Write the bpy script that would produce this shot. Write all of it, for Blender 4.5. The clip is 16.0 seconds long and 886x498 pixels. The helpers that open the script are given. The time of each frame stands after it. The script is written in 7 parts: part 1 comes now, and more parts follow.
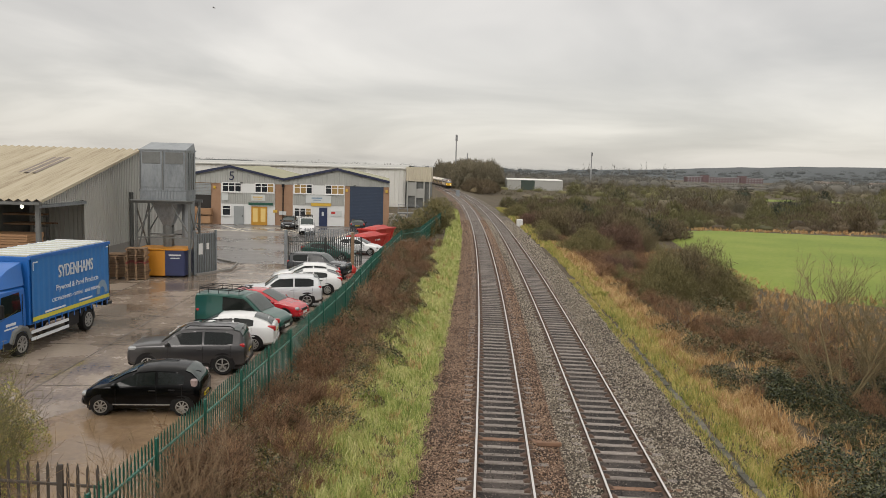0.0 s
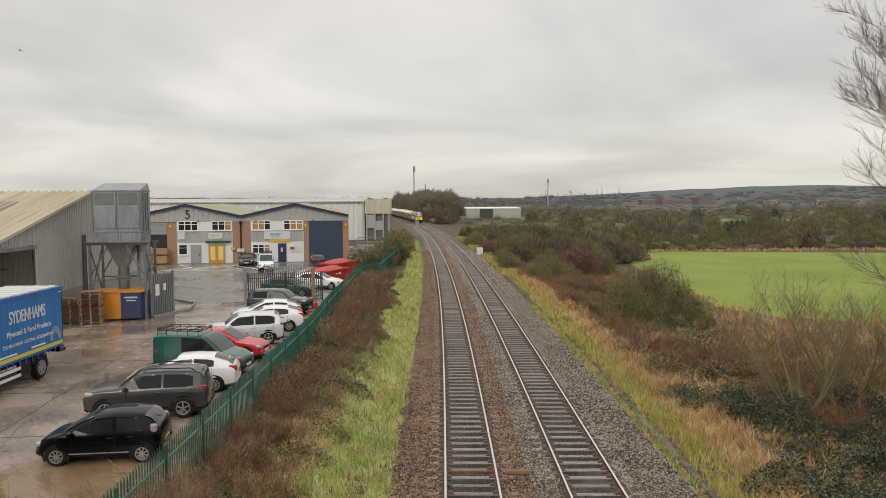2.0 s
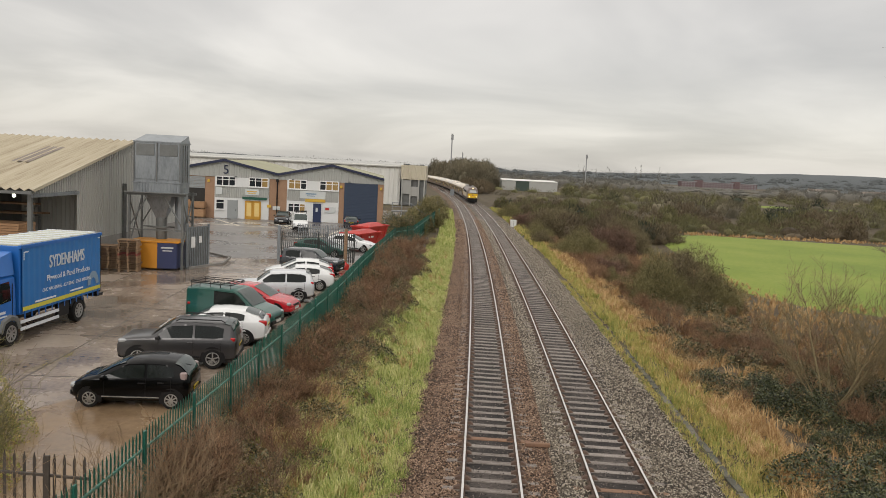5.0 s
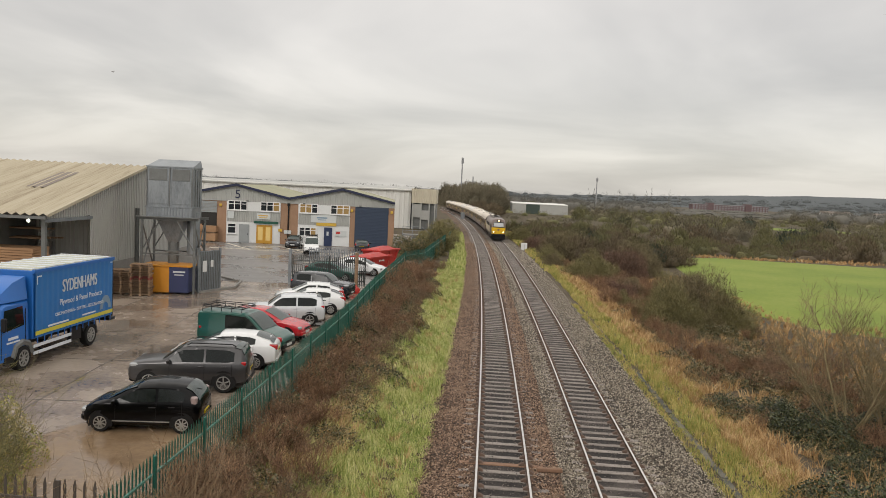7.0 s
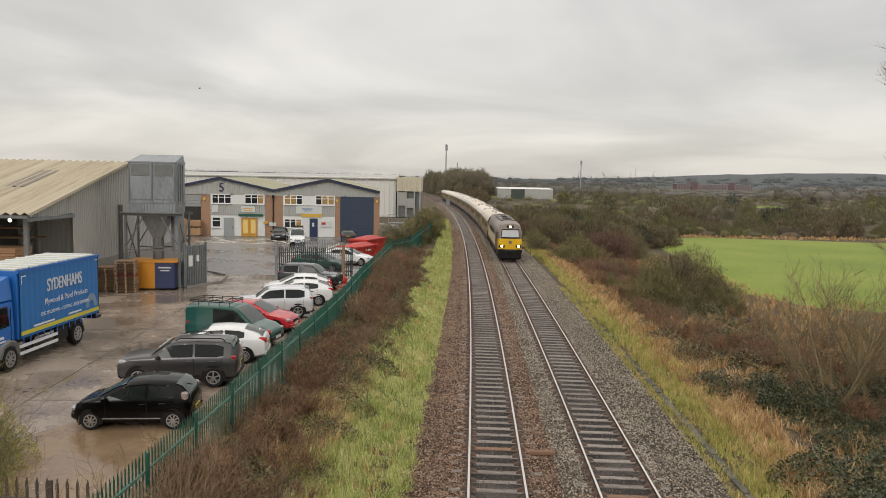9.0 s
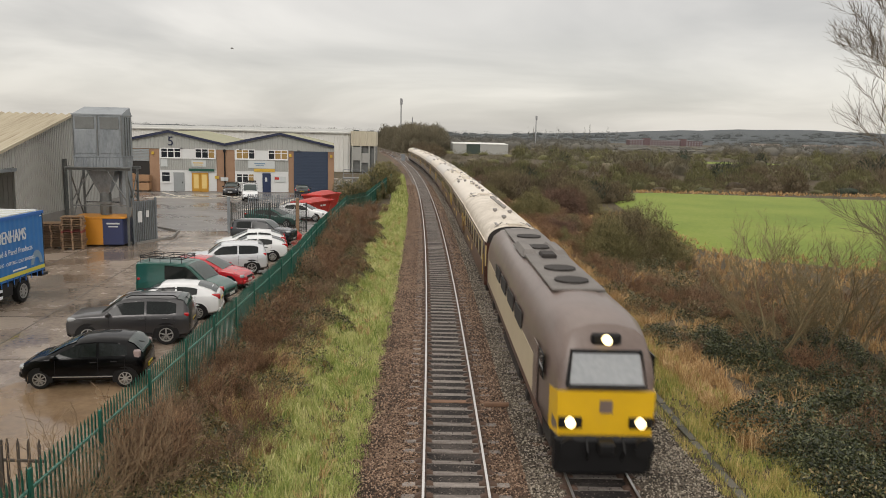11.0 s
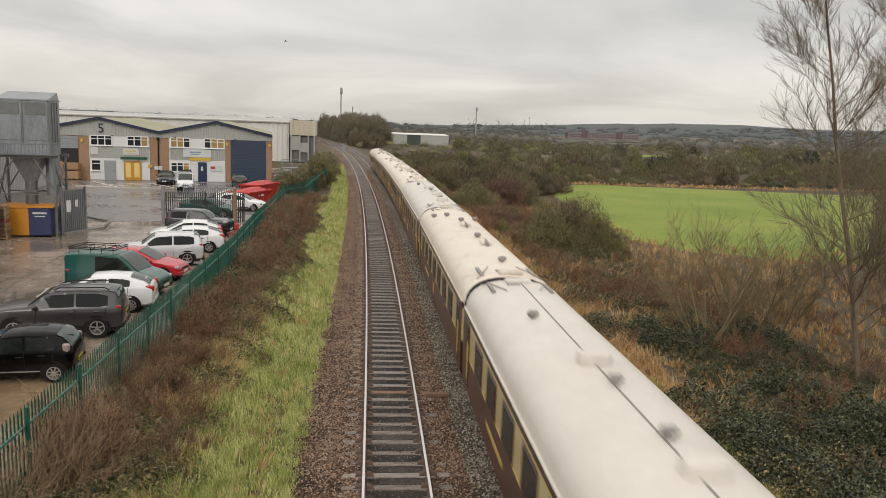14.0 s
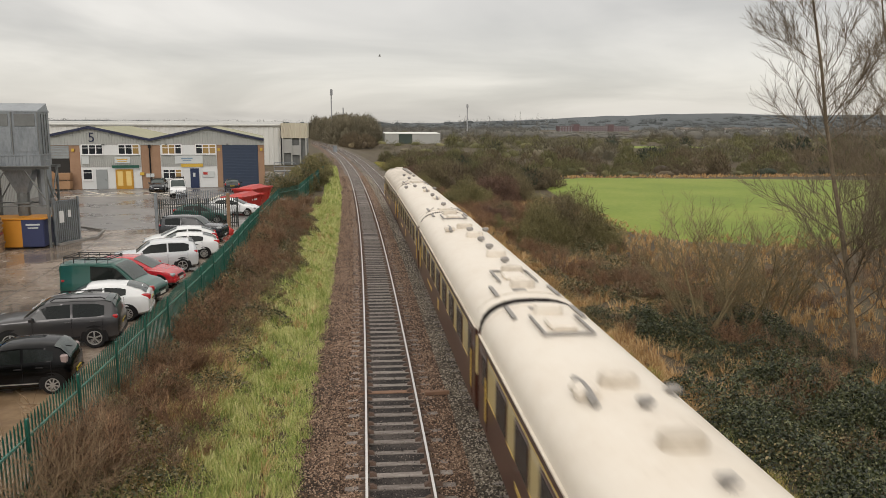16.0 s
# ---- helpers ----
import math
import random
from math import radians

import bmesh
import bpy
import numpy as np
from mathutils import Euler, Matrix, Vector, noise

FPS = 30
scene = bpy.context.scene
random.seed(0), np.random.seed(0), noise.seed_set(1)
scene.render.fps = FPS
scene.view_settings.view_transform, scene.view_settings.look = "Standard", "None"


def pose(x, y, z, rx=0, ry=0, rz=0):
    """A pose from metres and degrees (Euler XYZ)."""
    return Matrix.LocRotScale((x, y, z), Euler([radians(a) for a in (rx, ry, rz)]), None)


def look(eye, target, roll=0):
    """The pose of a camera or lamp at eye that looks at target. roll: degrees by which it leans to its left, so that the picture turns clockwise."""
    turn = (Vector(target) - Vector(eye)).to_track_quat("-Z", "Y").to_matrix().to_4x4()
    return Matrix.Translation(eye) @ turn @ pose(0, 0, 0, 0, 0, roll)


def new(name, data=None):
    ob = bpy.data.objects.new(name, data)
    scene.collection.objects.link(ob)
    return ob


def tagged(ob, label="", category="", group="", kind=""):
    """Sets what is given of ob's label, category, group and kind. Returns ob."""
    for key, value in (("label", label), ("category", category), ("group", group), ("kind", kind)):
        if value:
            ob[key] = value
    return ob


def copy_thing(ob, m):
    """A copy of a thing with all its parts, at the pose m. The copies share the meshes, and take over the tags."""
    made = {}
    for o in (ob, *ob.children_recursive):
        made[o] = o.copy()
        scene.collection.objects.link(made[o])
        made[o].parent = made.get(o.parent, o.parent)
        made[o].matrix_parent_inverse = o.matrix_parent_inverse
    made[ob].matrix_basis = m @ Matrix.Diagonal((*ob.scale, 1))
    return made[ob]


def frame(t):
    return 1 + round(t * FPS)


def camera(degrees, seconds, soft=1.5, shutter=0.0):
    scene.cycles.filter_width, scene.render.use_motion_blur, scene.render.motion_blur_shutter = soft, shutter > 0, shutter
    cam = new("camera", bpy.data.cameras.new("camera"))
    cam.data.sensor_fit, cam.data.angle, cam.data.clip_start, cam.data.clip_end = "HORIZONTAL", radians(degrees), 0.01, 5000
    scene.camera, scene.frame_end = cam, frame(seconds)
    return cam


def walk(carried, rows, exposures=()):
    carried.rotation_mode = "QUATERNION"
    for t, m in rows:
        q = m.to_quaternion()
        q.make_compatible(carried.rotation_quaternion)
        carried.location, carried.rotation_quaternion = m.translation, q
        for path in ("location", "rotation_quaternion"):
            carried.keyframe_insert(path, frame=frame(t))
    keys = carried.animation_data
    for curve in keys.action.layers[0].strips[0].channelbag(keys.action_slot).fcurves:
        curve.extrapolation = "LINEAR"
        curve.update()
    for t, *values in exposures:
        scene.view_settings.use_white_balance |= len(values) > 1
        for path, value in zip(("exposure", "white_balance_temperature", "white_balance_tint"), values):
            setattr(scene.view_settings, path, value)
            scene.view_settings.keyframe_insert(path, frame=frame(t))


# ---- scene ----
# camera: held still on a bridge, turned by hand
cam = camera(60.3, 16.0, soft=0.5, shutter=0.3)
EYE = (0.0, 0.0, 8.05)
TURNS = [  # seconds, yaw, pitch, lean
    (0.0, 0.0, -6.0, -1.6), (0.5, 0.05, -5.4, -0.75), (1.0, -0.09, -4.79, 1.55), (1.5, -1.3, -4.04, 1.05),
    (2.0, -2.92, -3.68, 0.35), (2.5, -1.86, -5.04, 0.25), (3.0, -0.58, -6.8, -0.82), (3.5, -0.41, -7.16, -1.53),
    (4.0, -0.67, -7.03, -2.82), (4.6, -0.62, -6.6, -3.0), (6.0, 0.0, -4.7, -2.75), (6.5, 0.16, -4.46, -2.73), (7.0, 0.37, -4.35, -2.72),
    (7.5, 0.54, -4.32, -3.23), (8.0, 0.61, -4.17, -3.58), (8.5, 0.35, -4.56, -2.67), (9.0, -0.67, -5.27, -1.08),
    (9.5, -1.87, -6.73, -0.47), (10.2, -2.9, -7.9, -0.6), (11.5, -4.9, -8.8, -1.8), (12.0, -5.84, -9.06, -2.02), (12.5, -7.15, -9.62, -2.0),
    (13.0, -7.34, -9.92, -1.9), (13.5, -7.75, -9.7, -1.67), (14.0, -8.65, -9.1, -2.08), (14.5, -9.29, -8.59, -2.32),
    (15.0, -9.27, -8.53, -1.95), (15.5, -9.36, -8.94, -0.57), (16.0, -9.0, -9.25, -0.2),
]
walk(cam, [(t, pose(*EYE, 90 + p, 0, y) @ pose(0, 0, 0, 0, 0, -r)) for t, y, p, r in TURNS], [(0, 0.04, 6680, 12), (16, 0.04, 6680, 12)])


# ---- world and sun: a bright overcast winter sky ----
def node(tree, kind, x=0, **values):
    n = tree.nodes.new(kind)
    for key, value in values.items():
        n.inputs[key.replace("_", " ")].default_value = value
    return n


def maths(tree, op, a, b=None):
    n = tree.nodes.new("ShaderNodeMath")
    n.operation = op
    for i, v in enumerate((a, b)):
        if v is None:
            continue
        if isinstance(v, (int, float)):
            n.inputs[i].default_value = v
        else:
            tree.links.new(v, n.inputs[i])
    return n.outputs[0]


def ramp(tree, fac, stops):
    n = tree.nodes.new("ShaderNodeValToRGB")
    while len(n.color_ramp.elements) < len(stops):
        n.color_ramp.elements.new(0.5)
    for e, (p, c) in zip(n.color_ramp.elements, stops):
        e.position, e.color = p, (*c, 1)
    if fac is not None:
        tree.links.new(fac, n.inputs["Fac"])
    return n.outputs["Color"]


SUN_UP, SUN_ROUND = 32, 200
world = bpy.data.worlds.new("overcast")
world.use_nodes = True
scene.world = world
wt = world.node_tree
wt.nodes.clear()
wo = wt.nodes.new("ShaderNodeOutputWorld")
tc = wt.nodes.new("ShaderNodeTexCoord")
sep = wt.nodes.new("ShaderNodeSeparateXYZ")
wt.links.new(tc.outputs["Generated"], sep.inputs[0])
up = maths(wt, "MAXIMUM", sep.outputs["Z"], 0.0)
low = maths(wt, "ADD", up, 0.16)
flat = wt.nodes.new("ShaderNodeCombineXYZ")
wt.links.new(maths(wt, "DIVIDE", sep.outputs["X"], low), flat.inputs[0])
wt.links.new(maths(wt, "DIVIDE", sep.outputs["Y"], low), flat.inputs[1])
n1 = node(wt, "ShaderNodeTexNoise", Scale=0.6, Detail=5.0, Roughness=0.5, Distortion=0.5)
wt.links.new(flat.outputs[0], n1.inputs["Vector"])
clouds = ramp(wt, n1.outputs["Fac"], [(0.30, (0.49, 0.485, 0.47)), (0.46, (0.61, 0.60, 0.575)), (0.60, (0.75, 0.735, 0.70)), (0.76, (0.83, 0.815, 0.78))])
height = ramp(wt, up, [(0.0, (0.80, 0.80, 0.79)), (0.05, (0.93, 0.93, 0.91)), (0.14, (1.0, 1.0, 0.99)), (0.35, (0.98, 0.98, 0.99)), (0.62, (1.9, 1.88, 1.84))])
mul = wt.nodes.new("ShaderNodeMix")
mul.data_type, mul.blend_type = "RGBA", "MULTIPLY"
mul.inputs["Factor"].default_value = 1.0
wt.links.new(clouds, mul.inputs["A"])
wt.links.new(height, mul.inputs["B"])
bg = node(wt, "ShaderNodeBackground", Strength=1.0)
wt.links.new(mul.outputs["Result"], bg.inputs["Color"])
sky = wt.nodes.new("ShaderNodeTexSky")
sky.sky_type, sky.sun_disc = "NISHITA", False
sky.sun_elevation, sky.sun_rotation = radians(SUN_UP), radians(SUN_ROUND)
bg2 = node(wt, "ShaderNodeBackground", Strength=0.012)
wt.links.new(sky.outputs[0], bg2.inputs["Color"])
both = wt.nodes.new("ShaderNodeAddShader")
wt.links.new(bg.outputs[0], both.inputs[0])
wt.links.new(bg2.outputs[0], both.inputs[1])
wt.links.new(both.outputs[0], wo.inputs["Surface"])

lamp = bpy.data.lights.new("sun", "SUN")
lamp.energy, lamp.angle, lamp.color = 0.7, radians(25), (1.0, 0.97, 0.93)
sun = new("sun", lamp)
az = radians(SUN_ROUND)
sun.matrix_world = look((0, 0, 60), (-60 * math.sin(az) / math.tan(radians(SUN_UP)), -60 * math.cos(az) / math.tan(radians(SUN_UP)), 0))
scene.view_settings.exposure = 0.0


# ---- materials ----
def material(name, base, rough=0.6, metal=0.0, dark=None, scale=3.0, mix=0.5, fine=40.0, bump=0.2, spread=0.0, third=None, coat=0.0, glow=None, wet=None, island=False, stretch=None, spec=0.5):
    """A surface with colour that varies at two scales, relief, and a chance shift from piece to piece."""
    m = bpy.data.materials.new(name)
    m.use_nodes = True
    t = m.node_tree
    b = t.nodes["Principled BSDF"]
    b.inputs["Roughness"].default_value, b.inputs["Metallic"].default_value = rough, metal
    b.inputs["Specular IOR Level"].default_value = spec
    b.inputs["Coat Weight"].default_value = coat
    b.inputs["Coat Roughness"].default_value = 0.05
    dark = dark or tuple(c * 0.72 for c in base)
    co = t.nodes.new("ShaderNodeTexCoord")
    vec = co.outputs["Object"]
    if stretch:
        mp = t.nodes.new("ShaderNodeMapping")
        mp.inputs["Scale"].default_value = stretch
        t.links.new(vec, mp.inputs["Vector"])
        vec = mp.outputs[0]
    big = node(t, "ShaderNodeTexNoise", Scale=scale, Detail=6.0, Roughness=0.6)
    small = node(t, "ShaderNodeTexNoise", Scale=fine, Detail=4.0, Roughness=0.65)
    t.links.new(vec, big.inputs["Vector"])
    t.links.new(vec, small.inputs["Vector"])
    f = maths(t, "ADD", maths(t, "MULTIPLY", big.outputs["Fac"], 0.62), maths(t, "MULTIPLY", small.outputs["Fac"], 0.38))
    if spread:
        if island:
            g = t.nodes.new("ShaderNodeNewGeometry")
            r = g.outputs["Random Per Island"]
        else:
            r = t.nodes.new("ShaderNodeObjectInfo").outputs["Random"]
        f = maths(t, "ADD", f, maths(t, "MULTIPLY", maths(t, "SUBTRACT", r, 0.5), spread))
    lo, hi = 0.5 - 0.22 / max(mix, 0.1) * 0.5, 0.5 + 0.22 / max(mix, 0.1) * 0.5
    stops = [(max(0, lo), dark), (min(1, hi), base)]
    if third:
        stops = [(max(0, lo), dark), (0.5, base), (min(1, hi), third)]
    t.links.new(ramp(t, f, stops), b.inputs["Base Color"])
    if bump:
        bp = node(t, "ShaderNodeBump", Strength=bump, Distance=0.02)
        t.links.new(small.outputs["Fac"], bp.inputs["Height"])
        t.links.new(bp.outputs[0], b.inputs["Normal"])
    if wet:
        t.links.new(ramp(t, big.outputs["Fac"], [(0.38, (wet[0],) * 3), (0.62, (wet[1],) * 3)]), b.inputs["Roughness"])
    if glow:
        b.inputs["Emission Color"].default_value = (*glow[0], 1)
        b.inputs["Emission Strength"].default_value = glow[1]
    return m


def paint(name, base, rough=0.28, metal=0.0, coat=0.6):
    return material(name, base, rough, metal, dark=tuple(c * 0.86 for c in base), scale=1.5, fine=90, bump=0.02, coat=coat)


M = {}
M["ground"] = material("ground_earth", (0.078, 0.057, 0.031), 0.95, dark=(0.026, 0.019, 0.012), third=(0.10, 0.092, 0.038), scale=0.35, fine=9, bump=0.6)
M["field"] = material("field_grass", (0.165, 0.222, 0.024), 0.9, dark=(0.12, 0.175, 0.018), third=(0.215, 0.25, 0.042), scale=0.06, fine=2.2, mix=0.8, bump=0.8)
M["ballast"] = material("ballast_stone", (0.105, 0.062, 0.038), 0.9, dark=(0.018, 0.011, 0.007), third=(0.20, 0.132, 0.088), scale=0.5, fine=16, bump=1.0, mix=1.0)
M["ballast_grey"] = material("ballast_grey_stone", (0.105, 0.085, 0.062), 0.9, dark=(0.018, 0.014, 0.010), third=(0.21, 0.178, 0.138), scale=0.5, fine=16, bump=1.0, mix=1.0)
M["crib"] = material("dark_crib_ballast", (0.030, 0.024, 0.021), 0.9, dark=(0.007, 0.006, 0.005), third=(0.075, 0.062, 0.054), scale=0.6, fine=20, bump=1.0, mix=1.1)
M["stone"] = material("ballast_stone_piece", (0.195, 0.112, 0.068), 0.85, dark=(0.032, 0.018, 0.011), third=(0.37, 0.26, 0.185), scale=1.2, fine=30, spread=1.0, island=True, bump=0.4)
M["stone_dark"] = material("dark_stone_piece", (0.06, 0.048, 0.042), 0.85, dark=(0.014, 0.011, 0.010), third=(0.20, 0.165, 0.145), scale=1.2, fine=30, spread=0.9, island=True, bump=0.4)
M["stone_grey"] = material("ballast_grey_piece", (0.20, 0.163, 0.12), 0.85, dark=(0.035, 0.028, 0.021), third=(0.43, 0.38, 0.31), scale=1.2, fine=30, spread=1.0, island=True, bump=0.4)
M["yard"] = material("wet_concrete", (0.25, 0.198, 0.155), 0.3, dark=(0.10, 0.076, 0.058), third=(0.36, 0.30, 0.242), scale=0.28, fine=5, bump=0.05, wet=(0.05, 0.36), mix=0.8)
M["yard_far"] = material("wet_asphalt", (0.225, 0.212, 0.202), 0.45, dark=(0.13, 0.122, 0.116), scale=0.16, fine=8, bump=0.1, wet=(0.15, 0.5), mix=0.8)
M["trough"] = material("wet_mossy_concrete", (0.135, 0.125, 0.10), 0.7, dark=(0.05, 0.05, 0.036), scale=1.0, fine=14, bump=0.3, spread=0.3, mix=0.8)
M["mud"] = material("wet_mud", (0.31, 0.215, 0.128), 0.3, dark=(0.18, 0.12, 0.072), scale=0.5, fine=6, bump=0.1, wet=(0.08, 0.45), mix=0.8)
M["line"] = material("worn_line_paint", (0.80, 0.74, 0.62), 0.6, dark=(0.45, 0.41, 0.34), scale=1.5, fine=20)
M["joint"] = material("tar_joint", (0.085, 0.07, 0.058), 0.6)
M["rail"] = material("rusted_rail_side", (0.115, 0.068, 0.045), 0.7, dark=(0.05, 0.03, 0.02), scale=2, fine=30)
M["railhead"] = material("polished_rail_head", (0.78, 0.76, 0.74), 0.28, 0.8, dark=(0.64, 0.62, 0.60), scale=2, fine=30, bump=0.03)
M["sleeper"] = material("weathered_sleeper", (0.31, 0.275, 0.247), 0.85, dark=(0.11, 0.092, 0.08), scale=2.5, fine=14, spread=0.14, bump=0.5, mix=0.7)
M["chair"] = material("rusty_rail_chair", (0.15, 0.09, 0.06), 0.75, dark=(0.05, 0.03, 0.022), scale=4, fine=30)
M["sleeper_rust"] = material("rusty_steel_sleeper", (0.27, 0.15, 0.09), 0.8, dark=(0.15, 0.09, 0.06), scale=3, fine=25)
M["concrete"] = material("old_concrete", (0.30, 0.29, 0.27), 0.85, dark=(0.2, 0.19, 0.175), scale=1.0, fine=18, bump=0.3)
M["fence_green"] = material("green_fence_paint", (0.012, 0.12, 0.085), 0.45, dark=(0.008, 0.07, 0.05), scale=2, fine=30, spread=0.15, bump=0.05)
# paler copy of the fence green, putting light on the rails into colour
M["fence_edge"] = material("lit_fence_rail", (0.10, 0.24, 0.19), 0.45, dark=(0.03, 0.13, 0.10), scale=2, fine=30)
M["fence_dark"] = material("dark_galvanised_steel", (0.05, 0.058, 0.055), 0.5, 0.3, scale=2, fine=30)
M["fence_grey"] = material("weathered_grey_pale", (0.085, 0.07, 0.056), 0.8, dark=(0.04, 0.032, 0.026), scale=3, fine=25, spread=0.2)
M["clad"] = material("grey_sheet_cladding", (0.42, 0.425, 0.40), 0.55, dark=(0.36, 0.36, 0.34), scale=0.5, fine=12, bump=0.05)
M["clad_mid"] = material("grey_green_cladding", (0.40, 0.41, 0.385), 0.55, dark=(0.34, 0.345, 0.32), scale=0.5, fine=12, bump=0.05)
# streaks down the slope carry painted rib shade as well as mossy browns
M["roof"] = material("moss_and_rib_shade_roof", (0.44, 0.385, 0.28), 0.8, dark=(0.27, 0.22, 0.15), third=(0.51, 0.46, 0.35), scale=0.6, fine=9, bump=0.2, mix=0.8, stretch=(3.4, 0.07, 0.07))
M["roof_far"] = material("mossy_green_roof", (0.36, 0.35, 0.24), 0.8, dark=(0.25, 0.25, 0.16), scale=0.3, fine=9)
M["rooflight"] = material("dirty_rooflight", (0.23, 0.19, 0.15), 0.5, dark=(0.13, 0.10, 0.08), scale=1)
M["trim_navy"] = paint("navy_trim", (0.018, 0.024, 0.06), 0.45, coat=0.0)
M["shutter"] = paint("navy_shutter", (0.035, 0.055, 0.095), 0.5, coat=0.0)
M["shutter_grey"] = paint("grey_shutter", (0.30, 0.32, 0.32), 0.5, coat=0.0)
M["brick"] = material("buff_brick", (0.40, 0.25, 0.155), 0.85, dark=(0.27, 0.16, 0.10), scale=0.8, fine=14, bump=0.2)
M["white"] = material("white_panel", (0.72, 0.73, 0.72), 0.5, dark=(0.62, 0.63, 0.62), scale=0.6, fine=12, bump=0.03)
M["cream_shed"] = material("stained_cream_cladding", (0.60, 0.56, 0.45), 0.6, dark=(0.45, 0.40, 0.30), scale=0.3, fine=5, stretch=(1, 1, 0.2))
M["white_shed"] = material("off_white_cladding", (0.74, 0.74, 0.71), 0.6, dark=(0.62, 0.62, 0.58), scale=0.1, fine=4)
M["frame_white"] = paint("white_window_frame", (0.78, 0.78, 0.77), 0.4, coat=0.0)
M["coach_glass"] = material("dim_coach_glass", (0.012, 0.011, 0.010), 0.22, scale=1, bump=0.0)
M["glass"] = material("dark_window_glass", (0.035, 0.04, 0.045), 0.06, dark=(0.02, 0.023, 0.026), scale=1, bump=0.0)
M["glass_lit"] = material("warm_lit_window", (0.16, 0.115, 0.05), 0.12, scale=2, bump=0.0, glow=((1.0, 0.62, 0.22), 0.16))
M["ochre"] = paint("ochre_door", (0.52, 0.27, 0.03), 0.45, coat=0.0)
M["ochre_glass"] = material("warm_lit_door_glass", (0.4, 0.3, 0.12), 0.15, scale=2, bump=0.0, glow=((1.0, 0.7, 0.25), 0.3))
M["navy_door"] = paint("navy_door", (0.02, 0.035, 0.09), 0.4, coat=0.0)
M["green_sign"] = paint("dark_green_fascia", (0.015, 0.09, 0.06), 0.4, coat=0.0)
M["sign_grey"] = paint("pale_sign", (0.60, 0.63, 0.62), 0.4, coat=0.0)
M["sign_yellow"] = paint("yellow_sign", (0.65, 0.42, 0.06), 0.4, coat=0.0)
M["sign_blue"] = paint("blue_grey_bar", (0.2, 0.3, 0.4), 0.4, coat=0.0)
# near-black that stands in for shade inside the loading bay
M["dark"] = material("bay_shade", (0.035, 0.033, 0.03), 0.9, scale=1)
M["steel"] = material("galvanised_steel", (0.255, 0.28, 0.298), 0.42, 0.45, dark=(0.15, 0.168, 0.182), third=(0.32, 0.345, 0.36), scale=0.7, fine=8, bump=0.05, mix=0.6, stretch=(1, 1, 0.35))
M["steel_dark"] = material("dull_steel_frame", (0.20, 0.21, 0.205), 0.55, 0.3, dark=(0.12, 0.125, 0.12), scale=2, fine=20)
M["wood"] = material("pallet_wood", (0.38, 0.255, 0.155), 0.85, dark=(0.16, 0.10, 0.062), scale=2, fine=22, spread=0.45, stretch=(1, 4, 4))
M["wood_red"] = material("red_pallet_wood", (0.33, 0.07, 0.06), 0.8, dark=(0.2, 0.05, 0.04), scale=2, fine=22)
M["timber"] = material("stacked_board", (0.42, 0.25, 0.13), 0.75, dark=(0.30, 0.17, 0.09), scale=1, fine=16, spread=0.2)
M["skip_yellow"] = paint("yellow_skip", (0.60, 0.25, 0.02), 0.5, coat=0.0)
M["skip_blue"] = paint("navy_skip", (0.03, 0.04, 0.11), 0.5, coat=0.0)
M["skip_red"] = paint("red_skip_paint", (0.48, 0.03, 0.022), 0.45, coat=0.1)
M["truck_blue"] = paint("truck_blue", (0.012, 0.135, 0.47), 0.4, coat=0.2)
M["truck_curtain"] = material("blue_curtain", (0.014, 0.165, 0.46), 0.45, dark=(0.012, 0.13, 0.38), scale=0.7, fine=6, bump=0.06)
M["truck_roof"] = material("translucent_truck_roof", (0.50, 0.51, 0.42), 0.4, dark=(0.40, 0.41, 0.33), scale=0.6, fine=5)
M["letters"] = paint("white_lettering", (0.72, 0.76, 0.8), 0.5, coat=0.0)
M["yellow_band"] = paint("yellow_band", (0.60, 0.55, 0.06), 0.5, coat=0.0)
M["rubber"] = material("tyre_rubber", (0.012, 0.012, 0.012), 0.8, scale=5, fine=40, spec=0.3)
M["alloy"] = material("alloy_rim", (0.48, 0.48, 0.47), 0.35, 0.7, scale=5, fine=40, bump=0.0)
M["trim_black"] = material("black_plastic", (0.008, 0.008, 0.009), 0.5, scale=5, fine=60, bump=0.05, spec=0.3)
M["car_glass"] = material("car_glass", (0.012, 0.017, 0.016), 0.04, dark=(0.004, 0.006, 0.006), scale=1.5, bump=0.0, spec=0.35)
M["rear_glass"] = material("green_tinted_glass", (0.05, 0.072, 0.066), 0.05, dark=(0.018, 0.026, 0.024), scale=1.2, bump=0.0, spec=0.5)
M["lamp_dull"] = material("smoked_lamp", (0.42, 0.33, 0.32), 0.12, 0.2, scale=8, bump=0.0)
M["lamp_clear"] = material("clear_headlamp", (0.45, 0.47, 0.48), 0.1, 0.3, scale=8, bump=0.0)
M["lamp_red"] = paint("red_tail_lamp", (0.42, 0.012, 0.015), 0.15)
M["plate_yellow"] = paint("yellow_plate", (0.62, 0.46, 0.02), 0.4, coat=0.0)
M["plate_white"] = paint("white_plate", (0.7, 0.7, 0.68), 0.4, coat=0.0)
M["car_black"] = material("black_car_paint", (0.002, 0.0022, 0.0028), 0.08, scale=2, bump=0.0, spec=0.2)
M["car_grey"] = paint("dark_grey_car_paint", (0.04, 0.039, 0.041), 0.28, 0.3)
M["car_white"] = paint("white_car_paint", (0.74, 0.75, 0.75), 0.22)
M["car_silver"] = paint("pale_silver_car_paint", (0.62, 0.64, 0.66), 0.25, 0.25)
M["car_green"] = paint("dark_green_van_paint", (0.006, 0.075, 0.058), 0.28)
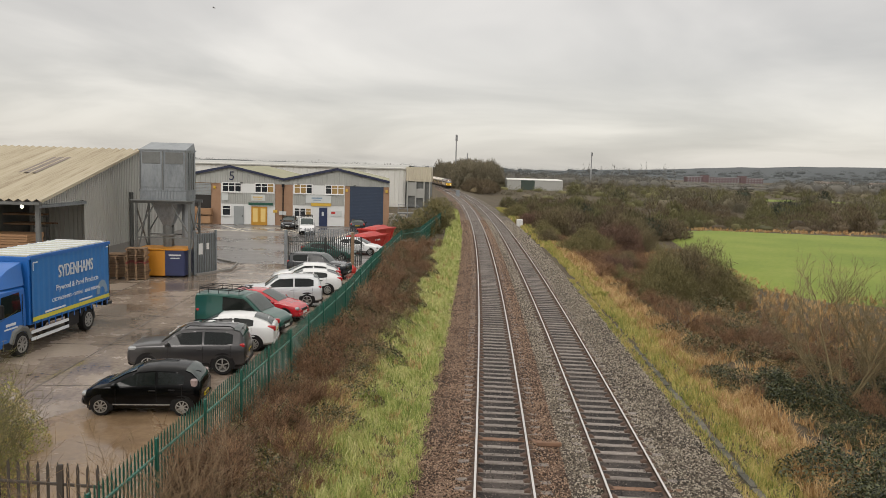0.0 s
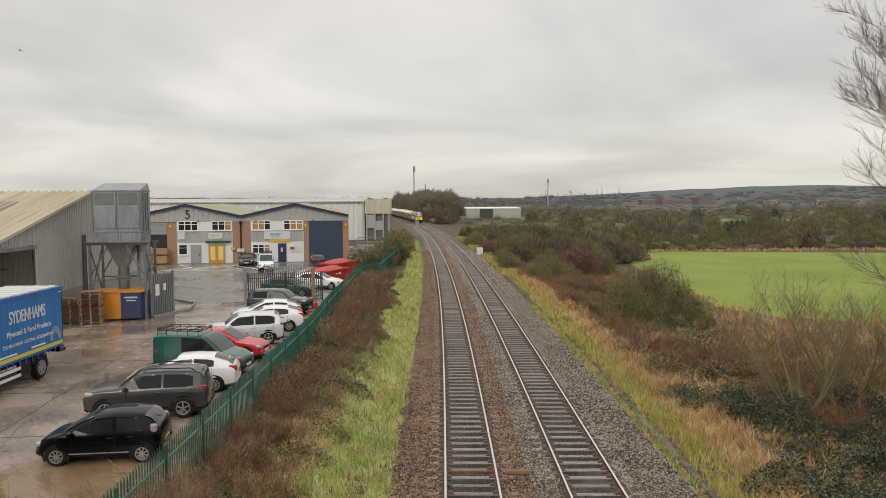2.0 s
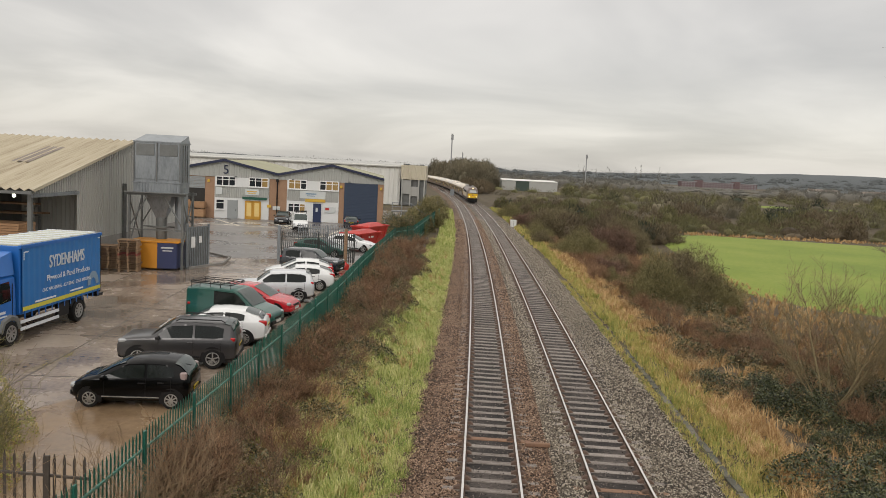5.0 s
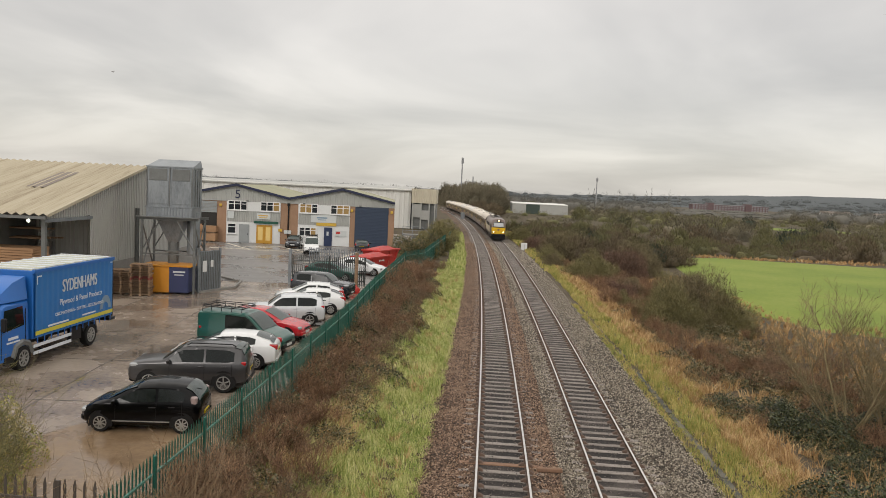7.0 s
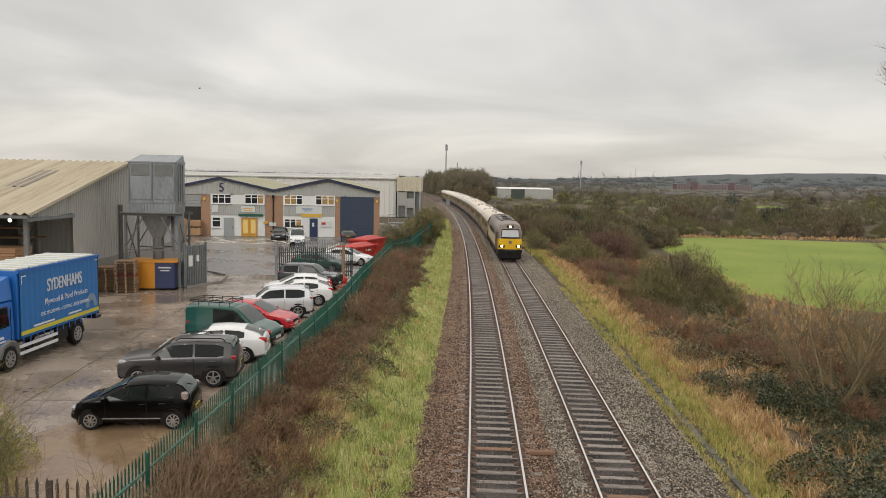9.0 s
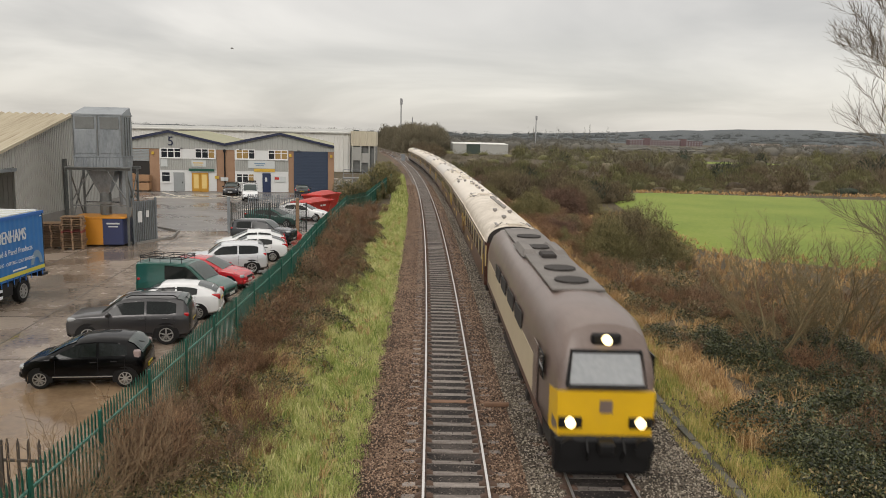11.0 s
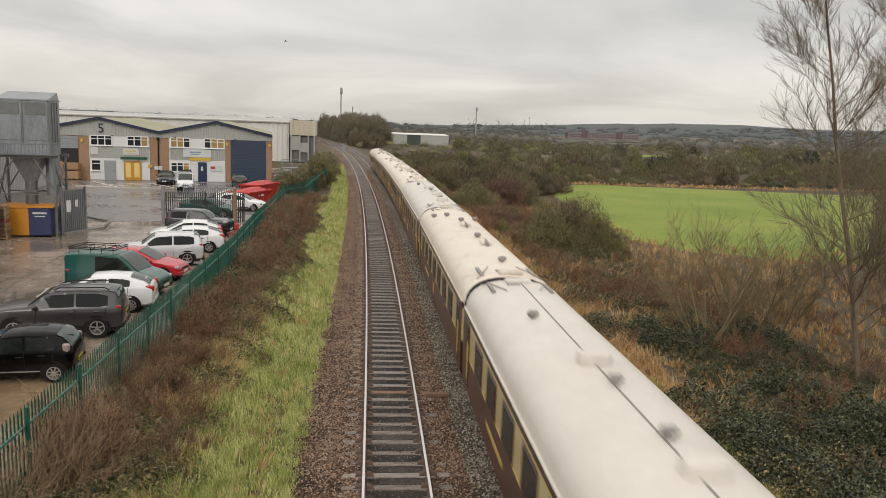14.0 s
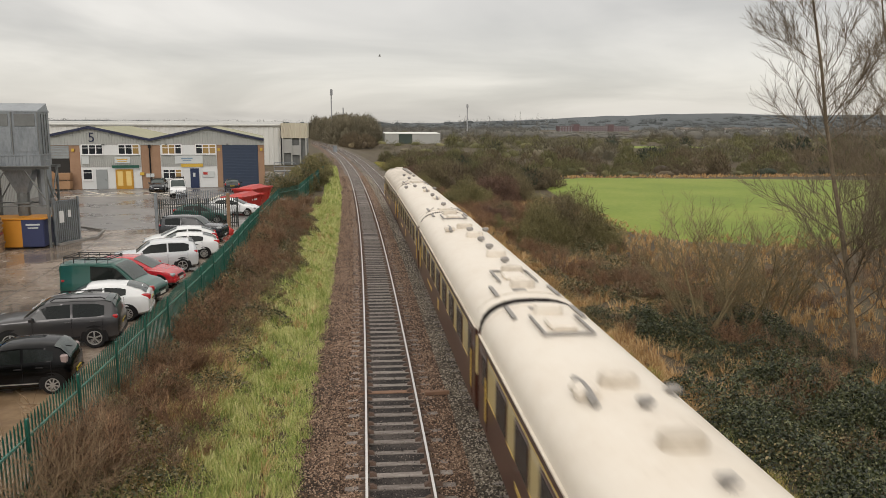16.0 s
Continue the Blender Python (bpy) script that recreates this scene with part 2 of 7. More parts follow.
M["car_red"] = paint("red_car_paint", (0.50, 0.018, 0.028), 0.22)
M["car_dark"] = paint("black_blue_car_paint", (0.014, 0.018, 0.024), 0.2)
M["coach_cream"] = paint("cream_coach_side", (0.62, 0.50, 0.24), 0.35)
M["coach_brown"] = paint("umber_coach_side", (0.062, 0.020, 0.013), 0.35)
M["coach_roof"] = material("off_white_coach_roof", (0.68, 0.615, 0.525), 0.5, dark=(0.50, 0.44, 0.36), third=(0.72, 0.665, 0.58), scale=0.45, fine=5, bump=0.05, spread=0.25, mix=0.8)
M["coach_roof_white"] = material("fresh_white_coach_roof", (0.67, 0.635, 0.585), 0.45, dark=(0.56, 0.52, 0.47), scale=0.45, fine=5, bump=0.05, mix=0.7)
M["coach_vent"] = material("grey_roof_vent", (0.34, 0.32, 0.295), 0.55, dark=(0.17, 0.16, 0.15), scale=3, fine=20)
M["coach_gold"] = paint("gold_lining", (0.55, 0.38, 0.10), 0.4, coat=0.0)
M["under"] = material("underframe_grime", (0.035, 0.03, 0.027), 0.85, scale=2, fine=20)
M["loco_grey"] = material("umber_loco_paint", (0.20, 0.15, 0.13), 0.4, dark=(0.13, 0.095, 0.08), scale=1.2, fine=12, bump=0.03, coat=0.2)
M["loco_roof"] = material("loco_roof_grime", (0.20, 0.18, 0.165), 0.6, dark=(0.10, 0.09, 0.08), scale=1, fine=10)
M["loco_yellow"] = paint("warning_yellow", (0.78, 0.47, 0.012), 0.35)
M["loco_silver"] = material("cream_loco_paint", (0.62, 0.53, 0.37), 0.4, dark=(0.54, 0.45, 0.31), scale=1.2, fine=12, bump=0.03, coat=0.2)
M["headlight"] = material("lit_headlight", (0.9, 0.85, 0.7), 0.2, bump=0.0, glow=((1.0, 0.74, 0.32), 4.5))
M["lamp_white"] = material("lit_floodlight", (0.9, 0.9, 0.85), 0.2, bump=0.0, glow=((0.95, 1.0, 0.80), 2.5))
M["grass"] = material("verge_grass", (0.45, 0.48, 0.145), 0.75, dark=(0.185, 0.275, 0.055), third=(0.66, 0.61, 0.30), scale=0.45, fine=2.0, spread=0.5, island=True, bump=0.0)
M["grass_dry"] = material("dry_verge_grass", (0.43, 0.385, 0.11), 0.8, dark=(0.20, 0.25, 0.05), third=(0.56, 0.41, 0.17), scale=0.35, fine=2.5, spread=0.45, island=True, bump=0.0)
M["grass_straw"] = material("bleached_straw", (0.50, 0.315, 0.135), 0.8, dark=(0.27, 0.145, 0.06), third=(0.64, 0.47, 0.25), scale=0.4, fine=3, spread=0.45, island=True, bump=0.0)
M["twig"] = material("brown_twig", (0.22, 0.135, 0.08), 0.85, dark=(0.07, 0.042, 0.025), third=(0.36, 0.25, 0.16), scale=0.8, fine=6, spread=0.5, island=True, bump=0.0)
M["twig_red"] = material("red_brown_twig", (0.24, 0.13, 0.07), 0.85, dark=(0.07, 0.036, 0.021), third=(0.40, 0.25, 0.14), scale=0.5, fine=6, spread=0.5, island=True, bump=0.0)
M["twig_grey"] = material("grey_olive_twig", (0.165, 0.13, 0.07), 0.85, dark=(0.06, 0.046, 0.026), third=(0.24, 0.205, 0.105), scale=0.8, fine=6, spread=0.5, island=True, bump=0.0)
M["twig_olive"] = material("olive_twig", (0.19, 0.17, 0.07), 0.85, dark=(0.08, 0.068, 0.03), third=(0.28, 0.25, 0.11), scale=0.8, fine=6, spread=0.5, island=True, bump=0.0)
M["twig_purple"] = material("purple_brown_twig", (0.155, 0.09, 0.062), 0.85, dark=(0.065, 0.04, 0.03), third=(0.23, 0.14, 0.095), scale=0.8, fine=6, spread=0.5, island=True, bump=0.0)
M["twig_tan"] = material("tan_twig", (0.33, 0.235, 0.135), 0.85, dark=(0.19, 0.125, 0.075), scale=0.8, fine=6, spread=0.4, island=True, bump=0.0)
M["bark"] = material("grey_brown_bark", (0.25, 0.195, 0.13), 0.9, dark=(0.08, 0.06, 0.04), scale=2, fine=14, bump=0.4)
M["bark_tan"] = material("olive_tan_bark", (0.33, 0.265, 0.14), 0.9, dark=(0.13, 0.10, 0.055), scale=2, fine=14, bump=0.4)
M["bramble"] = material("bramble_leaf", (0.10, 0.105, 0.036), 0.5, dark=(0.024, 0.032, 0.011), third=(0.27, 0.20, 0.095), scale=0.6, fine=5, spread=0.7, island=True, bump=0.0)
M["ivy"] = material("dark_ivy_leaf", (0.036, 0.05, 0.018), 0.45, dark=(0.010, 0.016, 0.006), third=(0.12, 0.125, 0.052), scale=0.6, fine=5, spread=0.6, island=True, bump=0.0)
M["wood_far"] = material("far_bare_wood", (0.125, 0.095, 0.058), 0.95, dark=(0.05, 0.038, 0.024), third=(0.19, 0.15, 0.085), scale=0.06, fine=0.5, spread=0.35, island=True, bump=0.0)
M["wood_olive"] = material("olive_bare_wood", (0.125, 0.12, 0.05), 0.95, dark=(0.055, 0.055, 0.025), third=(0.19, 0.175, 0.08), scale=0.06, fine=0.5, spread=0.35, island=True, bump=0.0)
M["evergreen"] = material("dark_evergreen", (0.03, 0.042, 0.024), 0.9, dark=(0.014, 0.02, 0.012), scale=0.1, fine=1, spread=0.3, island=True, bump=0.0)
# distance haze is put into the colour of these woods, hill and brick
M["wood_hazy"] = material("haze_tinted_far_wood", (0.125, 0.12, 0.104), 0.95, dark=(0.082, 0.08, 0.072), third=(0.155, 0.145, 0.12), scale=0.02, fine=0.2, spread=0.25, island=True, bump=0.0)
M["wood_clump"] = material("haze_tinted_bend_wood", (0.17, 0.15, 0.10), 0.95, dark=(0.095, 0.085, 0.058), third=(0.225, 0.195, 0.13), scale=0.05, fine=0.4, spread=0.3, island=True, bump=0.0)
M["wood_mid"] = material("haze_tinted_valley_wood", (0.125, 0.11, 0.07), 0.95, dark=(0.06, 0.055, 0.038), third=(0.175, 0.15, 0.098), scale=0.03, fine=0.35, spread=0.35, island=True, bump=0.0)
M["hill"] = material("haze_tinted_hill", (0.088, 0.10, 0.105), 0.95, dark=(0.066, 0.077, 0.082), scale=0.01, fine=0.06, bump=0.0)
M["wood_ridge"] = material("haze_tinted_ridge_wood", (0.095, 0.104, 0.104), 0.95, dark=(0.07, 0.078, 0.08), scale=0.01, fine=0.2, spread=0.2, island=True, bump=0.0)
M["red_brick_far"] = material("haze_tinted_red_brick", (0.175, 0.118, 0.122), 0.9, scale=0.2, fine=2)
M["shed_green"] = material("far_green_sheeting", (0.06, 0.085, 0.07), 0.7, scale=0.5, fine=6)
M["pole"] = material("mast_grey", (0.36, 0.37, 0.38), 0.5, scale=1)
M["gull"] = material("gull_grey", (0.36, 0.36, 0.37), 0.7, scale=5)


# ---- building helpers ----
class Shape:
    """Collects vertices and faces for one mesh."""

    def __init__(self):
        self.v, self.f = [], []

    def add(self, verts, faces, m=None):
        k = len(self.v)
        self.v += [tuple(m @ Vector(p)) for p in verts] if m else [tuple(p) for p in verts]
        self.f += [tuple(i + k for i in f) for f in faces]
        return self

    def box(self, x, y, z, sx, sy, sz, m=None, cut=0.0):
        """A box about (x, y, z); with cut its edges along z are chamfered, and the top too."""
        a, b, c = sx / 2, sy / 2, sz / 2
        if cut <= 0:
            vs = [(x + i * a, y + j * b, z + k * c) for k in (-1, 1) for j in (-1, 1) for i in (-1, 1)]
            return self.add(vs, [(0, 2, 3, 1), (4, 5, 7, 6), (0, 1, 5, 4), (2, 6, 7, 3), (0, 4, 6, 2), (1, 3, 7, 5)], m)
        cut = min(cut, a * 0.9, b * 0.9, c * 0.9)

        def ring(a, b, z):
            return [(x - a + cut, y - b, z), (x + a - cut, y - b, z), (x + a, y - b + cut, z), (x + a, y + b - cut, z),
                    (x + a - cut, y + b, z), (x - a + cut, y + b, z), (x - a, y + b - cut, z), (x - a, y - b + cut, z)]
        rings = [ring(a - cut * 0.7, b - cut * 0.7, z - c), ring(a, b, z - c + cut), ring(a, b, z + c - cut), ring(a - cut * 0.7, b - cut * 0.7, z + c)]
        return self.loft(rings, m=m)

    def loft(self, rings, m=None, close=True, caps=True):
        n = len(rings[0])
        vs = [p for r in rings for p in r]
        fs = []
        for i in range(len(rings) - 1):
            for j in range(n if close else n - 1):
                fs.append((i * n + j, i * n + (j + 1) % n, (i + 1) * n + (j + 1) % n, (i + 1) * n + j))
        if caps and close:
            fs.append(tuple(range(n - 1, -1, -1)))
            fs.append(tuple((len(rings) - 1) * n + j for j in range(n)))
        return self.add(vs, fs, m)

    def tube(self, points, radii, sides=6, caps=True, m=None):
        points = [Vector(p) for p in points]
        if isinstance(radii, (int, float)):
            radii = [radii] * len(points)
        rings = []
        for i, p in enumerate(points):
            d = (points[min(i + 1, len(points) - 1)] - points[max(i - 1, 0)]).normalized()
            u = d.orthogonal().normalized() if i == 0 else (u - d * u.dot(d)).normalized()
            w = d.cross(u)
            rings.append([p + (u * math.cos(2 * math.pi * k / sides) + w * math.sin(2 * math.pi * k / sides)) * radii[i] for k in range(sides)])
        return self.loft(rings, m=m, caps=caps)

    def slab(self, outline, z0, z1, m=None):
        """An outline in x, y, raised from z0 to z1."""
        return self.loft([[(x, y, z0) for x, y in outline], [(x, y, z1) for x, y in outline]], m=m)

    def mesh(self, name, smooth=False):
        me = bpy.data.meshes.new(name)
        me.from_pydata(self.v, [], self.f)
        me.update()
        if smooth:
            me.polygons.foreach_set("use_smooth", [True] * len(me.polygons))
            me.set_sharp_from_angle(angle=radians(40))
        return me


def part(name, shape, mat, parent=None, label="", smooth=False, m=None):
    me = shape.mesh(name, smooth) if isinstance(shape, Shape) else shape
    if mat and not me.materials:
        me.materials.append(mat)
    ob = new(name, me)
    ob.parent = parent
    if m is not None:
        ob.matrix_basis = m
    if label:
        ob["label"] = label
    return ob


def thing(name, m, label, category, group="", kind=""):
    ob = new(name)
    ob.empty_display_size = 0.2
    ob.matrix_basis = m
    return tagged(ob, label, category, group, kind)


def np_mesh(name, verts, tris, mat):
    verts, tris = np.asarray(verts, np.float32), np.asarray(tris, np.int32)
    me = bpy.data.meshes.new(name)
    me.vertices.add(len(verts))
    me.vertices.foreach_set("co", verts.ravel())
    me.loops.add(tris.size)
    me.loops.foreach_set("vertex_index", tris.ravel())
    me.polygons.add(len(tris))
    me.polygons.foreach_set("loop_start", np.arange(0, tris.size, 3, dtype=np.int32))
    me.polygons.foreach_set("loop_total", np.full(len(tris), 3, np.int32))
    me.update(calc_edges=True)
    me.materials.append(mat)
    return me


# ---- the plan: the line curves gently away to the left ----
def line_x(y):
    """The middle of the near line (x) at y."""
    return 0.65 + 0.062 * y - 2.19e-4 * y * y


def line_dir(y):
    s = 0.062 - 4.38e-4 * y
    n = math.hypot(1, s)
    return s / n, 1 / n


def beside(u, y, z=0.0):
    """A point u metres to the right of the near line's middle."""
    dx, dy = line_dir(y)
    return Vector((line_x(y) + u * dy, y - u * dx, z))


FAR_LINE = 3.42
YARD = 0.4
GX = [-3000, -1200, -500, -200, -90, -40, -20, -14, -11, -9.4, -8.2, -7.7, -7.0, -6.0, -5.2, -4.4, -3.6, -3.0, -2.6, -2.2, -1, 1, 3, 5, 6, 6.4, 6.8, 7.4, 8.2, 9, 10, 11.5, 13, 15, 17, 20, 24, 28, 34, 42, 60, 100, 200, 500, 1200, 3000]


def ground_z(u, y):
    pts = [(-3000, 0.2), (-8.0, 0.34), (-7.0, 0.30), (-5.2, 0.05), (-3.4, -0.22), (-2.4, -0.34), (6.4, -0.38), (7.2, -0.40), (9, -0.62), (13, -1.5), (20, -2.0), (26, -1.75), (34, -1.62), (60, -1.6), (3000, -1.6)]
    z = float(np.interp(u, [p[0] for p in pts], [p[1] for p in pts]))
    rough = 0.0 if -2.6 < u < 6.6 else 0.12 if abs(u) < 24 else 0.04 if abs(u) < 200 else 0.3
    if u < -8:
        rough = 0
    return z + rough * noise.noise((u * 0.35, y * 0.22, 0))


def gx_at(u, y):
    yy = min(max(y, -80), 300)
    return line_x(yy) + u


def build_ground():
    ys = [-80, -30, -8] + list(np.arange(0, 90, 1.6)) + [95, 102, 110, 120, 132, 146, 162, 180, 205, 240, 300, 400, 600, 1000, 1600, 2500, 4000]
    s = Shape()
    n = len(GX)
    s.v = [(gx_at(u, y), y, ground_z(u, y)) for y in ys for u in GX]
    s.f = [(i * n + j, i * n + j + 1, (i + 1) * n + j + 1, (i + 1) * n + j) for i in range(len(ys) - 1) for j in range(n - 1)]
    tagged(part("ground", s, M["ground"], smooth=True), "brown winter earth and rough grass reaching the horizon", "ground", kind="structure")


def strip(us, zs, y0, y1, step=1.5):
    s = Shape()
    ys = list(np.arange(y0, y1, step)) + [y1]
    n = len(us)
    s.v = [tuple(beside(u, y, z)) for y in ys for u, z in zip(us, zs)]
    s.f = [(i * n + j, i * n + j + 1, (i + 1) * n + j + 1, (i + 1) * n + j) for i in range(len(ys) - 1) for j in range(n - 1)]
    return s


def build_ballast():
    tagged(part("ballast_bed", strip([-3.3, -2.55, -1.6, -0.95, -0.66, 0.66, 0.95, 1.72], [-0.55, -0.28, -0.145, -0.14, -0.205, -0.205, -0.14, -0.14], -20, 560), M["ballast"], smooth=True), "brown granite ballast under the near line", "ballast", kind="structure")
    tagged(part("ballast_bed", strip([1.72, 2.47, 2.76, 4.08, 4.37, 5.2, 6.2, 7.0], [-0.14, -0.14, -0.205, -0.205, -0.14, -0.145, -0.28, -0.62], -20, 560), M["ballast_grey"], smooth=True), "grey granite ballast under the far line", "ballast", kind="structure")
    for u0, lab in ((0.0, "near"), (FAR_LINE, "far")):
        tagged(part("ballast_crib", strip([u0 - 0.69, u0, u0 + 0.69], [-0.158, -0.15, -0.158], -20, 300), M["crib"], smooth=True), "dark grimy ballast between the sleepers of the %s line" % lab, "ballast", kind="structure")
    rng = np.random.default_rng(5)
    octa = np.array([(1, 0, 0), (-1, 0, 0), (0, 1, 0), (0, -1, 0), (0, 0, 1), (0, 0, -1)], float)
    tri = np.array([(0, 2, 4), (2, 1, 4), (1, 3, 4), (3, 0, 4), (2, 0, 5), (1, 2, 5), (3, 1, 5), (0, 3, 5)])
    for lo, hi, mat, count, label in ((-3.2, 1.72, "stone", 70000, "loose brown ballast stones"), (1.72, 6.7, "stone_grey", 70000, "loose grey ballast stones"), (-0.67, 0.67, "stone_dark", 11000, "dark stones between the near rails"), (FAR_LINE - 0.67, FAR_LINE + 0.67, "stone_dark", 11000, "dark stones between the far rails")):
        u = rng.uniform(lo, hi, count * 2)
        y = 9 + 115 * rng.uniform(0, 1, count * 2) ** 2.5
        z = np.interp(u, [-3.3, -2.55, -1.5, 5.2, 6.2, 7.0], [-0.52, -0.26, -0.13, -0.13, -0.27, -0.6])
        track = np.minimum(np.abs(u), np.abs(u - FAR_LINE))
        z = np.where(track < 0.68, rng.uniform(-0.162, -0.122, count * 2), z)
        keep = (track > 0.86) | (mat == "stone_dark")
        u, y, z, track = u[keep][:count], y[keep][:count], z[keep][:count], track[keep][:count]
        slope = 0.062 - 4.38e-4 * y
        norm = np.hypot(1, slope)
        p = np.stack([0.65 + 0.062 * y - 2.19e-4 * y * y + u / norm, y - u * slope / norm, z], 1)
        size = rng.uniform(0.014, 0.032, len(u)) * np.where(track < 0.68, 0.8, 1 + y / 90)
        k = octa[None] * rng.uniform(0.6, 1.25, (len(u), 6, 1)) * size[:, None, None]
        a = rng.uniform(0, 6.28, len(u))
        c, sn = np.cos(a)[:, None], np.sin(a)[:, None]
        k = np.stack([k[..., 0] * c - k[..., 1] * sn, k[..., 0] * sn + k[..., 1] * c, k[..., 2] * 0.75 + k[..., 0] * 0.3], 2)
        verts = (k + p[:, None]).reshape(-1, 3)
        tris = (tri[None] + 6 * np.arange(len(u))[:, None, None]).reshape(-1, 3)
        tagged(new("ballast_stones", np_mesh("ballast_stones", verts, tris, M[mat])), label, "ballast", kind="stuff")


def build_track(u0, label, steel_at):
    """Two rails, chairs and sleepers; the nearest sleepers are pieces of their own."""
    track = thing("railway_track", pose(0, 0, 0), label, "railway track", "railway tracks")
    for side in (-0.7525, 0.7525):
        body, head = Shape(), Shape()
        prof = [(-0.07, -0.155), (0.07, -0.155), (0.07, -0.14), (0.01, -0.12), (0.01, -0.045), (0.034, -0.03), (0.034, -0.004), (-0.034, -0.004), (-0.034, -0.03), (-0.01, -0.045), (-0.01, -0.12), (-0.07, -0.14)]
        ys = list(np.arange(-20, 272, 3.0)) + list(np.arange(276, 561, 12.0))
        body.loft([[tuple(beside(u0 + side + a, y, z)) for a, z in prof] for y in ys])
        head.loft([[tuple(beside(u0 + side + a, y, z)) for a, z in ((-0.033, -0.006), (0.033, -0.006), (0.028, 0.003), (-0.028, 0.003))] for y in ys])
        rail = part("rail", body, M["rail"], track)
        part("rail_head", head, M["railhead"], rail, "bright worn running surface")
    me = Shape().box(0, 0, -0.055, 2.55, 0.21, 0.11, cut=0.02).mesh("sleeper")
    me.materials.append(M["sleeper"])
    me2 = me.copy()
    me2.materials.clear()
    me2.materials.append(M["sleeper_rust"])
    chair = Shape()
    for d in (-0.13, 0.13):
        chair.loft([[(d - 0.085, -0.085, 0), (d + 0.085, -0.085, 0), (d + 0.085, 0.085, 0), (d - 0.085, 0.085, 0)],
                    [(d - 0.08, -0.08, 0.03), (d + 0.08, -0.08, 0.03), (d + 0.08, 0.08, 0.03), (d - 0.08, 0.08, 0.03)],
                    [(d * 0.7 - 0.035, -0.05, 0.085), (d * 0.7 + 0.035, -0.05, 0.085), (d * 0.7 + 0.035, 0.05, 0.085), (d * 0.7 - 0.035, 0.05, 0.085)]])
    chair_me = chair.mesh("rail_chair")
    chair_me.materials.append(M["chair"])
    far_chairs = Shape()
    rest = Shape()
    rng = random.Random(int(u0 * 10) + 3)
    i, y = 0, 8.0
    while y < 268:
        dx, dy = line_dir(y)
        m = Matrix.Translation(beside(u0 + rng.uniform(-0.03, 0.03), y, -0.122 + rng.uniform(-0.02, 0.006))) @ Matrix.Rotation(-math.atan2(dx, dy) + rng.uniform(-0.012, 0.012), 4, "Z")
        if i < 140:
            ob = new("sleeper", me2 if i in steel_at else me)
            ob.parent, ob.matrix_basis = track, m
            for side in (-0.7525, 0.7525):
                if i < 75:
                    part("rail_chair", chair_me, None, ob, m=Matrix.Translation((side, 0, -0.003)))
                else:
                    far_chairs.add(chair.v, chair.f, m @ Matrix.Translation((side, 0, -0.003)))
        else:
            rest.box(0, 0, -0.055, 2.55, 0.22, 0.11, m)
        y += 0.635 + rng.uniform(-0.015, 0.015)
        i += 1
    tagged(part("sleeper", rest, M["sleeper"], track, "sleepers far down the line"), kind="stuff")
    tagged(part("rail_chair", far_chairs, M["chair"], track, "rail chairs farther down the line"), kind="stuff")


def build_offcut():
    """Rusty baulk left beside the near line."""
    dx, dy = line_dir(22.2)
    piece = thing("timber_offcut", Matrix.Translation(beside(1.42, 22.2, -0.1)) @ Matrix.Rotation(-math.atan2(dx, dy) + 0.05, 4, "Z"), "rusty brown baulk lying on the ballast", "timber")
    part("baulk", Shape().box(0, 0, 0.04, 0.75, 0.13, 0.12, cut=0.02), M["sleeper_rust"], piece)


def build_trough():
    s = strip([6.76, 6.76, 7.0, 7.0], [-0.6, -0.39, -0.39, -0.6], 8, 44, 1.0)
    route = thing("cable_trough", pose(0, 0, 0), "grey concrete cable trough beside the ballast", "cable trough")
    part("trough_body", s, M["trough"], route)
    rng = random.Random(4)
    lid = Shape().box(0, 0, 0.0, 0.24, 0.94, 0.05, cut=0.012).mesh("trough_lid")
    lid.materials.append(M["trough"])
    for k in range(34):
        y = 9 + k * 0.99
        dx, dy = line_dir(y)
        ob = new("trough_lid", lid)
        ob.parent = route
        ob.matrix_basis = Matrix.Translation(beside(6.88 + rng.uniform(-0.02, 0.02), y, -0.375 + rng.uniform(-0.012, 0.012))) @ pose(0, 0, 0, rng.uniform(-1.5, 1.5), rng.uniform(-2, 2), math.degrees(-math.atan2(dx, dy)) + rng.uniform(-2.5, 2.5))


def sheet(name, outline, z0, z1, mat, label, category="ground"):
    return tagged(part(name, Shape().slab(outline, z0, z1), mat), label, category, kind="structure")


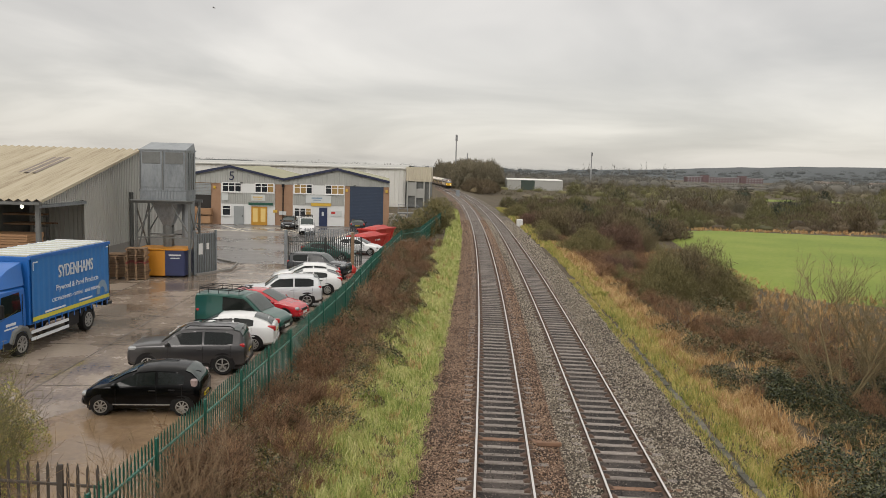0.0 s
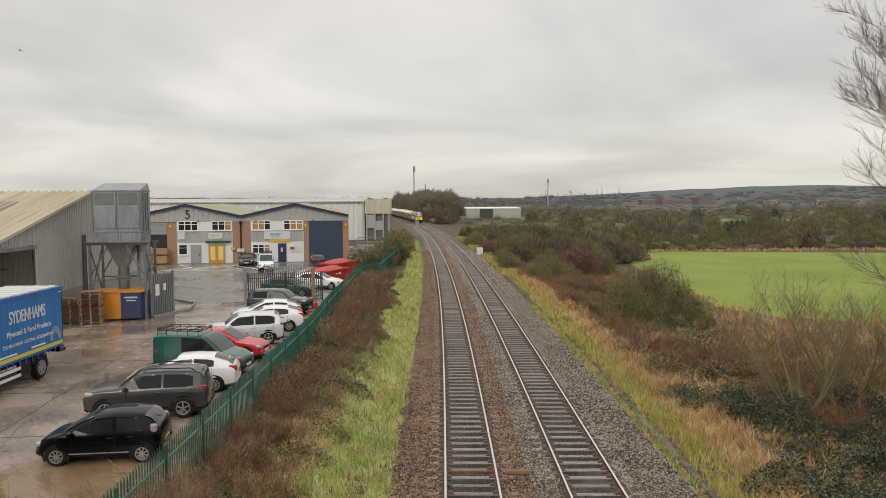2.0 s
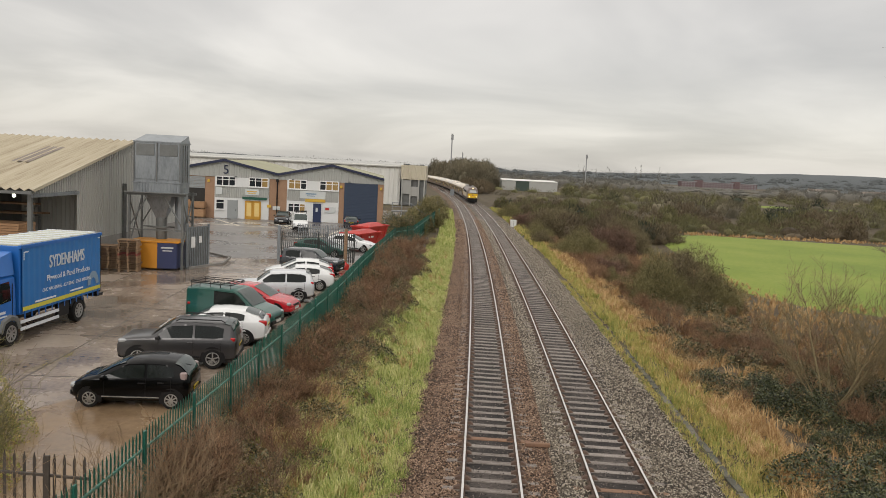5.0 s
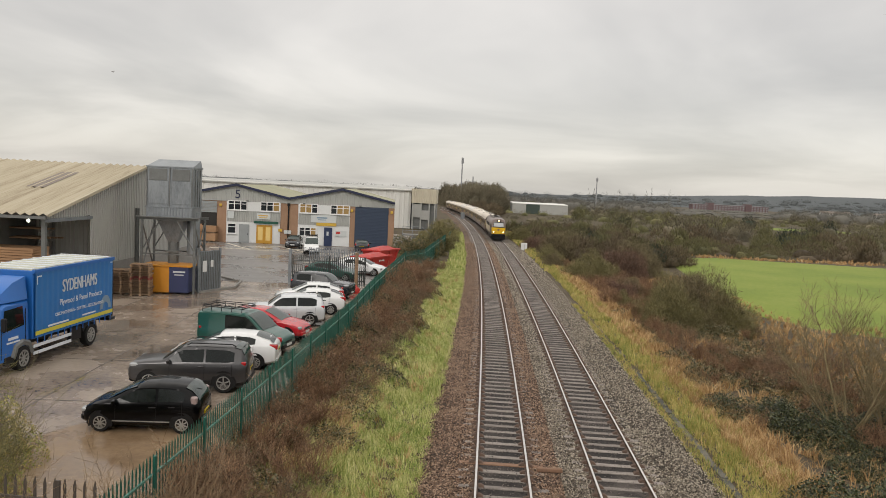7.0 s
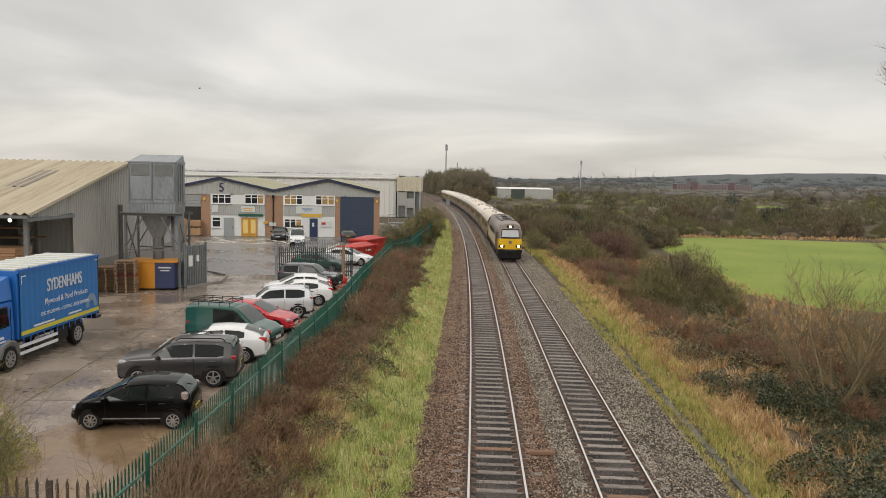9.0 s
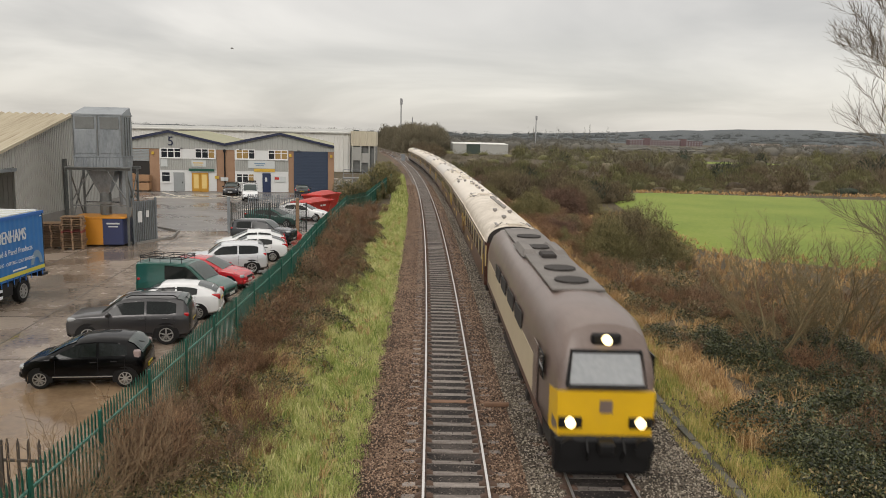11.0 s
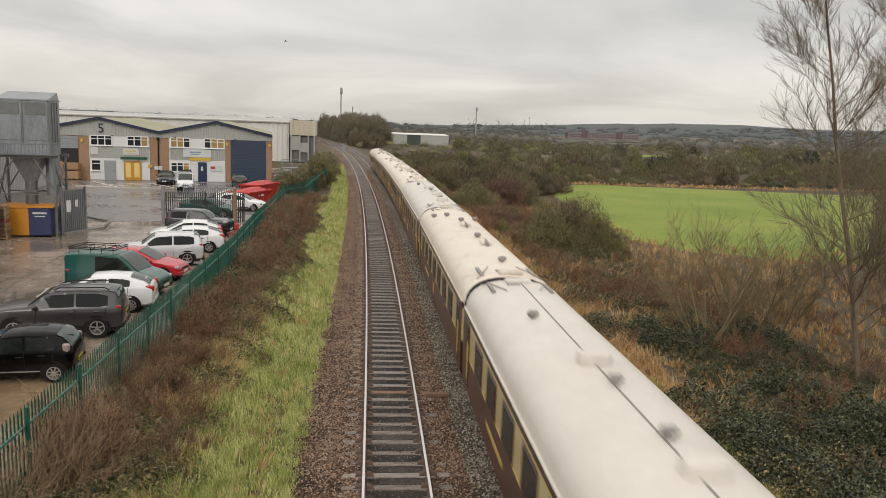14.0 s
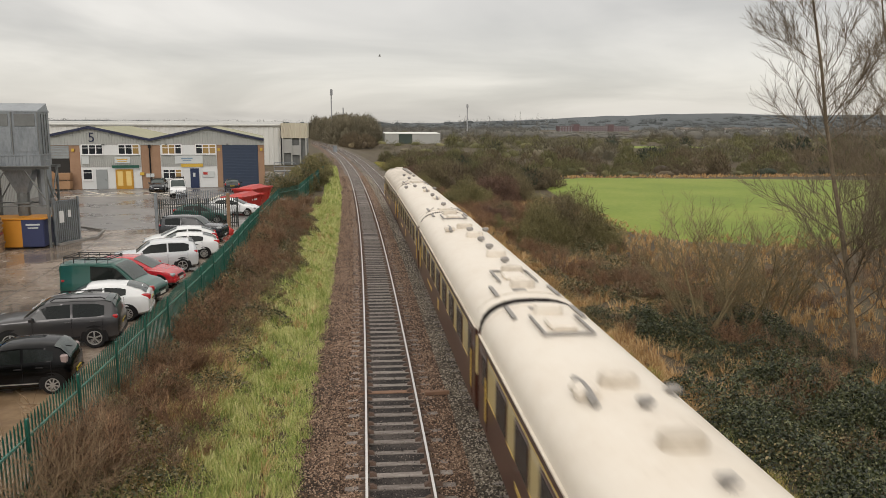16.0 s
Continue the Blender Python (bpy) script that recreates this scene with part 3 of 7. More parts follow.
def build_yard():
    edge = [(beside(-8.0, y).x, beside(-8.0, y).y) for y in range(4, 76, 4)]
    sheet("yard_floor", [(-90, 4)] + edge + [(-3.9, 76), (-3.5, 128), (-90, 128)], 0.1, YARD, M["yard"], "wet brown-grey concrete yard with puddles", "yard")
    sheet("asphalt_forecourt", [(-40, 58), (-13.4, 58), (-6, 60), (-4.6, 72), (-4.4, 122), (-40, 112)], YARD, YARD + 0.012, M["yard_far"], "damp grey asphalt before the units", "forecourt")
    mud = [(-12.5, 8)] + [(beside(-8.1, y).x, beside(-8.1, y).y) for y in range(8, 28, 2)] + [(-7.2, 25.2), (-10.2, 24.4), (-11.6, 21.6), (-12.6, 18.5), (-12.2, 13)]
    sheet("mud_patch", mud, YARD, YARD + 0.01, M["mud"], "wet tan mud and shallow puddle by the fence", "mud")
    s = Shape()
    for (x0, y0), (x1, y1) in (((-13.1, 16), (-14.9, 57)), ((-17.7, 16), (-19.4, 57)), ((-30, 24.4), (-9.5, 25.3)), ((-30, 30.4), (-9, 31.3)), ((-30, 36.4), (-8.5, 37.3)), ((-24, 42.4), (-8.2, 43.1)), ((-20, 48.4), (-8, 49))):
        d = Vector((x1 - x0, y1 - y0, 0))
        s.box(0, 0, 0, d.length, 0.055, 0.006, Matrix.Translation(((x0 + x1) / 2, (y0 + y1) / 2, YARD + 0.004)) @ Matrix.Rotation(math.atan2(d.y, d.x), 4, "Z"))
    tagged(part("slab_joint", s, M["joint"]), "tarred joints between concrete slabs", "joint", kind="structure")


def build_field():
    s = Shape()
    pts = [(28, 68), (31, 60), (37, 54), (50, 51), (90, 49), (190, 60), (190, 122), (96, 126), (76, 131), (46, 137), (36, 131), (33, 110), (30, 88)]
    n = 14
    c = Vector((62, 95, -1.47))
    rings = [[(c.x + (x - c.x) * k / n, c.y + (y - c.y) * k / n, -1.47 - 0.3 * (k == n) + (0.05 * noise.noise((x * k / n * 0.05, y * k / n * 0.05, 2)) if k < n else 0)) for x, y in pts] for k in range(1, n + 1)]
    s.loft(rings, caps=False)
    k = len(s.v)
    s.v.append(tuple(c))
    s.f += [(j, (j + 1) % len(pts), k) for j in range(len(pts))]
    tagged(part("field", s, M["field"], smooth=True), "bright green grass field beyond the scrub", "field", kind="structure")


build_ground()
build_ballast()
build_yard()
build_field()


# ---- palisade fences ----
def palisade(path, z_base, height, mats, label, group="", posts_every=2.75, pale_gap=0.155, max_pales=300, name="palisade_fence"):
    """Steel pales with pointed tops on two rails and posts, along a path in x, y."""
    fence = thing(name, pose(0, 0, 0), label, "fence", group)
    pale = Shape()
    w, t = 0.034, 0.012
    pale.loft([[(-w, -t, 0), (0, t, 0), (w, -t, 0), (0, -t * 0.2, 0)], [(-w, -t, height - 0.12), (0, t, height - 0.12), (w, -t, height - 0.12), (0, -t * 0.2, height - 0.12)],
               [(-0.006, -t * 0.4, height), (0, t * 0.4, height), (0.006, -t * 0.4, height), (0, -t * 0.2, height)]])
    pme = pale.mesh("pale")
    pme.materials.append(mats[0])
    post = Shape().box(0, 0, height / 2, 0.10, 0.05, height - 0.02, cut=0.008).mesh("post")
    post.materials.append(mats[0])
    rest = Shape()
    made = 0
    carry = carry_post = 0.0
    for a, b in zip(path, path[1:]):
        a, b = Vector((*a, 0)), Vector((*b, 0))
        d = b - a
        ang = math.atan2(d.y, d.x)
        zb = z_base
        rail = Shape()
        for z in (0.35, height - 0.42):
            rail.box(d.length / 2, -0.035, z, d.length, 0.045, 0.045)
        part("rail", rail, mats[1], fence, m=Matrix.Translation((a.x, a.y, zb)) @ Matrix.Rotation(ang, 4, "Z"))
        s = carry
        while s < d.length:
            p = a + d * (s / d.length)
            m = Matrix.Translation((p.x, p.y, zb)) @ Matrix.Rotation(ang, 4, "Z")
            if made < max_pales:
                ob = new("pale", pme)
                ob.parent, ob.matrix_basis = fence, m
            else:
                rest.add(pale.v, pale.f, m)
            made += 1
            s += pale_gap
        carry = s - d.length
        s = carry_post
        while s < d.length:
            p = a + d * (s / d.length)
            ob = new("post", post)
            ob.parent, ob.matrix_basis = fence, Matrix.Translation((p.x, p.y, zb)) @ Matrix.Rotation(ang, 4, "Z") @ Matrix.Translation((0, -0.08, 0))
            s += posts_every
        carry_post = s - d.length
    if rest.v:
        tagged(part("pale", rest, mats[0], fence), kind="stuff")
    return fence


def build_fences():
    green = [(p.x, p.y) for p in (beside(float(np.interp(y, [10, 38, 48, 72], [-7.5, -7.45, -7.8, -7.85])), y) for y in np.arange(9.5, 72, 5.0))]
    palisade(green, 0.3, 2.0, (M["fence_green"], M["fence_edge"]), "dark green steel palisade fence between yard and railway", "fences", max_pales=290)
    palisade([(-4.0, 71.5), (-2.3, 75.5), (-1.2, 92), (0.2, 110)], 0.25, 2.0, (M["fence_green"], M["fence_edge"]), "green steel palisade fence far along the railway", "fences", max_pales=0)
    palisade([(-11.75, 57.8), (-9.3, 58.3), (-6.3, 58.8)], YARD, 2.25, (M["fence_dark"], M["fence_dark"]), "dark steel palisade fence across the yard", "fences", pale_gap=0.15, max_pales=120)
    palisade([(-13.4, 73.8), (-10.5, 73.9), (-8.2, 74.5)], YARD, 1.6, (M["steel"], M["steel"]), "grey steel palisade enclosure near the units", "fences", pale_gap=0.16, max_pales=60)
    palisade([(-12.6, 14.3), (-9.5, 14.2), (-6.3, 13.9)], 0.35, 1.95, (M["fence_grey"], M["fence_grey"]), "weathered grey palisade fence closing the yard corner", "fences", pale_gap=0.2, max_pales=80)


build_fences()


# ---- buildings ----
def ribbed(w, h, pitch=0.25, depth=0.035):
    """A ribbed sheet, w along x and h along z, facing -y."""
    s = Shape()
    prof, x = [], 0.0
    while x < w - 1e-6:
        for dx, y in ((0, 0), (0.55, 0), (0.65, -depth), (0.9, -depth)):
            if x + dx * pitch < w:
                prof.append((x + dx * pitch, y))
        x += pitch
    prof.append((w, 0))
    s.v = [(x, y, z) for z in (0, h) for x, y in prof]
    n = len(prof)
    s.f = [(i, i + 1, n + i + 1, n + i) for i in range(n - 1)]
    return s


def ribbed_between(x0, x1, low, top, pitch=0.25, depth=0.035, flip=1):
    """A ribbed wall along x between two heights that may change with x."""
    s = Shape()
    xs, x = [], x0
    while x < x1 - 1e-6:
        for dx, y in ((0, 0), (0.55, 0), (0.65, -depth), (0.9, -depth)):
            if x + dx * pitch < x1:
                xs.append((x + dx * pitch, y * flip))
        x += pitch
    xs.append((x1, 0))
    n = len(xs)
    s.v = [(x, y, low(x)) for x, y in xs] + [(x, y, top(x)) for x, y in xs]
    s.f = [(i, i + 1, n + i + 1, n + i) for i in range(n - 1)]
    return s


def window_unit(parent, x, z, w, h, lit, lights=3, y=0.0):
    win = part("window", Shape().box(x + w / 2, y - 0.02, z + h / 2, w, 0.06, h), M["frame_white"], parent)
    pane_w = (w - 0.1) / lights
    for k in range(lights):
        part("pane", Shape().box(x + 0.05 + pane_w * (k + 0.5), y - 0.045, z + h / 2, pane_w - 0.12, 0.03, h - 0.2), M["glass_lit" if lit[k % len(lit)] else "glass"], win)
    part("glazing_bar", Shape().box(x + w / 2, y - 0.07, z + h * 0.66, w - 0.1, 0.025, 0.07), M["frame_white"], win)
    part("window_sill", Shape().box(x + w / 2, y - 0.09, z - 0.03, w + 0.1, 0.16, 0.06), M["frame_white"], win)
    return win


def wall_text(body, size, m, mat, parent, name="lettering", label="", squeeze=1.0):
    c = bpy.data.curves.new(name, "FONT")
    c.body, c.size, c.extrude, c.align_x = body, size, 0.004, "CENTER"
    ob = new("text_source", c)
    me = bpy.data.meshes.new_from_object(ob)
    bpy.data.objects.remove(ob)
    bpy.data.curves.remove(c)
    me.transform(Matrix.Diagonal((squeeze, 1, 1, 1)))
    me.materials.clear()
    me.materials.append(mat)
    ob = new(name, me)
    ob.parent, ob.matrix_basis = parent, m
    if label:
        ob["label"] = label
    return ob


def build_units():
    a, b = Vector((-33.25, 94.65, YARD)), Vector((-7.8, 96.55, YARD))
    d = b - a
    house = thing("industrial_units", Matrix.Translation(a) @ Matrix.Rotation(math.atan2(d.y, d.x), 4, "Z"), "pair of gabled industrial units in grey cladding and buff brick", "industrial building")
    W, EA, PK, DEEP = 26.36, 5.85, 7.3, 30.0

    part("wall", Shape().box(W / 2, 15, 2.6, W - 0.04, 30, 5.2).box(W / 2, 15.2, 5.4, W - 0.1, 29.4, 0.7), M["brick"], house, "buff brick walls")
    for g in (0, 1):
        x0, x1 = g * W / 2, (g + 1) * W / 2
        part("gable_cladding", ribbed_between(x0, x1, lambda x: 5.15, lambda x, x0=x0: EA + (PK - EA) * (1 - abs(2 * (x - x0) / (W / 2) - 1)) - 0.08, 0.3, 0.04), M["clad_mid"], house, "grey ribbed gable cladding", m=Matrix.Translation((0, -0.08, 0)))
        mid = (x0 + x1) / 2
        for s0, s1 in ((x0, mid), (x1, mid)):
            r = Shape()
            r.add([(s0, -0.35, EA), (s1, -0.35, PK), (s1, DEEP, PK), (s0, DEEP, EA), (s0, -0.35, EA - 0.1), (s1, -0.35, PK - 0.1), (s1, DEEP, PK - 0.1), (s0, DEEP, EA - 0.1)], [(0, 1, 2, 3), (7, 6, 5, 4), (0, 4, 5, 1), (1, 5, 6, 2), (2, 6, 7, 3), (3, 7, 4, 0)])
            part("roof", r, M["roof_far"], house, "mossy grey-green sheet roof slope")
            t = Shape().add([(s0, -0.42, EA - 0.22), (s1, -0.42, PK - 0.22), (s1, -0.42, PK + 0.08), (s0, -0.42, EA + 0.08), (s0, -0.34, EA - 0.22), (s1, -0.34, PK - 0.22), (s1, -0.34, PK + 0.08), (s0, -0.34, EA + 0.08)], [(0, 1, 2, 3), (7, 6, 5, 4), (0, 4, 5, 1), (3, 2, 6, 7)])
            part("barge_board", t, M["trim_navy"], house, "dark navy barge board")
    wall_text("5", 1.55, Matrix.Translation((6.8, -0.17, 5.55)) @ pose(0, 0, 0, 90, 0, 0), M["trim_navy"], house, "sign_number", "dark navy numeral five")
    # left bay: raised shutter over a flat panel painted dark as inner shade
    part("loading_bay", Shape().box(2.2, -0.02, 1.85, 4.1, 0.08, 3.7), M["dark"], house, "flat dark panel for the shade inside the loading bay")
    sh = part("roller_shutter", Shape(), M["shutter_grey"], house, "half-raised grey roller shutter")
    for k in range(8):
        part("slat", Shape().box(2.2, -0.07, 3.72 + 0.18 * k, 4.15, 0.05, 0.165, cut=0.02), M["shutter_grey"], sh)
    for x, z, w, h in ((0.6, 0, 1.1, 1.4), (1.6, 0, 1.4, 2.1), (3.0, 0, 0.9, 1.0), (3.2, 1.1, 0.8, 0.8)):
        part("board_stack", Shape().box(x + 0.2, -0.1, z + h / 2 + 0.05, w, 0.1, h, cut=0.02), M["timber"], house, "stacked boards inside the bay")
    # white fronts
    for x0, x1 in ((5.45, 12.1), (14.3, 20.75)):
        part("front_panel", Shape().box((x0 + x1) / 2, -0.05, 2.6, x1 - x0, 0.12, 5.1), M["white"], house, "white front panel")
        part("spandrel", ribbed(x1 - x0 - 0.1, 1.4, 0.22, 0.035), M["clad_mid"], house, "grey ribbed spandrel", m=Matrix.Translation((x0 + 0.05, -0.12, 2.6)))
    for x, z, w, h, lit in ((5.6, 4.05, 2.4, 1.2, (0, 0, 0)), (9.6, 4.05, 2.4, 1.2, (0, 0, 1)), (14.45, 4.05, 2.3, 1.2, (1, 1, 0)), (18.3, 4.05, 2.4, 1.2, (0, 1, 1)), (14.45, 1.15, 2.2, 1.15, (0, 0, 1)), (5.6, 1.1, 1.1, 1.3, (0,))):
        window_unit(house, x, z, w, h, lit, 3 if w > 2 else 1, -0.12)
    def bar(name, x, z, w, h, mat, label="", y=-0.19):
        return part(name, Shape().box(x + w / 2, y, z + h / 2, w, 0.06, h, cut=0.01), mat, house, label)
    sg = bar("sign_board", 9.2, 3.05, 1.7, 0.75, M["sign_grey"], "pale sign board with unreadable lettering")
    part("lettering_bar", Shape().box(10.0, -0.225, 3.5, 1.2, 0.01, 0.12).box(10.0, -0.225, 3.25, 1.0, 0.01, 0.08), M["sign_yellow"], sg)
    bar("notice", 5.6, 3.0, 0.8, 0.9, M["sign_grey"], "small pale notice")
    sg = bar("sign_board", 15.9, 2.95, 3.2, 0.95, M["sign_grey"], "long pale sign board with unreadable lettering")
    part("lettering_bar", Shape().box(17.3, -0.225, 3.55, 1.3, 0.01, 0.16).box(17.3, -0.225, 3.3, 1.0, 0.01, 0.1), M["sign_blue"], sg)
    bar("sign_band", 16.6, 2.55, 2.5, 0.38, M["sign_yellow"], "yellow sign band")
    bar("canopy", 8.9, 2.5, 3.0, 0.32, M["green_sign"], "dark green door canopy", -0.45)
    dr = bar("door", 7.05, 0.02, 1.25, 2.3, M["shutter_grey"], "grey steel door")
    part("handle", Shape().box(8.1, -0.24, 1.1, 0.06, 0.05, 0.22), M["trim_black"], dr)
    dr = bar("double_door", 9.2, 0.02, 1.95, 2.3, M["ochre"], "ochre glazed double doors")
    for x in (9.3, 10.25):
        part("door_glass", Shape().box(x + 0.4, -0.225, 1.25, 0.58, 0.02, 1.7), M["ochre_glass"], dr)
    dr = bar("door", 17.6, 0.02, 1.0, 2.35, M["navy_door"], "navy blue entrance door")
    part("door_glass", Shape().box(18.05, -0.225, 1.6, 0.25, 0.02, 0.5), M["sign_grey"], dr)
    bar("notice", 19.0, 1.3, 1.4, 0.7, M["sign_grey"], "pale notice with a red corner")
    bar("notice_band", 19.1, 1.6, 0.5, 0.3, M["skip_red"], y=-0.22)
    bar("notice", 12.6, 1.35, 0.9, 0.45, M["sign_grey"])
    bar("notice", 11.9, 1.6, 0.5, 0.35, M["sign_yellow"])
    part("drainpipe", Shape().tube([(13.1, -0.15, 0), (13.1, -0.15, 5.2)], 0.08, 8), M["trim_black"], house, "black drainpipe")
    part("hopper", Shape().box(13.1, -0.18, 5.0, 0.3, 0.25, 0.35, cut=0.03), M["trim_black"], house)
    for x in (4.7, 21.0, 26.0):
        part("alarm_box", Shape().box(x, -0.1, 4.6, 0.3, 0.16, 0.35, cut=0.03), M["sign_yellow"], house)
    sh = part("roller_shutter", Shape().box(23.5, -0.02, 2.6, 4.2, 0.06, 5.1), M["shutter"], house, "closed navy blue roller shutter")
    for k in range(27):
        part("slat", Shape().box(23.5, -0.06, 0.12 + 0.187 * k, 4.15, 0.04, 0.17, cut=0.015), M["shutter"], sh)
    for x in (2.2, 8, 15, 22):
        part("gutter_light", Shape().box(x, -0.2, 5.25, 0.3, 0.25, 0.12, cut=0.03), M["steel_dark"], house)


def build_long_shed():
    shed = thing("warehouse", pose(0, 0, 0), "long low off-white warehouse behind the units", "warehouse")
    part("wall", Shape().box(-44.4, 165, 4.2, 73.4, 30, 7.8), M["white_shed"], shed)
    part("front_cladding", ribbed(73, 7.4, 0.9, 0.08), M["white_shed"], shed, m=pose(-80.9, 149.9, 0.4))
    r = Shape().add([(-82, 149.5, 7.9), (-7.6, 149.5, 7.9), (-7.6, 165, 8.6), (-82, 165, 8.6), (-82, 181, 7.9), (-7.6, 181, 7.9), (-82, 149.5, 7.7), (-7.6, 149.5, 7.7)], [(0, 1, 2, 3), (3, 2, 5, 4), (6, 7, 1, 0)])
    part("roof", r, M["clad"], shed, "shallow pale grey roof")
    ext = thing("warehouse", pose(0, 0, 0), "stained cream-clad warehouse end bay over a dark base", "warehouse")
    part("wall", Shape().box(-5.05, 156, 6.85, 4.9, 16, 2.8), M["cream_shed"], ext)
    part("front_cladding", ribbed(4.8, 2.7, 0.45, 0.07), M["cream_shed"], ext, m=pose(-7.45, 147.9, 5.5))
    part("base", Shape().box(-5.05, 156.2, 2.95, 4.7, 15.4, 5.0), M["steel_dark"], ext, "dull grey lower wall")
    for x in (-7.2, -5.6, -4.0, -2.9):
        part("stanchion", Shape().box(x, 147.9, 2.95, 0.25, 0.25, 5.0), M["clad_mid"], ext)
    part("sheeting", Shape().box(-6.4, 148.2, 4.0, 1.5, 0.15, 2.6).box(-4.8, 148.2, 3.2, 1.4, 0.15, 1.8), M["clad"], ext, "pale loose wall sheets")
    # steps and rails beside the units
    st = thing("steel_stair", pose(-5.2, 96, YARD), "galvanised loading stair with handrails", "stair")
    part("platform", Shape().box(0.6, 1.2, 1.9, 2.6, 2.2, 0.12), M["steel_dark"], st)
    for k in range(9):
        part("tread", Shape().box(2.2 + 0.24 * k, 0.6, 1.75 - 0.19 * k, 0.28, 1.0, 0.05), M["steel_dark"], st)
    for x in (-0.6, 0.6, 1.8):
        part("post", Shape().box(x, 0.12, 1.5, 0.07, 0.07, 3.0), M["steel"], st)
    part("handrail", Shape().tube([(-0.6, 0.1, 3.0), (1.8, 0.1, 3.0), (4.2, 0.1, 1.1)], 0.035, 6).tube([(-0.6, 0.1, 2.5), (1.8, 0.1, 2.5), (4.2, 0.1, 0.6)], 0.03, 6), M["steel"], st)


def build_shed():
    """Open-fronted joinery shed: the gable end faces the railway."""
    X, Y0, YR, Y1, EV, RG = -22.3, 42.0, 55.3, 68.0, 5.75, 8.75
    shed = thing("timber_shed", pose(0, 0, 0), "open-fronted grey sheet-clad timber shed with a mossy roof", "shed")
    left = -62.0
    top = lambda y: EV + (RG - EV) * (1 - abs(y - YR) / (YR - Y0))
    gab = ribbed_between(47.2, Y1, lambda y: YARD + 1.9, lambda y: top(y) - 0.05, 0.28, 0.045, flip=-1)
    gab2 = ribbed_between(Y0, 47.2, lambda y: EV - 0.35 + 0.02 * (y - Y0), lambda y: top(y) - 0.05, 0.28, 0.045, flip=-1)
    turn = Matrix(((0, -1, 0, X), (1, 0, 0, 0), (0, 0, 1, 0), (0, 0, 0, 1)))
    part("gable_cladding", gab, M["clad"], shed, "pale grey ribbed gable sheeting", m=turn)
    part("gable_cladding", gab2, M["clad"], shed, m=turn)
    part("wall", Shape().box(X - 0.15, (47.2 + Y1) / 2, YARD + 0.95, 0.3, Y1 - 47.2, 1.9), M["concrete"], shed, "grey block plinth wall")
    part("lintel", Shape().box(X + 0.06, (Y0 + 47.2) / 2, EV - 0.38, 0.16, 5.3, 0.2), M["steel"], shed)
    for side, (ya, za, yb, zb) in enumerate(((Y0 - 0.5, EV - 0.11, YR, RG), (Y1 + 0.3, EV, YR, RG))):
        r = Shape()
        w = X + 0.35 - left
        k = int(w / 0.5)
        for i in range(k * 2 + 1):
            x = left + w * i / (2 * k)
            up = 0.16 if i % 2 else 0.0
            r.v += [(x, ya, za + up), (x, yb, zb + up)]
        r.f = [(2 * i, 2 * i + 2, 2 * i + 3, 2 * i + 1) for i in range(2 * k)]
        part("roof", r, M["roof"], shed, "mossy corrugated roof slope with rib shade in its colour")
    for x in (-26.5, -34, -41):
        y0, y1 = 47.5, 52.0
        q = Shape().add([(x, y0, top(y0) + 0.125), (x + 1.15, y0, top(y0) + 0.125), (x + 1.15, y1, top(y1) + 0.125), (x, y1, top(y1) + 0.125)], [(0, 1, 2, 3)])
        part("rooflight", q, M["rooflight"], shed, "dirty grey rooflight")
    part("verge_flashing", Shape().add([(X + 0.4, Y0 - 0.5, EV - 0.16), (X + 0.4, YR, RG - 0.05), (X + 0.4, YR, RG + 0.12), (X + 0.4, Y0 - 0.5, EV + 0.02), (X + 0.3, Y0 - 0.5, EV + 0.03), (X + 0.3, YR, RG + 0.13)], [(0, 1, 2, 3), (3, 2, 5, 4)]), M["roof"], shed)
    part("gutter", Shape().box((left + X) / 2, Y0 - 0.55, EV - 0.2, X - left + 0.6, 0.16, 0.16), M["steel_dark"], shed)
    part("back_wall", ribbed(40, 5.4, 0.3, 0.05), M["steel_dark"], shed, "dark sheeting deep inside", m=pose(left, 54, YARD))
    part("inner_wall", Shape().box(-26.4, 48.2, 3.0, 0.12, 12, 5.2), M["steel_dark"], shed, "dark inner partition")
    part("inner_cladding", ribbed(3.9, 4.9, 0.28, 0.06), M["clad_mid"], shed, "grey ribbed sheeting inside the opening", m=pose(-26.3, 48.3, YARD))
    for x in (-22.45, -30, -38, -46):
        part("stanchion", Shape().box(x, Y0 + 0.1, 3.0, 0.22, 0.22, 5.3), M["steel_dark"], shed)
    part("beam", Shape().box(-42, Y0 + 0.1, EV - 0.06, 40, 0.2, 0.12), M["steel_dark"], shed)
    fl = thing("floodlight", pose(-24.0, 43.3, 5.25), "bright round floodlight under the shed roof", "light")
    part("housing", Shape().tube([(0, 0.22, 0), (0, 0, 0)], [0.07, 0.13], 12), M["steel_dark"], fl)
    part("lens", Shape().tube([(0, -0.005, 0), (0, -0.03, 0)], [0.11, 0.085], 12), M["lamp_white"], fl)
    part("bracket", Shape().box(0, 0.2, 0.28, 0.05, 0.05, 0.6), M["steel_dark"], fl)
    tube = thing("strip_light", pose(-23.4, 45.5, 5.3), "small lit strip light in the shed", "light")
    part("tube", Shape().box(0, 0, 0, 0.4, 0.06, 0.05, cut=0.02), M["lamp_white"], tube)
    rng = random.Random(8)
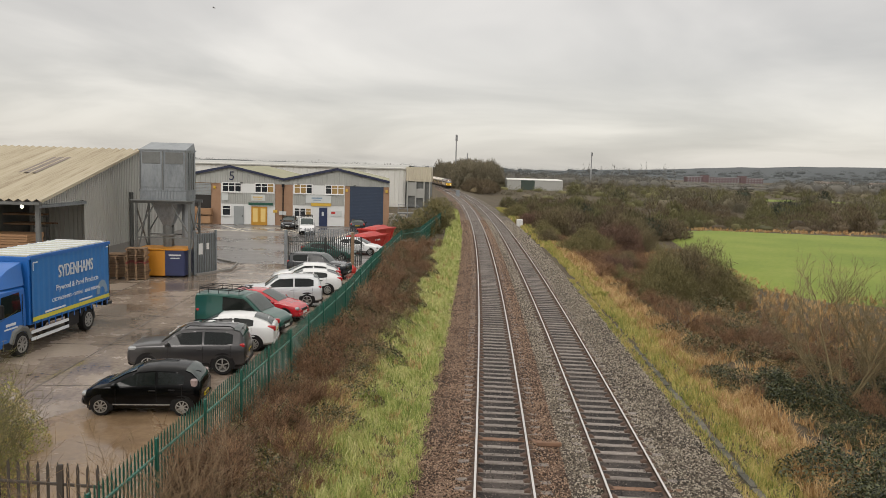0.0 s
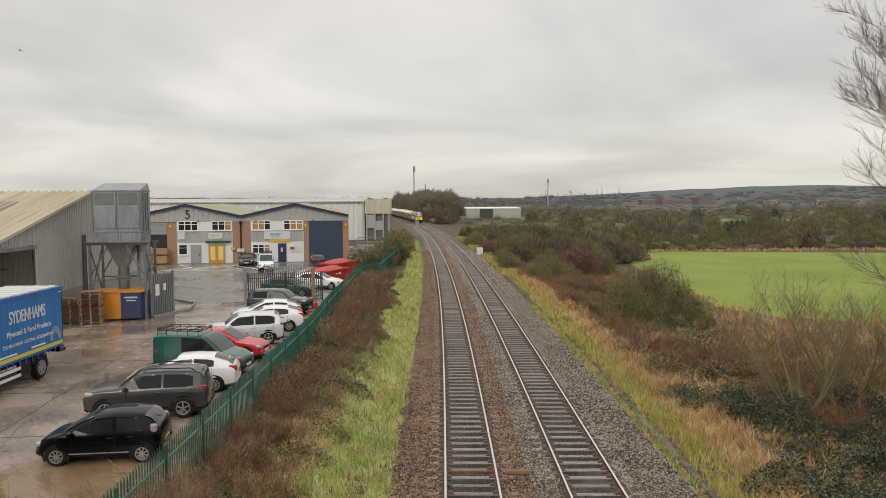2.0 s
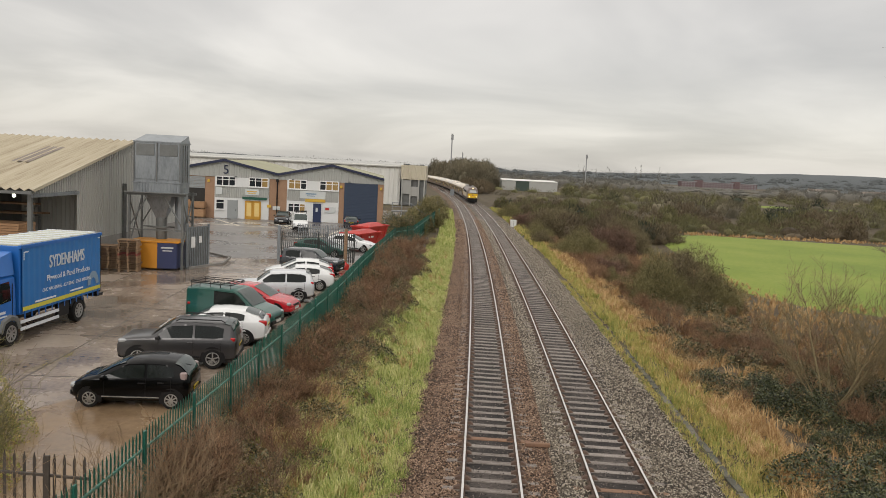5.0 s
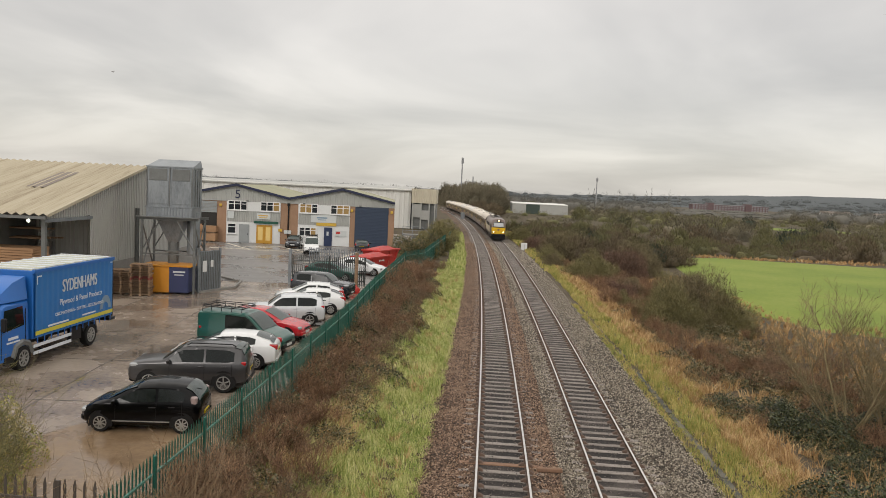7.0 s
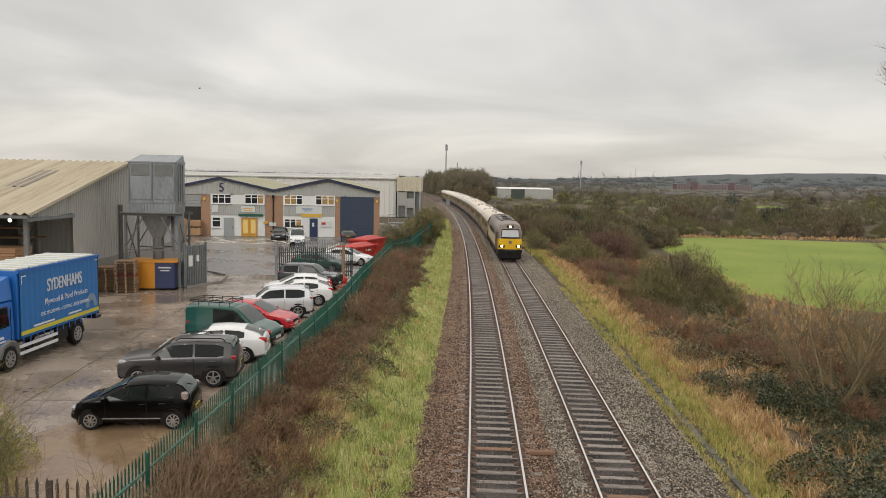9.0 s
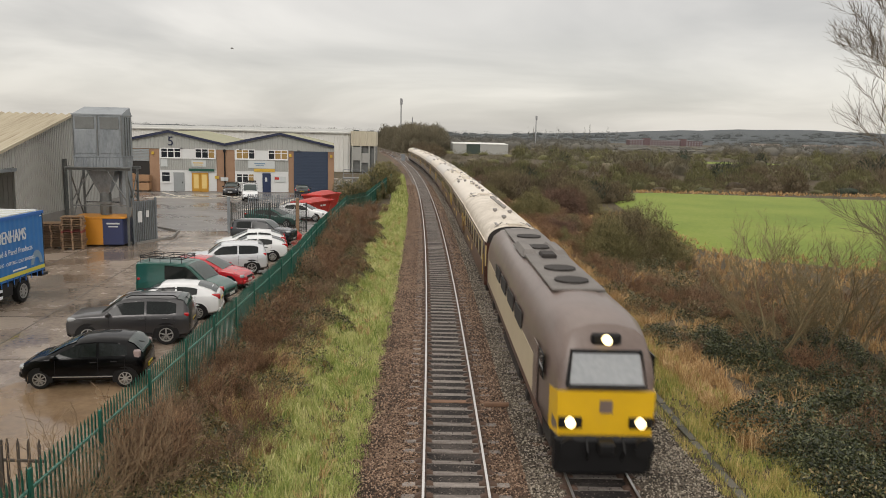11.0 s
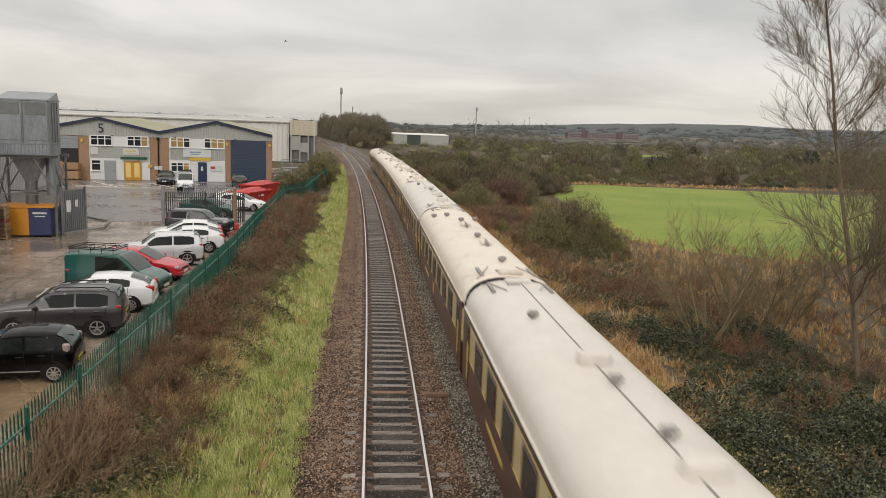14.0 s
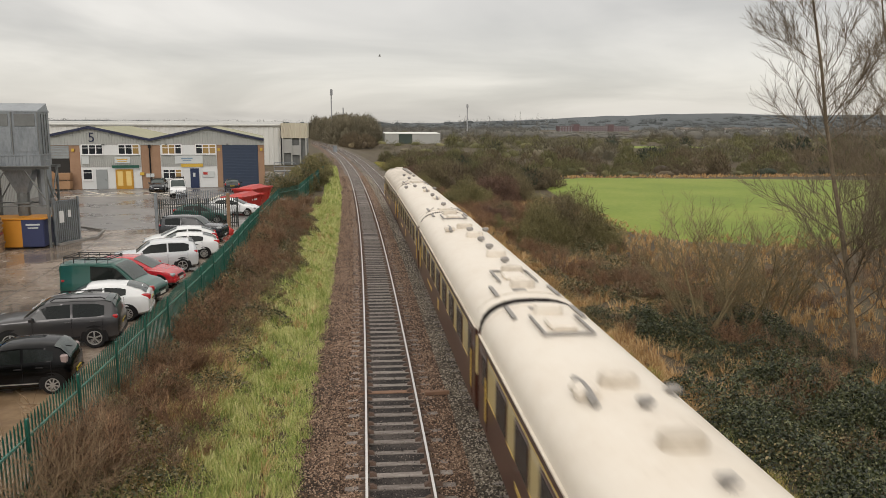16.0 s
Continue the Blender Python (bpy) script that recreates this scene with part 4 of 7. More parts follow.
    for x, y, w, d, h, z in ((-26.0, 43.7, 5, 1.8, 3.3, 0), (-31.4, 43.8, 5, 1.8, 3.6, 0), (-37, 44.0, 5, 1.8, 3.0, 0), (-24.6, 46.8, 1.6, 2.5, 1.1, 0)):
        st = thing("board_stack", pose(x, y, YARD), "stack of brown sheet boards in the shed", "timber stack", "timber stacks")
        for k in range(int(h / 0.15)):
            part("board", Shape().box(rng.uniform(-0.06, 0.06), rng.uniform(-0.06, 0.06), 0.08 + 0.15 * k, w, d, 0.13), M["timber"], st)
    rk = thing("timber_rack", pose(-28.5, 46.2, YARD), "steel rack carrying dark timber lengths", "rack")
    for x in (-4, 0, 4):
        part("upright", Shape().box(x, 0.8, 2.3, 0.14, 0.14, 4.6), M["steel_dark"], rk)
        part("arm", Shape().box(x, 0, 3.5, 0.1, 1.6, 0.12).box(x, 0, 4.1, 0.1, 1.6, 0.12), M["steel_dark"], rk)
    for k in range(14):
        z = 3.62 if k < 8 else 4.2
        part("plank", Shape().box(rng.uniform(-0.4, 0.4), -0.7 + 0.18 * (k % 8), z + 0.05, rng.uniform(7, 9), 0.15, 0.09), M["wood"], rk)


def build_silo():
    """Dust extraction hopper on a steel frame."""
    silo = thing("dust_extractor", Matrix.Translation((-18.65, 51.6, YARD)) @ Matrix.Rotation(radians(3), 4, "Z"), "tall galvanised dust extractor hopper on a braced steel frame", "dust extractor")
    w, d, z0, z1 = 3.0, 2.3, 5.0, 8.35
    part("bin", Shape().box(0, 0, (z0 + z1) / 2, w, d, z1 - z0, cut=0.03), M["steel"], silo, "galvanised panelled filter bin")
    for x in (-w / 2, -0.03, w / 2 - 0.06):
        part("seam", Shape().box(x + 0.03, -d / 2 - 0.02, (z0 + z1) / 2 + 0.3, 0.06, 0.05, z1 - z0 - 0.7), M["steel_dark"], silo)
    part("band", Shape().box(0, 0, z0 + 0.72, w + 0.1, d + 0.1, 0.08), M["steel"], silo)
    part("band", Shape().box(0, 0, z1 + 0.02, w + 0.1, d + 0.1, 0.08), M["steel"], silo)
    for x in (-0.75, 0.75):
        part("access_panel", Shape().box(x, -d / 2 - 0.02, z1 - 0.5, 1.15, 0.04, 0.75, cut=0.01), M["steel_dark"], silo, "darker stained panel")
    roof = Shape().add([(-w / 2, -d / 2, z1 + 0.05), (w / 2, -d / 2, z1 + 0.05), (w / 2, d / 2, z1 + 0.05), (-w / 2, d / 2, z1 + 0.05), (-w / 2 + 0.1, d / 2 - 0.2, z1 + 0.55), (w / 2 - 0.05, d / 2 - 0.2, z1 + 0.55)], [(0, 1, 5, 4), (1, 2, 5), (2, 3, 4, 5), (3, 0, 4)])
    for x in (-0.72, 0.78):
        part("filter_panel", Shape().box(x, -d / 2 - 0.012, (z0 + z1) / 2 + 0.0, 1.3, 0.04, 1.5, cut=0.012), M["steel"], silo, "plain galvanised panel")
    for y in (-0.55, 0.0, 0.55):
        part("side_rib", Shape().box(w / 2 + 0.02, y, (z0 + z1) / 2 + 0.3, 0.05, 0.05, z1 - z0 - 0.8), M["steel_dark"], silo)
    part("skirt", ribbed(w, 0.62, 0.2, 0.03), M["steel"], silo, "ribbed galvanised skirt", m=pose(-w / 2, -d / 2 - 0.01, z0 + 0.04))
    part("cap", roof, M["steel"], silo, "sloping galvanised cap")
    hop = Shape().loft([[(-0.95, -0.9, z0), (0.95, -0.9, z0), (0.95, 0.9, z0), (-0.95, 0.9, z0)], [(-0.28, -0.28, 3.3), (0.28, -0.28, 3.3), (0.28, 0.28, 3.3), (-0.28, 0.28, 3.3)]])
    part("hopper", hop, M["steel"], silo, "tapered hopper")
    part("outlet", Shape().tube([(0, 0, 3.35), (0, 0, 1.7)], 0.36, 12).box(0, 0, 2.7, 0.9, 0.9, 0.12).box(0, 0, 1.75, 1.2, 1.0, 0.2), M["steel_dark"], silo)
    for i in (-1, 1):
        for j in (-1, 1):
            part("leg", Shape().box(i * 1.72, j * 1.25, 2.5, 0.14, 0.14, 5.0, cut=0.01), M["steel_dark"], silo)
        part("brace", Shape().tube([(i * 1.72, -1.25, 1.4), (i * 1.72, 1.25, 4.7)], 0.05, 5).tube([(i * 1.72, 1.25, 1.4), (i * 1.72, -1.25, 4.7)], 0.05, 5), M["steel_dark"], silo)
    for j in (-1, 1):
        part("brace", Shape().tube([(-1.72, j * 1.25, 2.8), (-0.5, j * 1.25, 4.9)], 0.05, 5).tube([(1.72, j * 1.25, 2.8), (0.5, j * 1.25, 4.9)], 0.05, 5), M["steel_dark"], silo)
        part("beam", Shape().box(0, j * 1.25, 4.95, 3.9, 0.16, 0.18), M["steel_dark"], silo)
        part("tie_bar", Shape().box(0, j * 1.25, 2.6, 3.5, 0.08, 0.08), M["steel_dark"], silo)
    part("duct", Shape().tube([(1.25, 0.2, 5.4), (1.25, 0.2, 2.4)], 0.42, 12), M["steel"], silo, "round galvanised duct")
    part("walkway_rail", Shape().box(0, -1.4, 5.05, 4.1, 0.3, 0.06), M["steel_dark"], silo)
    sk = thing("dust_skip", Matrix.Translation((-18.7, 51.2, YARD)) @ Matrix.Rotation(radians(3), 4, "Z"), "enclosed skip with a yellow end and navy side", "skip")
    part("end_panel", Shape().box(-0.55, -0.55, 0.95, 1.9, 1.7, 1.7, cut=0.05), M["skip_yellow"], sk, "yellow end with a shutter")
    part("side_panel", Shape().box(0.95, -0.2, 0.98, 1.3, 2.4, 1.75, cut=0.05), M["skip_blue"], sk, "navy side with pale lettering bars")
    part("lettering_bar", Shape().box(1.0, -1.42, 1.5, 0.8, 0.02, 0.1).box(1.0, -1.42, 1.3, 0.6, 0.02, 0.07), M["sign_grey"], sk)
    part("lid", Shape().box(0.1, -0.3, 1.86, 3.3, 2.3, 0.08), M["skip_yellow"], sk)


BOARDS = {}


def board_mesh(mat):
    if mat.name not in BOARDS:
        BOARDS[mat.name] = Shape().box(0, 0, 0, 1.2, 0.12, 0.022).mesh("deck_board")
        BOARDS[mat.name].materials.append(mat)
    return BOARDS[mat.name]


def build_pallets():
    def pallet(parent, z, mat, rng):
        dx, dy, r = rng.uniform(-0.06, 0.06), rng.uniform(-0.05, 0.05), rng.uniform(-4, 4)
        m = pose(dx, dy, z, 0, 0, r)
        pal = part("pallet", Shape().box(0, 0, 0.06, 0.1, 1.0, 0.09), mat, parent, m=m)
        for k in range(6):
            part("deck_board", board_mesh(mat), None, pal, m=pose(0, -0.45 + 0.18 * k, 0.125))
        for k in (-0.5, 0.5):
            part("bearer", Shape().box(k * 1.1, 0, 0.06, 0.1, 1.0, 0.09), mat, pal)
    rng = random.Random(6)
    for (x, y), count in (((-21.1, 49.2), 11), ((-19.7, 48.9), 14)):
        st = thing("pallet_stack", pose(x, y, YARD, 0, 0, 8), "leaning stack of worn brown wooden pallets on the yard", "pallet stack", "pallet stacks")
        for k in range(count):
            pallet(st, 0.147 * k, M["wood_red"] if count == 14 and k == 7 else M["wood"], rng)
    for x, y in ((-31.3, 95.0), (-29.6, 94.2)):
        st = thing("crate_stack", pose(x, y, YARD), "packed boards on pallets outside the loading bay", "crate stack", "crates by the unit")
        pallet(st, 0, M["wood"], rng)
        part("crate", Shape().box(0, 0, 0.62, 1.7, 1.0, 0.9, cut=0.03), M["timber"], st)
        pallet(st, 1.07, M["wood"], rng)
        part("crate", Shape().box(0.1, 0, 1.62, 1.6, 1.0, 0.75, cut=0.03), M["timber"], st)


def build_gate_and_clutter():
    g = thing("mesh_gate", Matrix.Translation((-16.85, 51.3, YARD)) @ Matrix.Rotation(radians(62), 4, "Z"), "open grey sheeted steel yard gate with notices", "gate")
    part("gate_frame", Shape().box(1.0, 0, 1.45, 2.0, 0.05, 2.7).box(0, 0, 1.5, 0.16, 0.16, 3.0).box(2.0, 0, 1.5, 0.12, 0.12, 2.9), M["steel"], g)
    part("notice", Shape().box(0.55, -0.05, 1.75, 0.35, 0.03, 0.75).box(1.2, -0.05, 1.9, 0.25, 0.03, 0.45), M["frame_white"], g)
    for k in range(12):
        part("bar", Shape().box(0.12 + k * 0.16, -0.04, 1.45, 0.03, 0.04, 2.6), M["steel_dark"], g)
    post = thing("gate_post", pose(-11.95, 57.7, YARD), "tall dark steel gate post", "post")
    part("shaft", Shape().box(0, 0, 1.35, 0.22, 0.22, 2.7, cut=0.02), M["steel"], post)
    post = thing("gate_post", pose(-6.95, 58.3, YARD), "square timber-brown gate post", "post")
    part("shaft", Shape().box(0, 0, 1.3, 0.24, 0.24, 2.6, cut=0.02), M["wood"], post)
    # red skip lorry bodies stacked beyond the fence
    for x, y, z, r in ((-7.0, 70.6, 0, 66), (-6.6, 75.2, 0.0, 68)):
        sk = thing("red_skip", pose(x, y, YARD + z, 0, 0, r), "dented red steel waste skip in the yard", "skip", "red skips")
        h = 1.3 if y < 73 else 1.6
        part("body", Shape().loft([[(-1.3, -0.8, 0.0), (1.3, -0.8, 0.0), (1.3, 0.8, 0.0), (-1.3, 0.8, 0.0)], [(-2.2, -0.95, h), (2.2, -0.95, h), (2.2, 0.95, h), (-2.2, 0.95, h)]], caps=True), M["skip_red"], sk)
        part("rim", Shape().box(0, -0.97, h, 4.5, 0.12, 0.14).box(0, 0.97, h, 4.5, 0.12, 0.14).box(-2.2, 0, h, 0.12, 1.9, 0.14).box(2.2, 0, h, 0.12, 1.9, 0.14), M["skip_red"], sk)
        for x2 in (-1.2, 0, 1.2):
            part("rib", Shape().add([(x2 - 0.06, -0.86, 0.3), (x2 + 0.06, -0.86, 0.3), (x2 * 1.4 + 0.06, -1.02, h), (x2 * 1.4 - 0.06, -1.02, h), (x2 - 0.06, -0.7, 0.3), (x2 + 0.06, -0.7, 0.3)], [(0, 1, 2, 3), (4, 0, 3), (1, 5, 2)]), M["skip_red"], sk)
        part("load_cover", Shape().loft([[(-1.7, -0.8, h), (1.7, -0.8, h), (1.7, 0.8, h), (-1.7, 0.8, h)], [(-1.2, -0.5, h + 0.25), (0.8, -0.4, h + 0.36), (0.8, 0.4, h + 0.3), (-1.2, 0.5, h + 0.2)]]), M["skip_red"], sk, "heaped red cover")
        part("lettering_bar", Shape().box(0.2, -0.93, 0.95, 0.9, 0.02, 0.14), M["plate_white"], sk)
    bag = thing("red_sack", pose(-6.6, 54.6, YARD), "crumpled red plastic sack against the fence", "sack")
    rng = random.Random(2)
    rings = []
    for k, (r, z) in enumerate(((0.34, 0), (0.38, 0.12), (0.30, 0.3), (0.16, 0.45), (0.05, 0.6))):
        rings.append([((r + rng.uniform(-0.16, 0.16)) * math.cos(a), (r + rng.uniform(-0.1, 0.1)) * math.sin(a), z) for a in np.linspace(0, 6.28, 10)[:-1]])
    part("sack_body", Shape().loft(rings), M["skip_red"], bag)
    # parking bay lines
    s = Shape()
    for x0, y0, x1, y1 in ((-27, 86, -20, 93), (-22.5, 86, -27, 93), (-20, 86, -15, 92), (-15.5, 85, -20.5, 92), (-24, 86, -19, 93), (-27, 86, -13, 85), (-11.6, 78, -10.4, 92), (-14, 74, -11, 80)):
        d = Vector((x1 - x0, y1 - y0, 0))
        s.box(0, 0, 0, d.length, 0.3, 0.006, Matrix.Translation(((x0 + x1) / 2, (y0 + y1) / 2, YARD + 0.018)) @ Matrix.Rotation(math.atan2(d.y, d.x), 4, "Z"))
    tagged(part("bay_marking", s, M["line"]), "worn cream hatched bay lines on asphalt", "road marking", kind="structure")
    k = Shape()
    pts = [(-16.6, 51.0), (-15.2, 54.2), (-15.6, 57.5), (-18.5, 60.5)]
    for a, b in zip(pts, pts[1:]):
        d = Vector((b[0] - a[0], b[1] - a[1], 0))
        k.box(0, 0, 0, d.length, 0.16, 0.14, Matrix.Translation(((a[0] + b[0]) / 2, (a[1] + b[1]) / 2, YARD + 0.06)) @ Matrix.Rotation(math.atan2(d.y, d.x), 4, "Z"))
    tagged(part("kerb", k, M["concrete"]), "worn concrete kerb by the gate", "kerb", kind="structure")


build_units()
build_long_shed()
build_shed()
build_silo()
build_pallets()
build_gate_and_clutter()


# ---- vehicles ----
def wheel(parent, x, y, r, w, side, spokes=7, rim_mat=None, pocket=None):
    """side: +1 when its outer face looks to +y."""
    def ring(rr, yy):
        return [(x + rr * math.cos(a), yy, r + rr * math.sin(a)) for a in np.linspace(0, 2 * math.pi, 21)[:-1]]
    o = y + side * w / 2
    i = y - side * w / 2
    whl = part("wheel", Shape().loft([ring(r * 0.95, i), ring(r, i + side * 0.02), ring(r, o - side * 0.03), ring(r * 0.93, o), ring(r * 0.70, o + side * 0.004), ring(r * 0.66, o - side * 0.03)]), M["rubber"], parent)
    rim = Shape().loft([ring(r * 0.68, o - side * 0.035), ring(r * 0.67, o + side * 0.006), ring(r * 0.59, o + side * 0.008), ring(r * 0.57, o - side * 0.03)])
    rim.loft([ring(r * 0.16, o - side * 0.03), ring(r * 0.13, o + side * 0.006)])
    for k in range(spokes):
        a = 2 * math.pi * k / spokes + 0.3
        rim.box(r * 0.36, 0, 0, r * 0.52, 0.02, r * 0.13, Matrix.Translation((x, o - side * 0.008, r)) @ Matrix.Rotation(-a, 4, "Y"))
    part("rim", rim, rim_mat or M["alloy"], whl)
    return whl


CAR_SHAPES = {
    # x from the middle (front +): underside, belt, top, half width at belt, half width at top
    "mini": (3.55, 1.63, [(-1.77, 0.42, 0.70, 0.76, 0.64, 0.54), (-1.73, 0.30, 0.86, 0.96, 0.77, 0.63), (-1.64, 0.27, 0.94, 1.13, 0.80, 0.64), (-1.46, 0.25, 0.95, 1.33, 0.81, 0.65), (-1.26, 0.24, 0.95, 1.415, 0.815, 0.655), (-0.9, 0.23, 0.94, 1.455, 0.815, 0.66), (-0.4, 0.22, 0.92, 1.47, 0.815, 0.66), (0.05, 0.22, 0.90, 1.43, 0.815, 0.65), (0.42, 0.22, 0.89, 1.30, 0.81, 0.655), (1.02, 0.22, 0.89, 0.97, 0.80, 0.68), (1.40, 0.24, 0.82, 0.87, 0.77, 0.63), (1.66, 0.28, 0.68, 0.73, 0.71, 0.57), (1.77, 0.36, 0.56, 0.60, 0.57, 0.45)],
              dict(front=1.02, roof_f=0.12, roof_r=-1.28, tail=-1.70, wf=1.16, wr=-1.24, r=0.29)),
    "suv": (4.24, 1.80, [(-2.10, 0.50, 0.90, 0.98, 0.74, 0.60), (-2.04, 0.36, 1.02, 1.20, 0.86, 0.68), (-1.86, 0.32, 1.08, 1.60, 0.89, 0.70), (-1.62, 0.30, 1.08, 1.66, 0.90, 0.70), (-0.6, 0.28, 1.07, 1.69, 0.90, 0.70), (0.15, 0.28, 1.06, 1.66, 0.90, 0.69), (0.42, 0.28, 1.05, 1.56, 0.89, 0.69), (0.95, 0.28, 1.06, 1.15, 0.88, 0.77), (1.55, 0.30, 1.04, 1.10, 0.87, 0.76), (1.98, 0.36, 0.97, 1.03, 0.84, 0.73), (2.10, 0.42, 0.82, 0.88, 0.77, 0.66)],
            dict(front=0.95, roof_f=0.25, roof_r=-1.60, tail=-1.96, wf=1.36, wr=-1.27, r=0.37)),
    "hatch": (4.36, 1.82, [(-2.14, 0.45, 0.80, 0.86, 0.70, 0.56), (-2.08, 0.32, 0.94, 1.02, 0.84, 0.66), (-1.80, 0.26, 1.02, 1.26, 0.89, 0.66), (-1.30, 0.24, 1.02, 1.42, 0.91, 0.64), (-0.5, 0.22, 0.98, 1.48, 0.91, 0.64), (0.1, 0.22, 0.95, 1.45, 0.91, 0.63), (0.45, 0.22, 0.94, 1.32, 0.90, 0.65), (1.10, 0.22, 0.93, 0.99, 0.88, 0.74), (1.65, 0.24, 0.84, 0.89, 0.85, 0.70), (2.02, 0.28, 0.70, 0.74, 0.78, 0.62), (2.16, 0.36, 0.56, 0.60, 0.62, 0.50)],
              dict(front=1.10, roof_f=0.15, roof_r=-1.24, tail=-1.98, wf=1.40, wr=-1.28, r=0.32)),
    "van": (4.14, 1.72, [(-2.05, 0.45, 0.92, 1.70, 0.80, 0.72), (-2.0, 0.34, 0.98, 1.76, 0.84, 0.74), (-1.5, 0.28, 1.0, 1.80, 0.86, 0.75), (-0.4, 0.26, 1.0, 1.82, 0.86, 0.75), (0.25, 0.26, 1.0, 1.80, 0.86, 0.74), (0.52, 0.26, 1.0, 1.68, 0.86, 0.74), (1.18, 0.26, 1.0, 1.10, 0.85, 0.76), (1.65, 0.28, 0.92, 0.98, 0.83, 0.70), (1.95, 0.32, 0.76, 0.82, 0.78, 0.62), (2.07, 0.40, 0.62, 0.66, 0.66, 0.5)],
            dict(front=1.18, roof_f=0.36, roof_r=-1.98, tail=-2.04, wf=1.32, wr=-1.32, r=0.31)),
}


def car(name, kind, m, mat, label, group, spokes=7, rack=False, rails=False, panel=False, plate="plate_yellow"):
    L, W, st, k = CAR_SHAPES[kind]
    ob = thing(name, m, label, "van" if kind == "van" else "car", group)
    xs = [s[0] for s in st]

    def at(x):
        return [float(np.interp(x, xs, [s[i] for s in st])) for i in range(1, 6)]

    fine = sorted(set(list(np.linspace(xs[0], xs[-1], 34)) + xs))

    def section(x):
        zb, ze, zt, we, wt = at(x)
        half = [(we * 0.86, zb), (we * 0.97, zb + 0.08), (we, zb + (ze - zb) * 0.45), (we * 0.985, ze - 0.06), (we * 0.955, ze), (wt + 0.02, zt - min(0.10, (zt - ze) * 0.5)), (wt * 0.88, zt - min(0.03, (zt - ze) * 0.2)), (wt * 0.5, zt), (0, zt + 0.008)]
        return [(x, -w, z) for w, z in half] + [(x, w, z) for w, z in half[-2::-1]]
    part("body", Shape().loft([section(x) for x in fine]), mat, ob, smooth=True)

    def side(x, f, off=0.012):
        zb, ze, zt, we, wt = at(x)
        a, b = (we * 0.955, ze), (wt + 0.02, zt - min(0.10, (zt - ze) * 0.5))
        return a[0] + (b[0] - a[0]) * f + off, a[1] + (b[1] - a[1]) * f

    def pane(name, rows, mat_, s):
        """A glass patch on the side: rows of (x, low, high)."""
        q = Shape()
        for x, lo, hi in rows:
            for f in (lo, hi):
                w, z = side(x, f)
                q.v.append((x, s * w, z))
        n = len(rows)
        q.f = [(2 * i, 2 * i + 2, 2 * i + 3, 2 * i + 1) if s < 0 else (2 * i, 2 * i + 1, 2 * i + 3, 2 * i + 2) for i in range(n - 1)]
        part(name, q, mat_, ob)
    fr, rf, rr, tl = k["front"], k["roof_f"], k["roof_r"], k["tail"]
    mid = (rf + rr) / 2 + 0.1
    for s in (-1, 1):
        if not panel:
            pane("side_window", [(x, 0.08, 0.93) for x in np.linspace(mid - 0.04, rr + 0.22, 5)] + [(rr - 0.02, 0.15, 0.8)], M["car_glass"], s)
        pane("side_window", [(mid + 0.04, 0.08, 0.93), (rf - 0.05, 0.08, 0.93), (rf + 0.14, 0.08, 0.88), ((rf + fr) / 2 + 0.05, 0.10, 0.70), (fr - 0.22, 0.15, 0.35)], M["car_glass"], s)
        w, z = side(fr - 0.2, 0.2)
        part("mirror", Shape().box(fr - 0.28, s * (w + 0.11), z + 0.03, 0.12, 0.2, 0.14, cut=0.03), mat, ob)
        for x in ([mid + 0.12] if panel else [mid + 0.12, rr + 0.35]):
            zb, ze, zt, we, wt = at(x)
            part("door_handle", Shape().box(x, s * (we + 0.0), ze - 0.13, 0.2, 0.035, 0.04, cut=0.01), M["trim_black"] if kind != "suv" else mat, ob)
        zb, ze, zt, we, wt = at(0)
        part("sill_strip", Shape().box((k["wf"] + k["wr"]) / 2, s * (we * 0.985), zb + 0.14, k["wf"] - k["wr"] - 2.5 * k["r"], 0.03, 0.03 if kind == "mini" else 0.07), M["trim_black"] if kind != "mini" else M["alloy"], ob)
        for x in (mid, rr + 0.05, fr - 0.3):
            zb, ze, zt, we, wt = at(x)
            part("door_gap", Shape().box(x, s * we * 0.992, (zb + ze) / 2 + 0.1, 0.012, 0.02, (ze - zb) * 0.72), M["trim_black"], ob)
        for x in (k["wf"], k["wr"]):
            r = k["r"]
            zb, ze, zt, we, wt = at(x)
            arch = Shape()
            ring0 = [(x + (r + 0.075) * math.cos(a), s * (we * 0.99 + 0.006), r + (r + 0.075) * math.sin(a)) for a in np.linspace(-0.35, math.pi + 0.35, 15)]
            ring1 = [(p[0], s * (we * 0.5), p[2]) for p in ring0]
            arch.v = ring0 + ring1 + [(x, s * (we * 0.99 + 0.006), r)]
            n = len(ring0)
            arch.f = [(i, i + 1, n + i + 1, n + i) for i in range(n - 1)] + [(i, 2 * n, i + 1) for i in range(n - 1)]
            part("wheel_arch", arch, M["trim_black"], ob)
            wheel(ob, x, s * (we - 0.095), r, 0.2, s, spokes)
    # front and rear glass
    for x0, x1, nm in ((fr - 0.02, rf + 0.02, "windscreen"), (tl, rr - 0.02, "rear_window")):
        if panel and nm == "rear_window":
            continue
        q = Shape()
        cols = np.linspace(-1, 1, 7)
        rows = np.linspace(x0, x1, 6)
        for x in rows:
            zb, ze, zt, we, wt = at(x)
            for c in cols:
                drop = 0.0 if abs(c) < 0.6 else (abs(c) - 0.6) * 0.10
                q.v.append((x + (0.012 if nm == "windscreen" else -0.012), c * (wt * 0.93), zt + 0.012 - drop))
